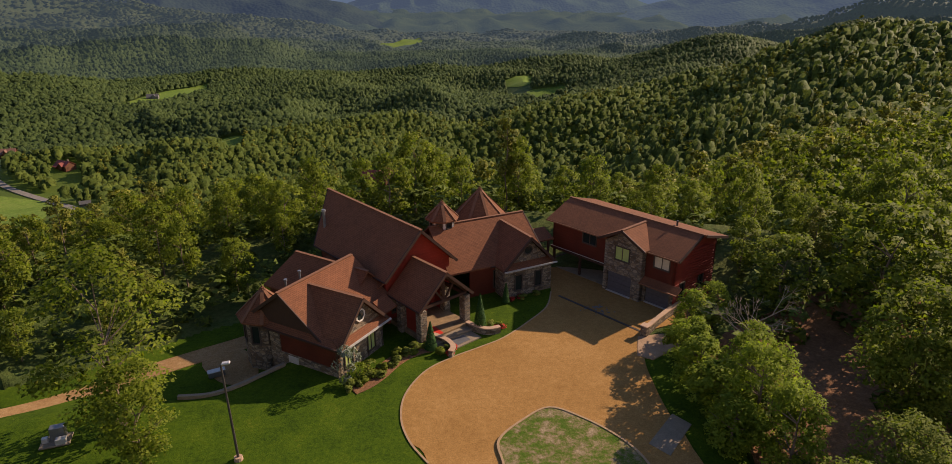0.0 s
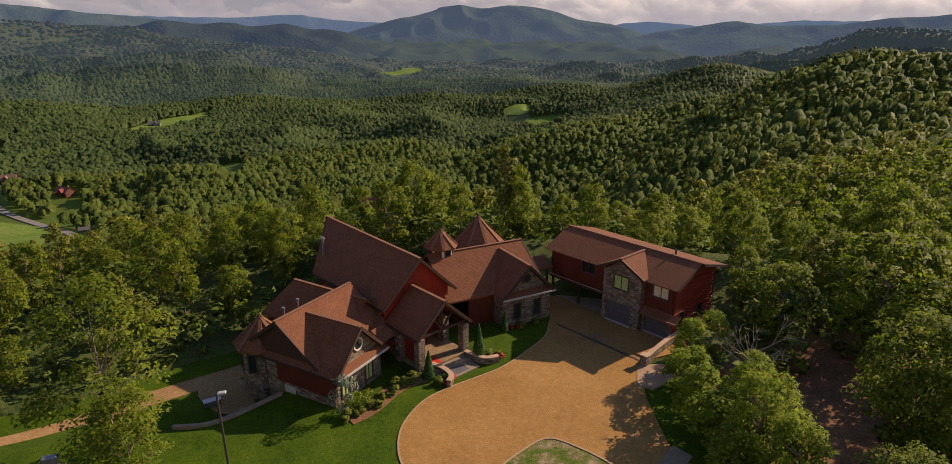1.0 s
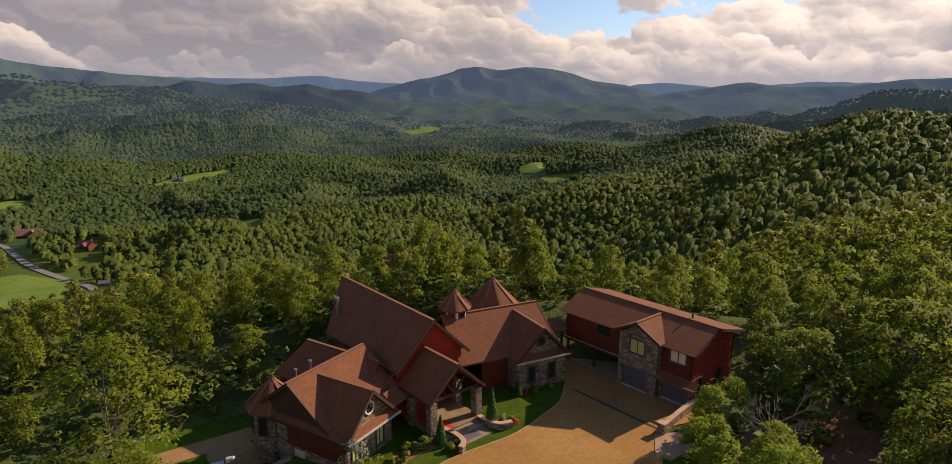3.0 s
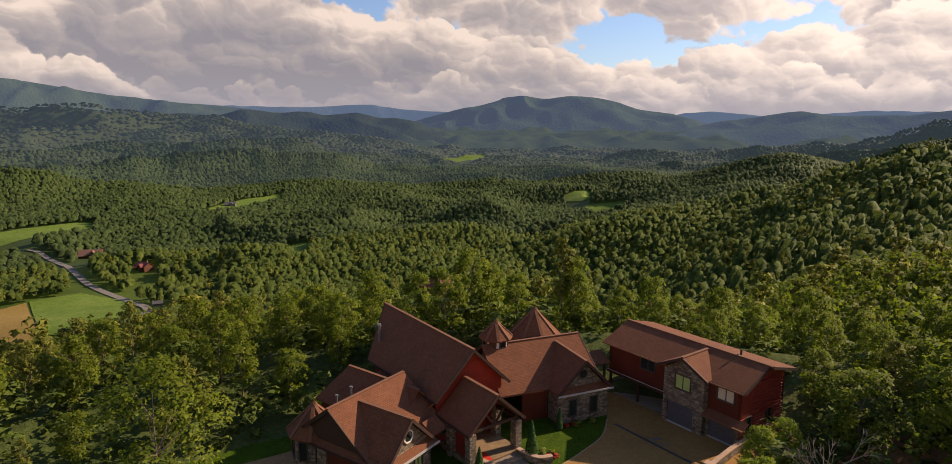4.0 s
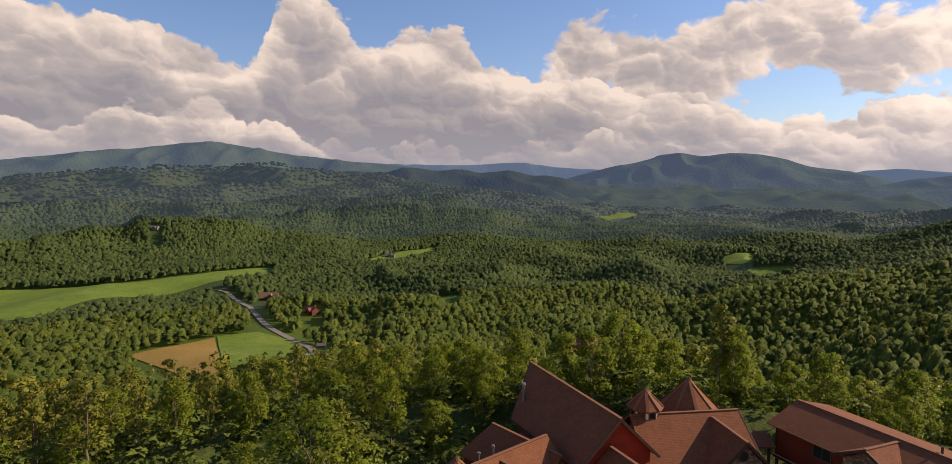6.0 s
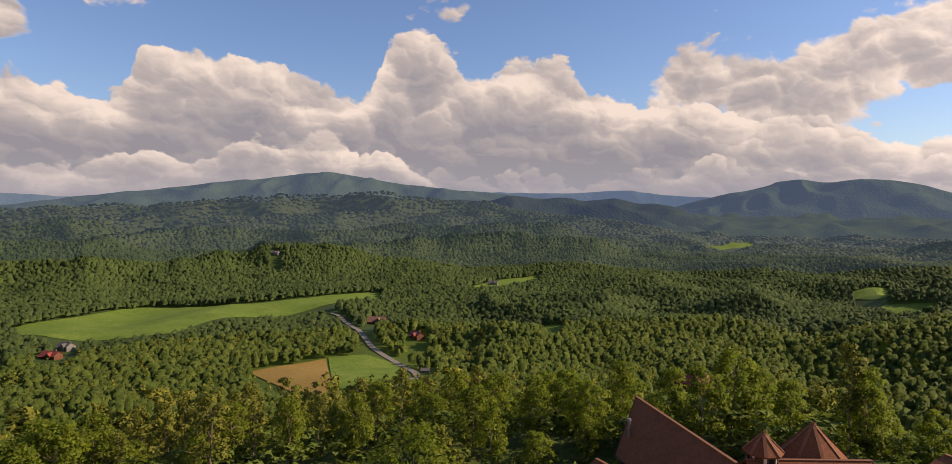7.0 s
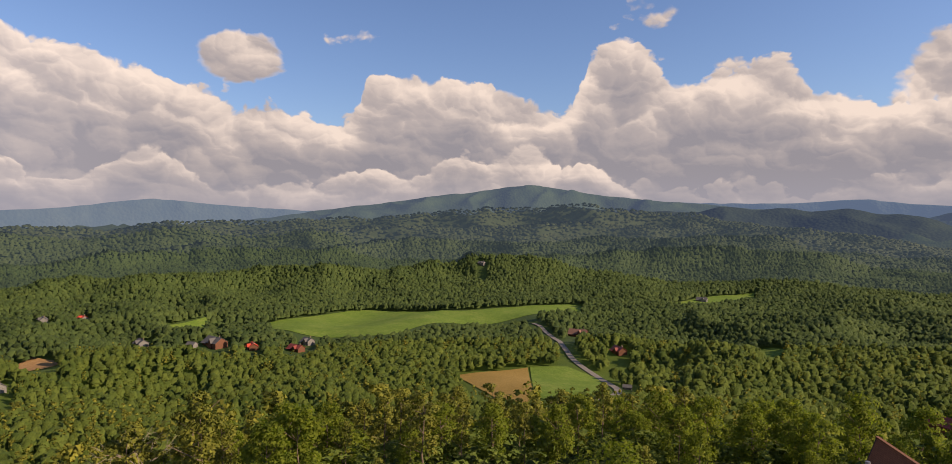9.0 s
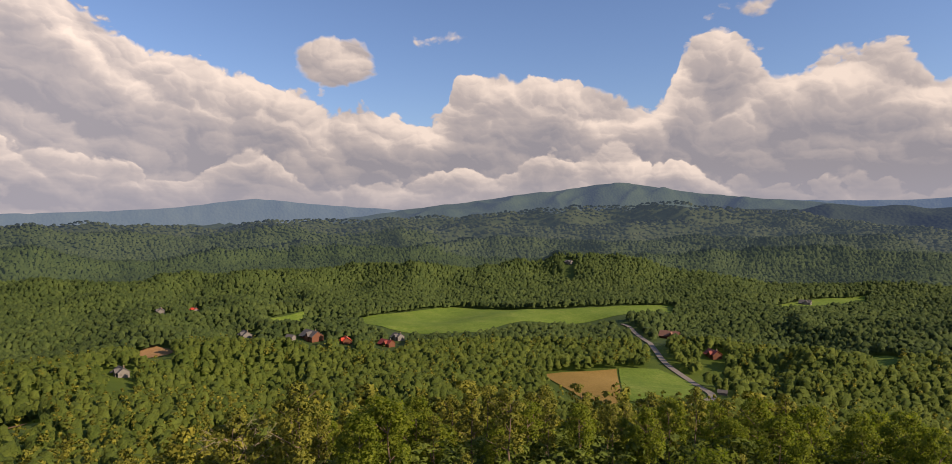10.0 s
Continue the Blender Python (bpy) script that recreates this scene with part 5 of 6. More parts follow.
for s in (-1, 1):
    roof_plane([FG(1.65, -0.45, 7.1), FG(1.65 + s * 2.75, -0.45, 5.68), FG(1.65 + s * 2.75, 1.0, 5.68), FG(1.65, 3.7, 7.1)], garage)
    barge(FG(1.65, -0.47, 7.1), FG(1.65 + s * 2.75, -0.47, 5.68), garage)
ridge_cap(FG(1.65, -0.45, 7.1), FG(1.65, 3.6, 7.1), garage)


def garage_door(p, q, s0, s1, top):
    """A sectional door of four panels, set back in its opening."""
    p, q = Vector((*p, 0)), Vector((*q, 0))
    way = (q - p).normalized()
    side = Vector((-way.y, way.x, 0))
    m = Matrix((way, side, (0, 0, 1))).transposed().to_4x4()
    d = None
    for i in range(4):
        m.translation = p + way * (s0 + s1) / 2 + side * 0.16 + Vector((0, 0, 0.14 + (top - 0.14) * (i + 0.5) / 4))
        bm = bmesh.new()
        box(bm, m, s1 - s0 - 0.04, 0.06, (top - 0.14) / 4 - 0.02, 0.012)
        if d is None:
            d = part("garage_door", bm, M_DOOR, garage, "dark grey sectional garage door")
        else:
            part("door_panel", bm, M_DOOR, d)
    m.translation = p + way * (s0 + s1) / 2 + side * 0.05 + Vector((0, 0, 0.15))
    bm = bmesh.new()
    box(bm, m, s1 - s0, 0.3, 0.06)
    part("threshold", bm, M_GUTTER, d, "pale concrete threshold")


garage_door(*tow, 0.5, 3.35, 2.3)
garage_door(*low_r, 0.4, 3.0, 2.15)
# side walls and back
end = (FG(7.1, 0.7, 0)[:2], FG(7.1, 7.9, 0)[:2])
wall(*end, -1.0, 5.6, M_RED, garage, openings=((0.9, 1.8, 1.0, 2.7), (4.3, 5.2, 1.0, 2.7)), gable=(3.25, 7.0))
for s0 in (0.9, 4.3):
    window(*end, s0, s0 + 0.9, 1.0, 2.7, garage, cols=1)
wall(FG(7.1, 7.9, 0)[:2], FG(-0.5, 7.9, 0)[:2], -2, 6.0, M_SIDING, garage)
wall(FG(-0.5, 7.9, 0)[:2], FG(-8.0, 7.9, 0)[:2], 2.35, 6.0, M_SIDING, garage)
wall(FG(-8.0, 7.9, 0)[:2], FG(-8.0, 0.7, 0)[:2], 2.35, 5.6, M_SIDING, garage, gable=(4.0, 7.0))
wall(FG(-0.5, 7.65, 0)[:2], FG(-0.5, 2.0, 0)[:2], -0.5, 5.6, M_SIDING, garage)
bm = bmesh.new()
prism(bm, [FG(-8.0, 0.95, 2.36), FG(-0.75, 0.95, 2.36), FG(-0.75, 7.65, 2.36), FG(-8.0, 7.65, 2.36)], (0, 0, 0.15))
part("carport_ceiling", bm, M_TRIM, garage)
for a in (-7.85, -4.2):
    for b in (0.85, 7.75):
        p = FG(a, b, 0)
        bm = bmesh.new()
        box(bm, pose(p.x, p.y, 1.15, 0, 0, FG.h), 0.24, 0.24, 2.5, 0.02)
        part("post", bm, M_TRIM, garage)
bar("rail", FG(-7.85, 7.75, 0.95), FG(-0.6, 7.75, 0.95), 0.08, 0.1, M_TRIM, garage)
bar("rail", FG(-7.85, 0.85, 0.95), FG(-7.85, 7.75, 0.95), 0.08, 0.1, M_TRIM, garage)
bm = bmesh.new()
p = FG(4.6, 4.4, 0)
tube(bm, (p.x, p.y, 6.9), (p.x, p.y, 7.75), 0.1)
part("vent_pipe", bm, M_POLE, garage)
# log courses on the sunlit end
bm = bmesh.new()
box(bm, pose(0, 0, 0, 0, 0, FG.h + 90), 1.0, 0.07, 0.24, 0.03)
board_mesh = None
for i in range(21):
    z = 0.2 + i * 0.27
    reach = 7.2 if z < 5.3 else 7.2 - (z - 5.3) * 4.0
    for s0, s1 in ([(0.02, 0.84), (1.86, 4.24), (5.26, 7.18)] if 0.9 < z < 2.8 else [(0.02, min(reach, 7.18))]):
        if s1 - s0 < 0.4:
            continue
        if board_mesh is None:
            board = part("board", bm, M_RED, garage)
            board_mesh = board.data
        else:
            board = new("board", board_mesh)
            board.parent = garage
        c = FG(7.13, 0.7 + (s0 + s1) / 2, z)
        board.matrix_parent_inverse = Matrix()
        board.location = c
        ang = radians(FG.h + 90)
        board.data = board_mesh
        board.matrix_basis = Matrix.Translation(c) @ pose(0, 0, 0, 0, 0, FG.h + 90) @ Matrix.Diagonal((s1 - s0, 1, 1, 1)) @ pose(0, 0, 0, 0, 0, -FG.h - 90)

bm = bmesh.new()
r = np.random.default_rng(55)
for k in range(26):      # dark wet leaves and stains by the drain
    x, y, w = 11.8 + r.normal(scale=0.75), 53.7 + r.normal(scale=0.5), r.uniform(0.06, 0.2)
    prism(bm, [(x + w * r.uniform(0.6, 1.6) * math.cos(a * 1.0472), y + w * r.uniform(0.5, 1.1) * math.sin(a * 1.0472), 0.112) for a in range(6)], (0, 0, -0.008))
tagged(part("drive_stains", bm, M_SLATE), "dark wet stains on the drive near the drain", "stain", kind="stuff")

# ---------------------------------------------------------------- yard things
lamp = thing("street_lamp", "tall dark pole lamp with a square head on the lawn", "street lamp", at=(-15.4, 33.0, 0))
bm = bmesh.new()
tube(bm, (-15.4, 33.0, 0.2), (-15.55, 33.0, 7.2), 0.09, 0.06, 10)
part("pole", bm, M_POLE, lamp)
bm = bmesh.new()
tube(bm, (-15.4, 33.0, 0.0), (-15.4, 33.0, 0.32), 0.3, 0.27, 14)
part("base", bm, M_CAP, lamp, "pale concrete footing")
bm = bmesh.new()
tube(bm, (-15.55, 33.0, 7.15), (-15.3, 33.0, 7.28), 0.035)
part("arm", bm, M_POLE, lamp)
bm = bmesh.new()
box(bm, pose(-15.22, 33.0, 7.3, 0, -6, 10), 0.5, 0.3, 0.14, 0.04)
part("head", bm, M_GUTTER, lamp, "pale grey lamp head")

box_a = thing("utility_cabinet", "pale grey utility cabinets on a slab in the grass", "cabinet", at=(-28.3, 34.8, 0))
for name, dx, dy, sx, sy, sz, mat in (("slab", 0, 0, 2.6, 1.9, 0.2, M_CONCRETE), ("cabinet", 0.1, 0.35, 1.3, 0.8, 1.5, M_METAL), ("tank", 0.7, -0.35, 0.9, 0.6, 0.75, M_GUTTER), ("small_box", -0.75, -0.3, 0.55, 0.45, 0.7, M_GUTTER)):
    bm = bmesh.new()
    box(bm, pose(-28.3 + dx * 0.75, 34.8 + dy * 0.75, 0.08 + sz * 0.36, 0, 0, 20), sx * 0.7, sy * 0.7, sz * 0.72, 0.04)
    part(name, bm, mat, box_a)
bx = thing("junction_box", "low pale grey service box beside the clay bed", "box", at=(-21.6, 44.9, -1.4))
bm = bmesh.new()
box(bm, pose(-21.6, 44.9, -1.15, 0, 0, 30), 1.3, 0.5, 0.5, 0.04)
part("body", bm, M_METAL, bx)
bm = bmesh.new()
box(bm, pose(-21.6, 44.9, -0.87, 0, 0, 30), 1.4, 0.6, 0.08, 0.02)
part("lid", bm, M_GUTTER, bx)

# ---------------------------------------------------------------- trees
rng = np.random.default_rng(7)


def leaf_tris(centres, normals, size, r, shade=None):
    """One small triangle of leaves at each place, facing about its normal."""
    n = len(centres)
    t = r.normal(size=(n, 3))
    t -= (t * normals).sum(1, keepdims=True) * normals
    t /= np.linalg.norm(t, axis=1, keepdims=True)
    b = np.cross(normals, t)
    size = np.asarray(size).reshape(-1, 1) * r.uniform(0.65, 1.3, (n, 1))
    out = []
    for k in range(3):
        a = 2 * np.pi * k / 3 + r.uniform(-0.35, 0.35, (n, 1))
        out.append(centres + size * (np.cos(a) * t + np.sin(a) * b * 0.85))
    shade = normals if shade is None else shade
    return np.stack(out, 1).reshape(-1, 3), np.arange(3 * n).reshape(-1, 3), np.repeat(shade, 3, axis=0)


def broad_crown(r, count, size, jitter=0.45, gaps=0.0, lobes=11, low=0.26, rough=0.28, lift=0.6):
    """A broadleaf crown of leaf sprays, unit tree: 1 high, about 0.6 wide, with a lobed outline."""
    cs, rs = [], []
    for i in range(lobes):
        h = r.uniform(low, 0.86)
        reach = 0.24 * math.sin(math.pi * min(max((h - 0.08) / 0.96, 0.05), 0.97)) + 0.02
        a = r.uniform(0, 2 * math.pi)
        d = reach * math.sqrt(r.uniform(0.15, 1.0))
        cs.append((d * math.cos(a), d * math.sin(a), h))
        rs.append(r.uniform(0.10, 0.165) if lobes < 17 else r.uniform(0.06, 0.115))
    cs.append((0, 0, 0.84)), rs.append(0.14)
    cs, rs = np.array(cs), np.array(rs)
    pts, nor = [], []
    need = count
    while need > 0:
        k = r.integers(0, len(cs), need * 2)
        d = r.normal(size=(need * 2, 3))
        d /= np.linalg.norm(d, axis=1, keepdims=True)
        p = cs[k] + d * (rs[k] * r.uniform(0.82, 1.08, need * 2))[:, None] * np.array([1, 1, 0.85])
        depth = (np.linalg.norm((p[:, None] - cs[None]), axis=2) / rs[None]).min(1)
        ok = (depth > 0.72) & ((d[:, 2] > -0.55) | (r.uniform(size=need * 2) < 0.3))
        p, d = p[ok][:need], d[ok][:need]
        pts.append(p), nor.append(d)
        need -= len(p)
    p, d = np.concatenate(pts), np.concatenate(nor)
    out = p - np.array([0, 0, 0.5])
    shade = 0.8 * d + 0.9 * out / np.linalg.norm(out, axis=1, keepdims=True) + np.array([0, 0, lift]) + r.normal(scale=rough, size=d.shape)
    shade /= np.linalg.norm(shade, axis=1, keepdims=True)
    d = d + r.normal(scale=jitter, size=d.shape) + np.array([0, 0, 0.25])
    d /= np.linalg.norm(d, axis=1, keepdims=True)
    if gaps:
        keep = r.uniform(size=len(p)) > gaps
        p, d, shade = p[keep], d[keep], shade[keep]
    return leaf_tris(p, d, size, r, shade)


def dome(r, sides, rings, bump=0.14):
    """A small uneven dome, open below: one lobe of a crown seen from far off."""
    v, f = [(0, 0, 1)], []
    slim = r.uniform(0.78, 1.08)
    for k in range(1, rings + 1):
        phi = k / rings * 1.95
        for i in range(sides):
            a = 2 * math.pi * (i + 0.5 * (k % 2)) / sides
            w = math.sin(phi) * (slim if k < rings else 1.08)
            v.append((w * math.cos(a), w * math.sin(a), math.cos(phi)))
    for i in range(sides):
        f.append((0, 1 + i, 1 + (i + 1) % sides))
    for k in range(rings - 1):
        lo, hi, odd = 1 + k * sides, 1 + (k + 1) * sides, k % 2
        for i in range(sides):
            j = (i + 1) % sides
            if odd:
                f += [(lo + i, hi + i, hi + j), (lo + i, hi + j, lo + j)]
            else:
                f += [(lo + i, hi + i, lo + j), (lo + j, hi + i, hi + j)]
    v = np.array(v)
    return v * r.uniform(1 - bump, 1 + bump, (len(v), 1)), np.array(f), v


def lobed_crown(r, lobes, sides, rings, main=(7, 3), leaves=0, size=0.04, lift=0.9, rough=0.4, bump=0.26):
    """A crown of a few overlapping domes with loose leaf sprays on their edges; unit tree, 1 high and 0.65 wide."""
    cs, rs, vs, fs, ns, base = [], [], [], [], [], 0
    tall = r.uniform(0.4, 0.54)
    for i in range(lobes + 1):
        if i == 0:
            c, rad, (sd, rg) = np.array([0, 0, 0.97 - tall]), np.array([0.25, 0.25, tall]), main
        else:
            a, h = 2 * math.pi * (i + r.uniform(-0.3, 0.3)) / max(lobes, 1), r.uniform(0.32, 0.72)
            d = r.uniform(0.15, 0.24) * (1.15 - 0.6 * max(h - 0.5, 0) / 0.3)
            q = r.uniform(0.10, 0.165)
            c, rad, (sd, rg) = np.array([d * math.cos(a), d * math.sin(a), h]), np.array([q, q, q * r.uniform(0.8, 1.2)]), (sides, rings)
        v, f, n = dome(r, sd, rg, bump)
        v = v * rad + c
        n = 0.6 * n / rad * rad.mean() + 0.3 * (v - np.array([0, 0, 0.45])) / 0.3 + np.array([0, 0, lift]) + r.normal(scale=rough, size=v.shape)
        vs.append(v), fs.append(f + base), ns.append(n / np.linalg.norm(n, axis=1, keepdims=True))
        cs.append(c), rs.append(rad)
        base += len(v)
    if leaves:
        cs, rs = np.array(cs), np.array(rs)
        k = r.integers(0, len(cs), leaves)
        d = r.normal(size=(leaves, 3))
        d[:, 2] = np.abs(d[:, 2]) - 0.35
        d /= np.linalg.norm(d, axis=1, keepdims=True)
        p = cs[k] + d * rs[k] * r.uniform(0.95, 1.14, (leaves, 1))
        shade = 0.6 * d + 0.3 * (p - np.array([0, 0, 0.45])) / 0.3 + np.array([0, 0, lift]) + r.normal(scale=0.3, size=d.shape)
        shade /= np.linalg.norm(shade, axis=1, keepdims=True)
        d = d + r.normal(scale=0.5, size=d.shape)
        d /= np.linalg.norm(d, axis=1, keepdims=True)
        v, f, n = leaf_tris(p, d, size, r, shade)
        vs.append(v), fs.append(f + base), ns.append(n)
    return np.concatenate(vs), np.concatenate(fs), np.concatenate(ns)


def spray_crown(r, count, size, sprays=80, low=0.2, width=0.3, gaps=0.0, lift=1.5, rough=0.35):
    """A close-up crown: flat, uneven sprays of leaves at the ends of twigs, with holes between them; unit tree."""
    side = r.uniform(0.72, 1.2, 7)
    h = low + (0.97 - low) * (np.arange(sprays) + r.uniform(0, 1, sprays)) / sprays
    a = r.uniform(0, 2 * np.pi, sprays)
    reach = width * np.sin(np.pi * np.clip((h - low * 0.55) / (1.04 - low * 0.55), 0.06, 0.97)) ** 0.75
    reach = reach * side[(a / (2 * np.pi) * 7).astype(int) % 7] * r.uniform(0.35, 1.0, sprays) ** 0.6
    c = np.stack([reach * np.cos(a), reach * np.sin(a), h], 1)
    rad = r.uniform(0.055, 0.12, sprays)
    k = r.choice(sprays, count, p=rad ** 2 / (rad ** 2).sum())
    d = r.normal(size=(count, 3))
    d /= np.linalg.norm(d, axis=1, keepdims=True)
    out = np.stack([np.cos(a), np.sin(a), 0 * a], 1)[k]
    p = c[k] + d * (rad[k] * r.uniform(0.25, 1.0, count) ** 0.5)[:, None] * np.array([1, 1, 0.5]) 
    p = p - np.array([0, 0, 0.35]) * (((p - c[k]) * out).sum(1, keepdims=True)).clip(0)      # sprays droop outwards
    if gaps:
        keep = r.uniform(size=count) > gaps
        p, d, k = p[keep], d[keep], k[keep]
    mid = p - np.array([0, 0, 0.5])
    shade = 0.55 * d + 0.8 * mid / np.linalg.norm(mid, axis=1, keepdims=True) + np.array([0, 0, lift]) + r.normal(scale=0.3, size=(sprays, 3))[k] + r.normal(scale=rough, size=d.shape)
    shade /= np.linalg.norm(shade, axis=1, keepdims=True)
    d = 0.6 * d + r.normal(scale=0.5, size=d.shape) + np.array([0, 0, 0.7])
    d /= np.linalg.norm(d, axis=1, keepdims=True)
    return leaf_tris(p, d, size, r, shade)


def pine_crown(r, count, size):
    """A loose pine crown: tufts of needles at the ends of uneven boughs, bare below."""
    tufts = max(10, min(34, count // 14))
    h = np.sort(0.42 + 0.56 * r.uniform(0, 1, tufts) ** 0.9)
    reach = 0.145 * np.sqrt(np.clip(1 - ((h - 0.62) / 0.42) ** 2, 0.02, 1)) * r.uniform(0.35, 1.15, tufts)
    turn = r.uniform(0, 2 * np.pi, tufts)
    c = np.stack([reach * np.cos(turn), reach * np.sin(turn), h], 1)
    c[-1] = (0, 0, 0.97)
    k = r.integers(0, tufts, count)
    d = r.normal(size=(count, 3))
    d /= np.linalg.norm(d, axis=1, keepdims=True)
    spread = r.uniform(0.030, 0.062, tufts)[k] * r.uniform(0.5, 1.05, count)
    p = c[k] + d * spread[:, None] * np.array([1.15, 1.15, 0.62])
    shade = 0.7 * d + np.stack([0.5 * np.cos(turn), 0.5 * np.sin(turn), 0.75 * np.ones(tufts)], 1)[k] + r.normal(scale=0.25, size=(count, 3))
    shade /= np.linalg.norm(shade, axis=1, keepdims=True)
    d = d + r.normal(scale=0.4, size=d.shape) + np.array([0, 0, 0.4])
    d /= np.linalg.norm(d, axis=1, keepdims=True)
    return leaf_tris(p, d, size, r, shade)


def trunk_bm(r, height_m, girth, top, limbs=6, lean=0.04):
    """A tapered, slightly bent trunk with limbs."""
    bm = bmesh.new()
    p = Vector((0, 0, -0.8))
    pts = [p]
    for i in range(5):
        p = Vector((r.normal(scale=lean) * height_m * 0.3, r.normal(scale=lean) * height_m * 0.3, height_m * top * (i + 1) / 5))
        pts.append(p)
    for i in range(5):
        tube(bm, pts[i], pts[i + 1], girth * (1 - 0.17 * i), girth * (1 - 0.17 * (i + 1)), 6)
    for i in range(limbs):
        k = r.integers(2, 5)
        a = r.uniform(0, 2 * math.pi)
        s = height_m * r.uniform(0.14, 0.24)
        q = pts[k] + Vector((math.cos(a) * s, math.sin(a) * s, s * r.uniform(0.4, 1.0)))
        tube(bm, pts[k], q, girth * 0.4, girth * 0.12, 5)
    return bm


def tree_kind(name, crown, crown_mat, trunk_mat, tall, girth, label, r, top=0.75, limbs=6, category="tree", group=""):
    """One tree with its trunk and crown, at the origin, as a pattern for copies."""
    t = thing(name, label, category, group)
    part("trunk", trunk_bm(r, tall, girth, top, limbs), trunk_mat, t)
    v, f, nrm = crown
    c = new("crown", raw_mesh("crown", v * tall, f, crown_mat, True, nrm))
    c.parent = t
    return t


HOUSE_CLEAR = [(-62, 8), (-49, 30), (-39, 43.8), (-32.6, 47.3), (-29.8, 50), (-27, 52.5), (-23.2, 55.6), (-21, 62), (-17.5, 68), (-8, 70), (0, 73.5), (10, 73), (18, 71), (27, 62), (26, 58), (22, 54.5), (19.5, 49), (17, 45), (17.2, 33), (18, 8)]


def scatter(r0, r1, gap, b0, b1, seed):
    """Places for trees on a shaken grid of polar cells, clear of houses, fields and roads."""
    r = np.random.default_rng(seed)
    xs, ys = [], []
    rad = r0
    while rad < r1:
        n = max(int(math.radians(b1 - b0) * rad / gap), 1)
        a = np.radians(b0 + (b1 - b0) * (np.arange(n) + r.uniform(0, 1, n)) / n)
        d = rad + r.uniform(0, gap, n)
        xs.append(-d * np.sin(a)), ys.append(d * np.cos(a))
        rad += gap
    x, y = np.concatenate(xs), np.concatenate(ys)
    keep = ~inside(x, y, HOUSE_CLEAR)
    for k, o in OUTLINES.items():
        keep &= ~inside(x, y, o, 2.0)
        for share in (0.97, 0.94) + ((0.91, 0.88, 0.85) if k in ("green_field", "hay_field", "right_meadow", "upper_meadow") else ()):      # nothing tall just in front of a field
            keep &= ~inside(x / share, y / share, o)
    for share, wide in ((1.0, 9.5), (0.98, 8.5), (0.96, 7.5), (0.94, 6.5), (0.92, 5)):
        keep &= near_line(x / share, y / share, ROAD_WAY) > wide
    for hx, hy, hr in CLEARINGS:
        keep &= np.hypot(x - hx, y - hy) > hr
    return x[keep], y[keep]


def spot(bearing, down):
    return on_ground(bearing, down)


# houses in the valley and on the slope: bearing, degrees below level, heading, length, depth, wall height, roof and wall colours
M_ROOF_RED = plain("red metal roof", (0.2125, 0.0438, 0.0275), 0.5)
M_ROOF_ORANGE = plain("bright orange-red roof", (0.475, 0.0625, 0.0275), 0.5)
M_ROOF_GREY = plain("grey shingle roof", (0.1031, 0.0985, 0.0938), 0.9)
M_ROOF_BROWN = plain("brown shingle roof", (0.1875, 0.1, 0.0688), 0.9)
M_LOG = plain("varnished log wall", (0.1406, 0.0562, 0.0281), 0.7)
M_PALE = plain("pale painted wall", (0.175, 0.1662, 0.1487), 0.7)
FAR_HOUSES = [
    (37.45, 10.9, 20, 21, 12, 4.6, "brown", "log", "brown-roofed house in a grassy clearing beside the road"),
    (33.85, 12.3, -25, 14, 9, 3.6, "red", "log", "red-roofed cabin among trees"),
    (69.4, 11.0, 10, 24, 14, 6.0, "grey", "log", "large log lodge with a grey roof and porch"),
    (66.4, 11.4, -15, 13, 9, 3.6, "orange", "log", "small cabin with a bright orange-red roof"),
    (62.8, 11.75, 12, 17, 9, 3.6, "red", "log", "red-roofed cabin half hidden by trees"),
    (61.8, 11.3, 5, 13, 9, 4.6, "grey", "pale", "grey-roofed house half hidden by trees"),
    (74.9, 10.45, 0, 16, 10, 4.6, "grey", "pale", "grey-roofed house among trees"),
    (71.2, 10.9, 30, 9, 7, 3.6, "grey", "pale", "pale shed beside the lodge"),
    (78.9, 8.05, 10, 15, 8, 3.6, "orange", "pale", "distant house with an orange roof"),
    (81.4, 7.9, -5, 15, 8, 3.6, "grey", "pale", "distant pale house beside trees"),
    (84.3, 12.5, 10, 12, 8, 3.6, "grey", "pale", "small pale house among the trees"),
    (46.2, 4.55, 10, 14, 8, 3.6, "grey", "pale", "lone pale house high on a wooded hill"),
    (26.9, 7.5, 15, 16, 9, 4.0, "grey", "pale", "pale farm shed in a hillside pasture"),
    (33.1, 15.3, 30, 6, 4, 2.4, "grey", "pale", "small pale shed by the road bend"),
]
CLEARINGS = []
for h in FAR_HOUSES:
    x, y = spot(h[0], h[1])
    d = math.hypot(x, y)
    CLEARINGS.append((x, y, h[3] * 0.5 + 8))
    for k in range(10, 82, 9):      # no trees along the camera's line of sight to each house
        CLEARINGS.append((x * (1 - k / d), y * (1 - k / d), h[3] * 0.5 + 4))
SLOPE_HOUSE = (-70.5, 419.0)
CLEARINGS += [(SLOPE_HOUSE[0] * k / 50, SLOPE_HOUSE[1] * k / 50, 3.6) for k in range(11, 40)]
CLEARINGS += [(*SLOPE_HOUSE, 19)] + [(SLOPE_HOUSE[0] * k, SLOPE_HOUSE[1] * k, 18) for k in (0.98, 0.955, 0.93, 0.905, 0.88, 0.855, 0.83, 0.8, 0.77)]
CLAY = [spot(81.9, 11.1), spot(91.7, 15.2)]
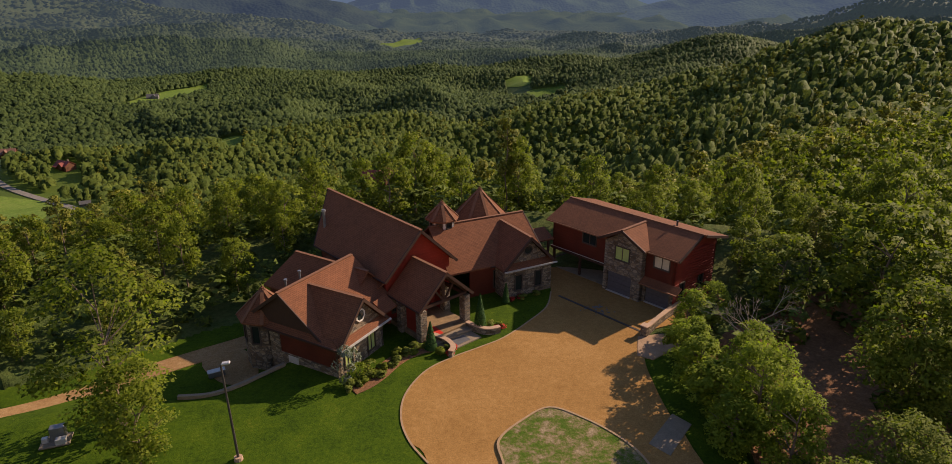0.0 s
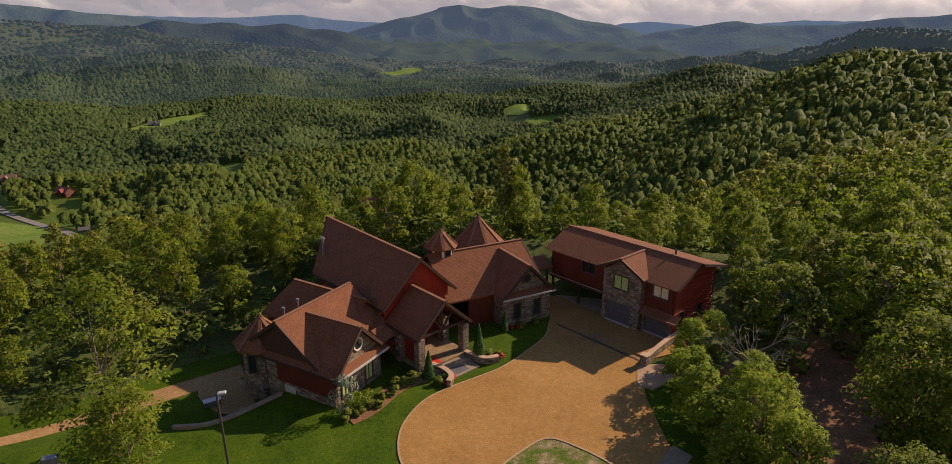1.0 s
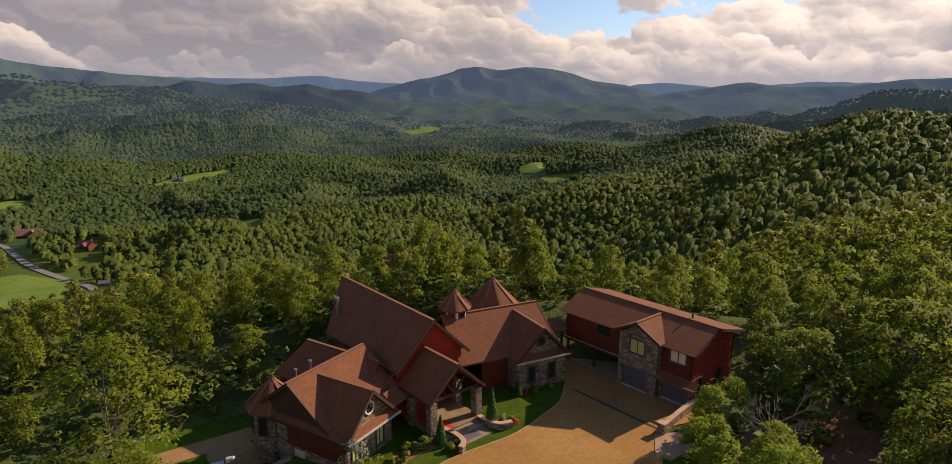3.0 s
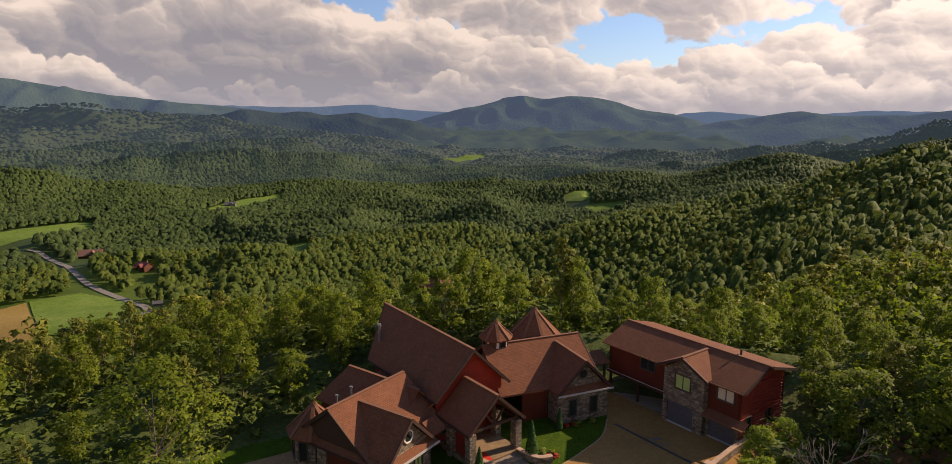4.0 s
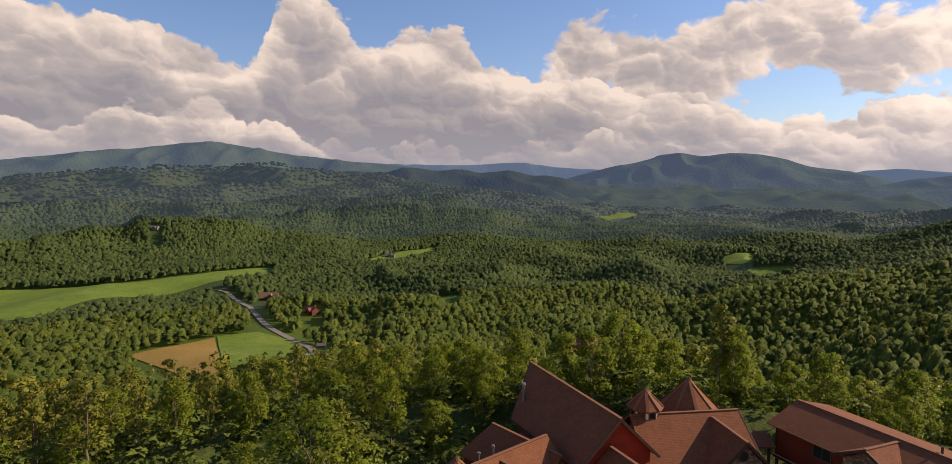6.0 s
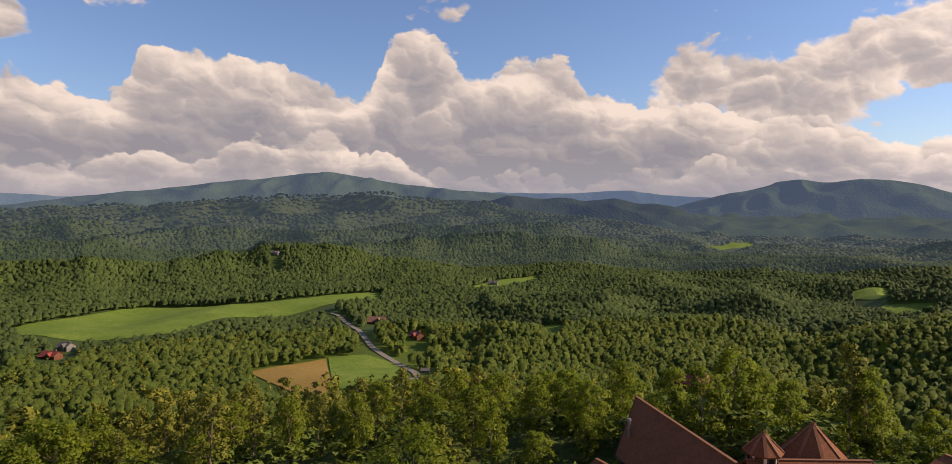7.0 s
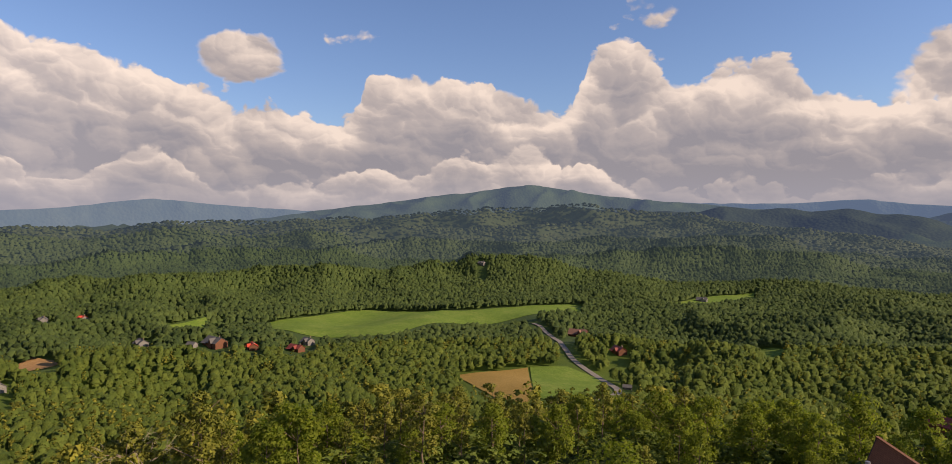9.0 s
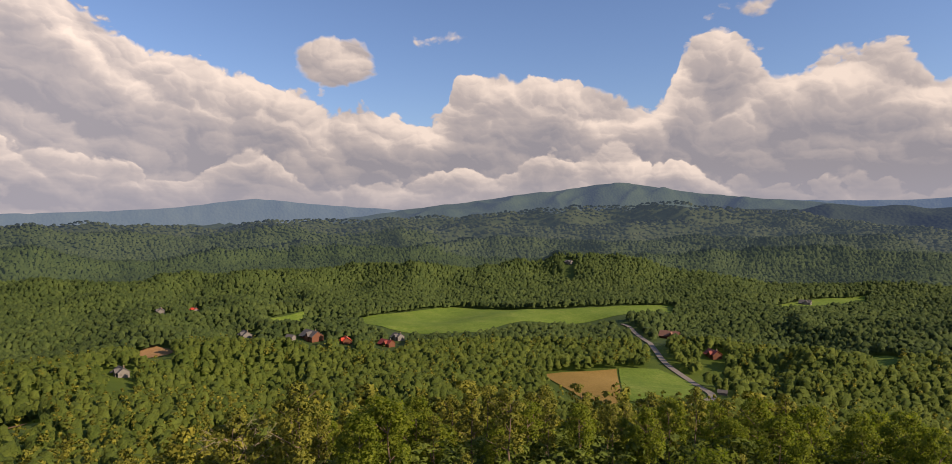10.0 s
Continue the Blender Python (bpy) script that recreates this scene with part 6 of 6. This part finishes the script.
for cx, cy in CLAY:
    CLEARINGS += [(cx * k, cy * k, 16) for k in (1.0, 0.97, 0.94, 0.91, 0.88)]
CLEARINGS += [(-91.5, 24.5, 4.5), (-86, 23, 4.5), (-81, 22, 4)]
CLEARINGS += [(20.9, 42.0, 3.2), (25, 40, 5.0), (29.5, 44.0, 3.2), (25, 35, 3.8), (31, 48, 2), (23, 46, 3.5)]
CLEARINGS += [(*spot(38.3, 11.6), 12), (*spot(32.4, 14.9), 10)]

# patterns for the near trees
BROAD, PINES = [], []
for k in range(5):
    r = np.random.default_rng(100 + k)
    BROAD.append(tree_kind("tree", spray_crown(r, 3000, 0.021, 70), M_LEAF, M_BARK, 13.5, 0.22, "leafy green broadleaf tree in the wood round the house", r, group="trees round the house"))
FINE = []
for k in range(3):
    r = np.random.default_rng(120 + k)
    FINE.append(tree_kind("tree", spray_crown(r, 7500, 0.0138, 95), M_LEAF, M_BARK, 13.0, 0.2, "leafy green broadleaf tree in the wood beside the drive", r, group="trees round the house"))
for k in range(2):
    r = np.random.default_rng(140 + k)
    PINES.append(tree_kind("pine_tree", pine_crown(r, 1900, 0.016), M_PINE, M_BARK, 16.0, 0.2, "olive green pine with a bare lower trunk", r, top=0.97, limbs=4, group="trees round the house"))

near_x, near_y = scatter(30, 104, 5.6, -47, 97, 21)
order = np.argsort(np.hypot(near_x, near_y - 25))
near_x, near_y = near_x[order], near_y[order]
used = {}
for i in range(min(300, len(near_x))):
    x, y = float(near_x[i]), float(near_y[i])
    pine = rng.uniform() < (0.5 if math.degrees(math.atan2(-x, y)) > 25 else 0.10)
    src = PINES[rng.integers(len(PINES))] if pine else BROAD[rng.integers(len(BROAD))]
    if math.hypot(x, y, 20) < 56 and not pine:
        src = FINE[rng.integers(len(FINE))]
    s = rng.uniform(0.62, 0.98)
    if x > 14 and math.hypot(x, y) < 52:
        s *= 0.6 if x < 24 else 0.88
    thin = 0.84 if math.hypot(x, y) > 66 else 1.0
    if x > 14 and math.hypot(x, y) < 60:      # the crowns close up beside the drive
        thin = 1.15
    s *= 0.86 if math.hypot(x, y) > 66 else 1.0
    along, across = (x - 16) * 0.85 + (y - 60.5) * 0.53, (y - 60.5) * 0.85 - (x - 16) * 0.53
    if 0 < along < 24 and abs(across) < 13:      # trees shrunk on the sun side so sunlight reaches the garage
        s *= 0.55
    verge = float(near_line(np.array([x]), np.array([y]), LAWN[1:9])[0]) if -60 < x < -13 and y > 30 else 99
    if verge < 16:      # low growth along the garden's edge
        s *= 0.3 if verge < 3.5 else 0.48 if verge < 7 else 0.75
    if x < -38 and verge > 16:      # the trees on the shoulder of the hill
        s, thin = s * 0.86, 0.95
    m = pose(x, y, ground_at(x, y) - 0.2, 0, 0, rng.uniform(0, 360))
    if src.name not in used:
        used[src.name] = True
        src.matrix_basis = m @ Matrix.Diagonal((s * thin, s * thin, s * rng.uniform(0.9, 1.1), 1))
    else:
        src_scale = src.scale.copy()
        t = copy_thing(src, m)
        t.scale = (s * thin, s * thin, s * rng.uniform(0.9, 1.12))


def woods(name, label, xs, ys, patterns, mat, lo, hi, seed, wide=1.0, lie=1.7):
    """Many trees joined into one mesh."""
    r = np.random.default_rng(seed)
    zs = height(xs, ys) - 0.3
    lean = lie * smooth(np.hypot(xs, ys), 150, 420)      # crowns on a slope face the way it falls
    tip_x, tip_y = (height(xs - 14, ys) - zs - 0.3) / 14 * lean, (height(xs, ys - 14) - zs - 0.3) / 14 * lean
    pick = r.integers(0, len(patterns), len(xs))
    vs, fs, ns, base = [], [], [], 0
    for k, (v, f, nrm) in enumerate(patterns):
        sel = np.where(pick == k)[0]
        n = len(sel)
        if not n:
            continue
        a = r.uniform(0, 2 * np.pi, n)
        s = r.uniform(lo, hi, n)
        c, sn = np.cos(a), np.sin(a)
        w = s * wide * r.uniform(0.85, 1.2, n)
        px = (v[None, :, 0] * c[:, None] - v[None, :, 1] * sn[:, None]) * w[:, None] + xs[sel, None]
        py = (v[None, :, 0] * sn[:, None] + v[None, :, 1] * c[:, None]) * w[:, None] + ys[sel, None]
        pz = v[None, :, 2] * s[:, None] + zs[sel, None]
        vs.append(np.stack([px, py, pz], -1).reshape(-1, 3))
        fs.append((f[None] + (np.arange(n) * len(v))[:, None, None]).reshape(-1, 3) + base)
        nx = nrm[None, :, 0] * c[:, None] - nrm[None, :, 1] * sn[:, None]
        ny = nrm[None, :, 0] * sn[:, None] + nrm[None, :, 1] * c[:, None]
        nx, ny = nx + tip_x[sel, None], ny + tip_y[sel, None]
        ns.append(np.stack([nx, ny, np.broadcast_to(nrm[None, :, 2], nx.shape)], -1).reshape(-1, 3))
        base += n * len(v)
    return tagged(new(name, raw_mesh(name, np.concatenate(vs), np.concatenate(fs), mat, True, np.concatenate(ns))), label, "woods", kind="stuff")


def crowns(n, seed, *shape, **more):
    return [lobed_crown(np.random.default_rng(seed + k), *shape, **more) for k in range(n)]


def pine_set(n, count, size, seed):
    return [pine_crown(np.random.default_rng(seed + k), count, size) for k in range(n)]


ux, uy = scatter(30, 120, 3.1, -47, 97, 27)
woods("undergrowth", "low leafy undergrowth at the edge of the woods", ux, uy, [broad_crown(np.random.default_rng(450 + k), 90, 0.065, lobes=6, low=0.1) for k in range(4)], M_WOODS_NEAR, 2.0, 4.6, 38, 1.7)
rest_x, rest_y = near_x[300:], near_y[300:]
x2, y2 = scatter(104, 190, 5.1, -47, 97, 22)
x2, y2 = np.concatenate([rest_x, x2]), np.concatenate([rest_y, y2])
is_pine = np.random.default_rng(5).uniform(size=len(x2)) < 0.1 + 0.35 * smooth(np.degrees(np.arctan2(-x2, y2)), 15, 35)
woods("woods_slope", "mixed green woodland on the slope below the house", x2[~is_pine], y2[~is_pine], [spray_crown(np.random.default_rng(300 + k), 340, 0.04, 34, width=0.28, lift=1.5) for k in range(7)], M_LEAF, 8, 13.5, 31, 0.95)
woods("pines_slope", "olive green pines on the slope below the house", x2[is_pine], y2[is_pine], pine_set(4, 420, 0.03, 320), M_PINE, 12, 17.5, 32)
x3, y3 = scatter(190, 640, 5.6, -44, 96, 23)
is_pine = np.random.default_rng(6).uniform(size=len(x3)) < 0.06 + 0.22 * smooth(np.degrees(np.arctan2(-x3, y3)), 15, 35) * (1 - smooth(np.hypot(x3, y3), 300, 420))
broad_x, broad_y = x3[~is_pine], y3[~is_pine]
close = np.hypot(broad_x, broad_y) < 400
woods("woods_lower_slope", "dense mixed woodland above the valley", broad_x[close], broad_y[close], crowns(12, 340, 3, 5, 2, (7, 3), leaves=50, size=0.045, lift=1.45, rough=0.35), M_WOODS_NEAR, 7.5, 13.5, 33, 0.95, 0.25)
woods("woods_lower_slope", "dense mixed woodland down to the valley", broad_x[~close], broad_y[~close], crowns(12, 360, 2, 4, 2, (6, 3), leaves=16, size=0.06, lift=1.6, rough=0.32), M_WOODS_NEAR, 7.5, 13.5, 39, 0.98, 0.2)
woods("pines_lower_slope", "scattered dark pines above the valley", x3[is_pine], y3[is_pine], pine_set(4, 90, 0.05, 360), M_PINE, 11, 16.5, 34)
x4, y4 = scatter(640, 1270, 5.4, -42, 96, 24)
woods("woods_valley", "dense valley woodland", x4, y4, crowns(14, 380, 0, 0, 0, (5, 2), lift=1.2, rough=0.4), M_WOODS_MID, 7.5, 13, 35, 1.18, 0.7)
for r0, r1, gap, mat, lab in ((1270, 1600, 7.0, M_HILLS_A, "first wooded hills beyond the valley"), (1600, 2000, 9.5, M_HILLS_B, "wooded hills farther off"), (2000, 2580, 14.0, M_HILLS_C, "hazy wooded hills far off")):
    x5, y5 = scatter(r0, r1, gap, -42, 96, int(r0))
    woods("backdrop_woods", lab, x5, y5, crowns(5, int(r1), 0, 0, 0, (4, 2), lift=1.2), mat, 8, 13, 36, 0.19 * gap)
xb, yb = scatter(60, 420, 20, 104, 310, 26)
woods("woods_behind", "woodland on the hill behind", xb, yb, crowns(3, 420, 4, 5, 2, (6, 2)), M_WOODS_NEAR, 11, 17, 37, 1.2)

# valley houses


def far_house(bearing, down, heading, length, depth, tall, roof, walls, label):
    x, y = spot(bearing, down)
    z = ground_at(x, y)
    h = thing("house", label, "house", group="houses in the valley")
    f = Frame2(x, y, heading)
    rm = {"red": M_ROOF_RED, "orange": M_ROOF_ORANGE, "grey": M_ROOF_GREY, "brown": M_ROOF_BROWN}[roof]
    wm = {"log": M_LOG, "pale": M_PALE}[walls]
    hl, hd = length / 2, depth / 2
    top = z + tall + depth * 0.36
    corners = [(-hl, -hd), (hl, -hd), (hl, hd), (-hl, hd)]
    for i in range(4):
        p, q = f(*corners[i], 0)[:2], f(*corners[(i + 1) % 4], 0)[:2]
        w = wall(p, q, z - 2, z + tall, wm, h, thick=0.3, gable=(hd, top - 0.3) if i % 2 else None)
        n = 3 if i % 2 == 0 else 2
        span = length if i % 2 == 0 else depth
        for k in range(n):
            s = span * (k + 0.5) / n
            window(p, q, s - 0.6, s + 0.6, z + 1.0, z + 2.3, h, M_FRAME, M_GLASS, cols=1)
    for s in (-1, 1):
        roof_plane([f(-hl - 0.5, 0, top), f(hl + 0.5, 0, top), f(hl + 0.5, s * (hd + 0.6), z + tall - 0.3), f(-hl - 0.5, s * (hd + 0.6), z + tall - 0.3)], h, 0.25, rm)
    if length > 10:      # front cross gable and porch
        for s in (-1, 1):
            roof_plane([f(0.15 * length, -hd - 1.6, top - 0.5), f(0.15 * length + s * 2.6, -hd - 1.6, z + tall - 0.2), f(0.15 * length + s * 2.6, 0, z + tall - 0.2), f(0.15 * length, 0, top - 0.5)], h, 0.2, rm)
        bm = bmesh.new()
        prism(bm, [f(0.15 * length - 2.2, -hd - 1.2, z), f(0.15 * length + 2.2, -hd - 1.2, z), f(0.15 * length + 2.2, -hd - 1.2, z + tall), f(0.15 * length, -hd - 1.2, top - 0.8), f(0.15 * length - 2.2, -hd - 1.2, z + tall)], f(0, 0.3, 0) - f(0, 0, 0))
        part("gable_wall", bm, wm, h)
        roof_plane([f(-hl, -hd - 0.2, z + tall - 0.2), f(-0.1 * length, -hd - 0.2, z + tall - 0.2), f(-0.1 * length, -hd - 2.4, z + tall - 1.0), f(-hl, -hd - 2.4, z + tall - 1.0)], h, 0.15, rm)
        bm = bmesh.new()
        c = f(0.3 * length, 0.6, 0)
        box(bm, pose(c.x, c.y, top + 0.3, 0, 0, heading), 0.9, 0.9, 2.2, 0.05)
        part("chimney", bm, M_STONE, h)
    return h


for h in FAR_HOUSES:
    far_house(*h)

# the brown-roofed house on the slope behind the lodge
sh = thing("house", "brown-roofed log house deep in the woods", "house")
z = ground_at(*SLOPE_HOUSE) + 1.5
for fx, fy, hd, ln, dp, tall in ((-72.1, 419.0, -25, 13, 10, 4.6), (-63.1, 420.9, 65, 12, 9, 5.4)):
    f = Frame2(fx, fy, hd)
    top = z + tall + dp * 0.42
    cs = [(-ln / 2, -dp / 2), (ln / 2, -dp / 2), (ln / 2, dp / 2), (-ln / 2, dp / 2)]
    for i in range(4):
        p, q = f(*cs[i], 0)[:2], f(*cs[(i + 1) % 4], 0)[:2]
        wall(p, q, z - 5, z + tall, M_LOG, sh, thick=0.3, gable=(dp / 2, top - 0.3) if i % 2 else None)
        window(p, q, 1.5, 3.0, z + tall - 2.4, z + tall - 1.0, sh)
    for s in (-1, 1):
        roof_plane([f(-ln / 2 - 0.5, 0, top), f(ln / 2 + 0.5, 0, top), f(ln / 2 + 0.5, s * (dp / 2 + 0.6), z + tall - 0.3), f(-ln / 2 - 0.5, s * (dp / 2 + 0.6), z + tall - 0.3)], sh, 0.25, M_ROOF_RED)

for (x, y), rr_, lab in zip(CLAY, (17, 11), ("bare orange clay cut in the woods", "bare clay clearing on the slope")):
    r = np.random.default_rng(int(abs(x)))
    sheet("clay_clearing", rounded([(x + rr_ * r.uniform(0.7, 1.2) * math.cos(k * 0.7854) * 1.4, y + rr_ * r.uniform(0.7, 1.2) * math.sin(k * 0.7854) * 0.8) for k in range(8)], 4), 0, 0, M_DIRT, lab, "ground", draped=0.6)

# ---------------------------------------------------------------- planting by the house


def bush(name, x, y, tall, wide, mat, label, seed, count=260, size=0.09, category="shrub", group="", cone=False):
    """A shrub: short stems and a crown of small leaves."""
    r = np.random.default_rng(seed)
    t = thing(name, label, category, group, at=(x, y, 0.05))
    bm = bmesh.new()
    for k in range(3):
        a = r.uniform(0, 6.28)
        tube(bm, (0, 0, 0), (math.cos(a) * wide * 0.2, math.sin(a) * wide * 0.2, tall * 0.55), 0.03, 0.012, 5)
    s = part("stem", bm, M_BARK, t)
    s.matrix_parent_inverse = Matrix()
    if cone:
        a = r.uniform(0, 2 * np.pi, count)
        h = r.uniform(0, 1, count) ** 1.3
        reach = (1 - h) ** 0.8 * np.minimum(h * 8 + 0.55, 1) * 0.5 * r.uniform(0.8, 1.08, count)
        p = np.stack([reach * np.cos(a) * wide, reach * np.sin(a) * wide, (0.03 + 0.97 * h) * tall], 1)
        d = np.stack([np.cos(a), np.sin(a), 0.4 * np.ones(count)], 1) + r.normal(scale=0.4, size=(count, 3))
        d /= np.linalg.norm(d, axis=1, keepdims=True)
        shade = np.stack([np.cos(a), np.sin(a), 0.3 + h], 1) + r.normal(scale=0.25, size=(count, 3))
        shade /= np.linalg.norm(shade, axis=1, keepdims=True)
        v, f, nrm = leaf_tris(p, d, size, r, shade)
    else:
        v, f, nrm = broad_crown(r, count, size / tall, lobes=8, low=0.12, gaps=0.1)
        v = v * np.array([wide / 0.62, wide / 0.62, tall * 1.03])
    c = new("foliage", raw_mesh("foliage", v, f, mat, True, nrm))
    c.parent = t
    return t


for k, (x, y, h, w) in enumerate(((-3.85, 46.5, 2.7, 1.1), (0.35, 49.9, 3.6, 1.25), (2.9, 55.3, 2.1, 0.8))):
    bush("cypress", x, y, h, w, M_CYPRESS, "clipped pointed dark green cypress beside the entry", 500 + k, 2600, 0.075, "cypress", "cypresses at the entry", cone=True)
bush("silver_shrub", -9.9, 41.3, 3.6, 2.0, M_SILVER, "tall silvery blue-green shrub at the house corner", 510, 1100, 0.085)
BED = rounded([(-9.5, 40.7), (-8.5, 41.6), (-7.6, 43.0), (-6.9, 44.4), (-6.0, 45.6), (-4.9, 46.5), (-3.9, 46.9)], 6, False)
tagged(part("planting_bed", strip(BED, 1.5, 0.115, 0.1), M_LITTER), "curved bed of brown mulch along the house", "bed", kind="structure")
shrubs = [(-3.0, 45.8, 0.7, 1.0), (-2.4, 46.4, 0.55, 0.8), (1.2, 50.2, 0.7, 1.0), (2.0, 50.4, 0.55, 0.8), (4.6, 56.0, 0.6, 0.9), (6.0, 57.0, 0.5, 0.8), (-9.3, 42.2, 1.5, 1.5), (-8.5, 43.0, 1.2, 1.3)]
r = np.random.default_rng(519)
for x, y in BED[1::2] + BED[2::3]:
    shrubs.append((x + r.uniform(-0.5, 0.4), y + r.uniform(-0.4, 0.5), r.uniform(0.3, 0.8), r.uniform(0.5, 1.05)))
for k, (x, y, h, w) in enumerate(shrubs):
    bush("shrub", x, y, h, w, M_SHRUB if k % 3 else M_LEAF, "low rounded yellow-green shrub in the planting bed", 520 + k, 380, 0.06, group="shrubs along the planting bed")
for k, (x, y) in enumerate(((-2.3, 45.7), (-1.9, 46.6), (1.8, 49.9), (3.5, 55.6), (4.3, 56.2), (-1.0, 50.9), (2.3, 50.2))):
    bush("flowers", x, y, 0.45, 0.8, M_FLOWER, "clump of red flowers in the bed", 560 + k, 120, 0.05, "flowers", "red flower clumps")

# trees that stand alone by the lawn and the drive


def lone_tree(name, x, y, tall, count, size, gaps, mat, bark, label, seed, girth=0.2, top=0.8, limbs=9, sprays=90, z=None):
    r = np.random.default_rng(seed)
    t = tree_kind(name, spray_crown(r, count, size, sprays, 0.12, gaps=gaps), mat, bark, tall, girth, label, r, top, limbs)
    t.location = (x, y, ground_at(x, y) if z is None else z)
    return t


lone_tree("lawn_tree", -24.3, 36.2, 13.5, 6500, 0.0125, 0.2, M_LEAF, M_BARK, "thin-crowned tree with a grey-brown leaning trunk beside the lawn", 601, 0.15, 0.85, 9, 75)
lone_tree("lawn_tree", -21.4, 32.6, 7.6, 7000, 0.0155, 0.12, M_LEAF, M_BARK, "low bushy tree in front of the lawn", 602, 0.12, 0.6)
lone_tree("drive_tree", 18.4, 34.6, 7.8, 8500, 0.0145, 0.0, M_LEAF_BRIGHT, M_BARK, "bright green leafy tree at the edge of the drive", 603, 0.16)
lone_tree("drive_tree", 19.3, 38.8, 6.8, 6500, 0.0155, 0.0, M_LEAF_BRIGHT, M_BARK, "bright green leafy tree at the edge of the drive", 604, 0.16)
lone_tree("drive_tree", 19.0, 30.8, 7.0, 6500, 0.0155, 0.0, M_LEAF_BRIGHT, M_BARK, "small leafy tree at the edge of the drive", 605, 0.14)
for k, (x, y, tall) in enumerate(((16.4, 33.2, 4.6), (16.9, 36.6, 5.0), (16.6, 40.2, 4.8), (17.2, 43.8, 4.4))):
    low = lone_tree("drive_tree", x, y, tall, 5200, 0.021, 0.0, M_LEAF_BRIGHT, M_BARK, "low bushy bright green tree beside the drive", 620 + k, 0.1)
    low.scale = (1.35, 1.35, 1.0)
lone_tree("drive_tree", 21.3, 50.2, 4.6, 4000, 0.019, 0.0, M_LEAF_BRIGHT, M_BARK, "small leafy tree beside the garage end", 607, 0.1)
lone_tree("drive_tree", 18.2, 47.6, 5.2, 5000, 0.018, 0.0, M_LEAF_BRIGHT, M_BARK, "small leafy tree beside the garage end", 606, 0.12)


def bare_tree(x, y, tall, label, seed, z=None):
    """A dead tree: pale trunk, forked limbs and twigs."""
    r = np.random.default_rng(seed)
    z = ground_at(x, y) if z is None else z
    t = thing("dead_tree", label, "tree", at=(x, y, z))
    bm = bmesh.new()
    tube(bm, (0, 0, -0.5), (0.1, 0, tall * 0.55), 0.16, 0.1, 6)
    tr = part("trunk", bm, M_PALEBARK, t)
    tr.matrix_parent_inverse = Matrix()

    def grow(bm, p, d, length, girth, depth):
        q = p + d * length
        tube(bm, p, q, girth, girth * 0.6, 4)
        if depth:
            for _ in range(3):
                nd = (d + Vector(r.normal(scale=0.42, size=3))).normalized()
                grow(bm, q, nd, length * r.uniform(0.55, 0.85), girth * 0.6, depth - 1)

    for k in range(6):
        bm = bmesh.new()
        a = k * 1.05 + r.uniform(0, 0.6)
        d = Vector((math.cos(a) * 0.8, math.sin(a) * 0.8, r.uniform(0.35, 0.9))).normalized()
        grow(bm, Vector((0.05, 0, tall * (0.3 + 0.05 * k))), d, tall * 0.17, 0.06, 3)
        b = part("branch", bm, M_PALEBARK, t)
        b.matrix_parent_inverse = Matrix()
    return t


bare_tree(20.9, 42.0, 9.0, "dead tree with pale bare twigs among the green trees", 701)
bare_tree(-91.5, 24.5, 17, "dead pale forked tree standing in the woods", 702)
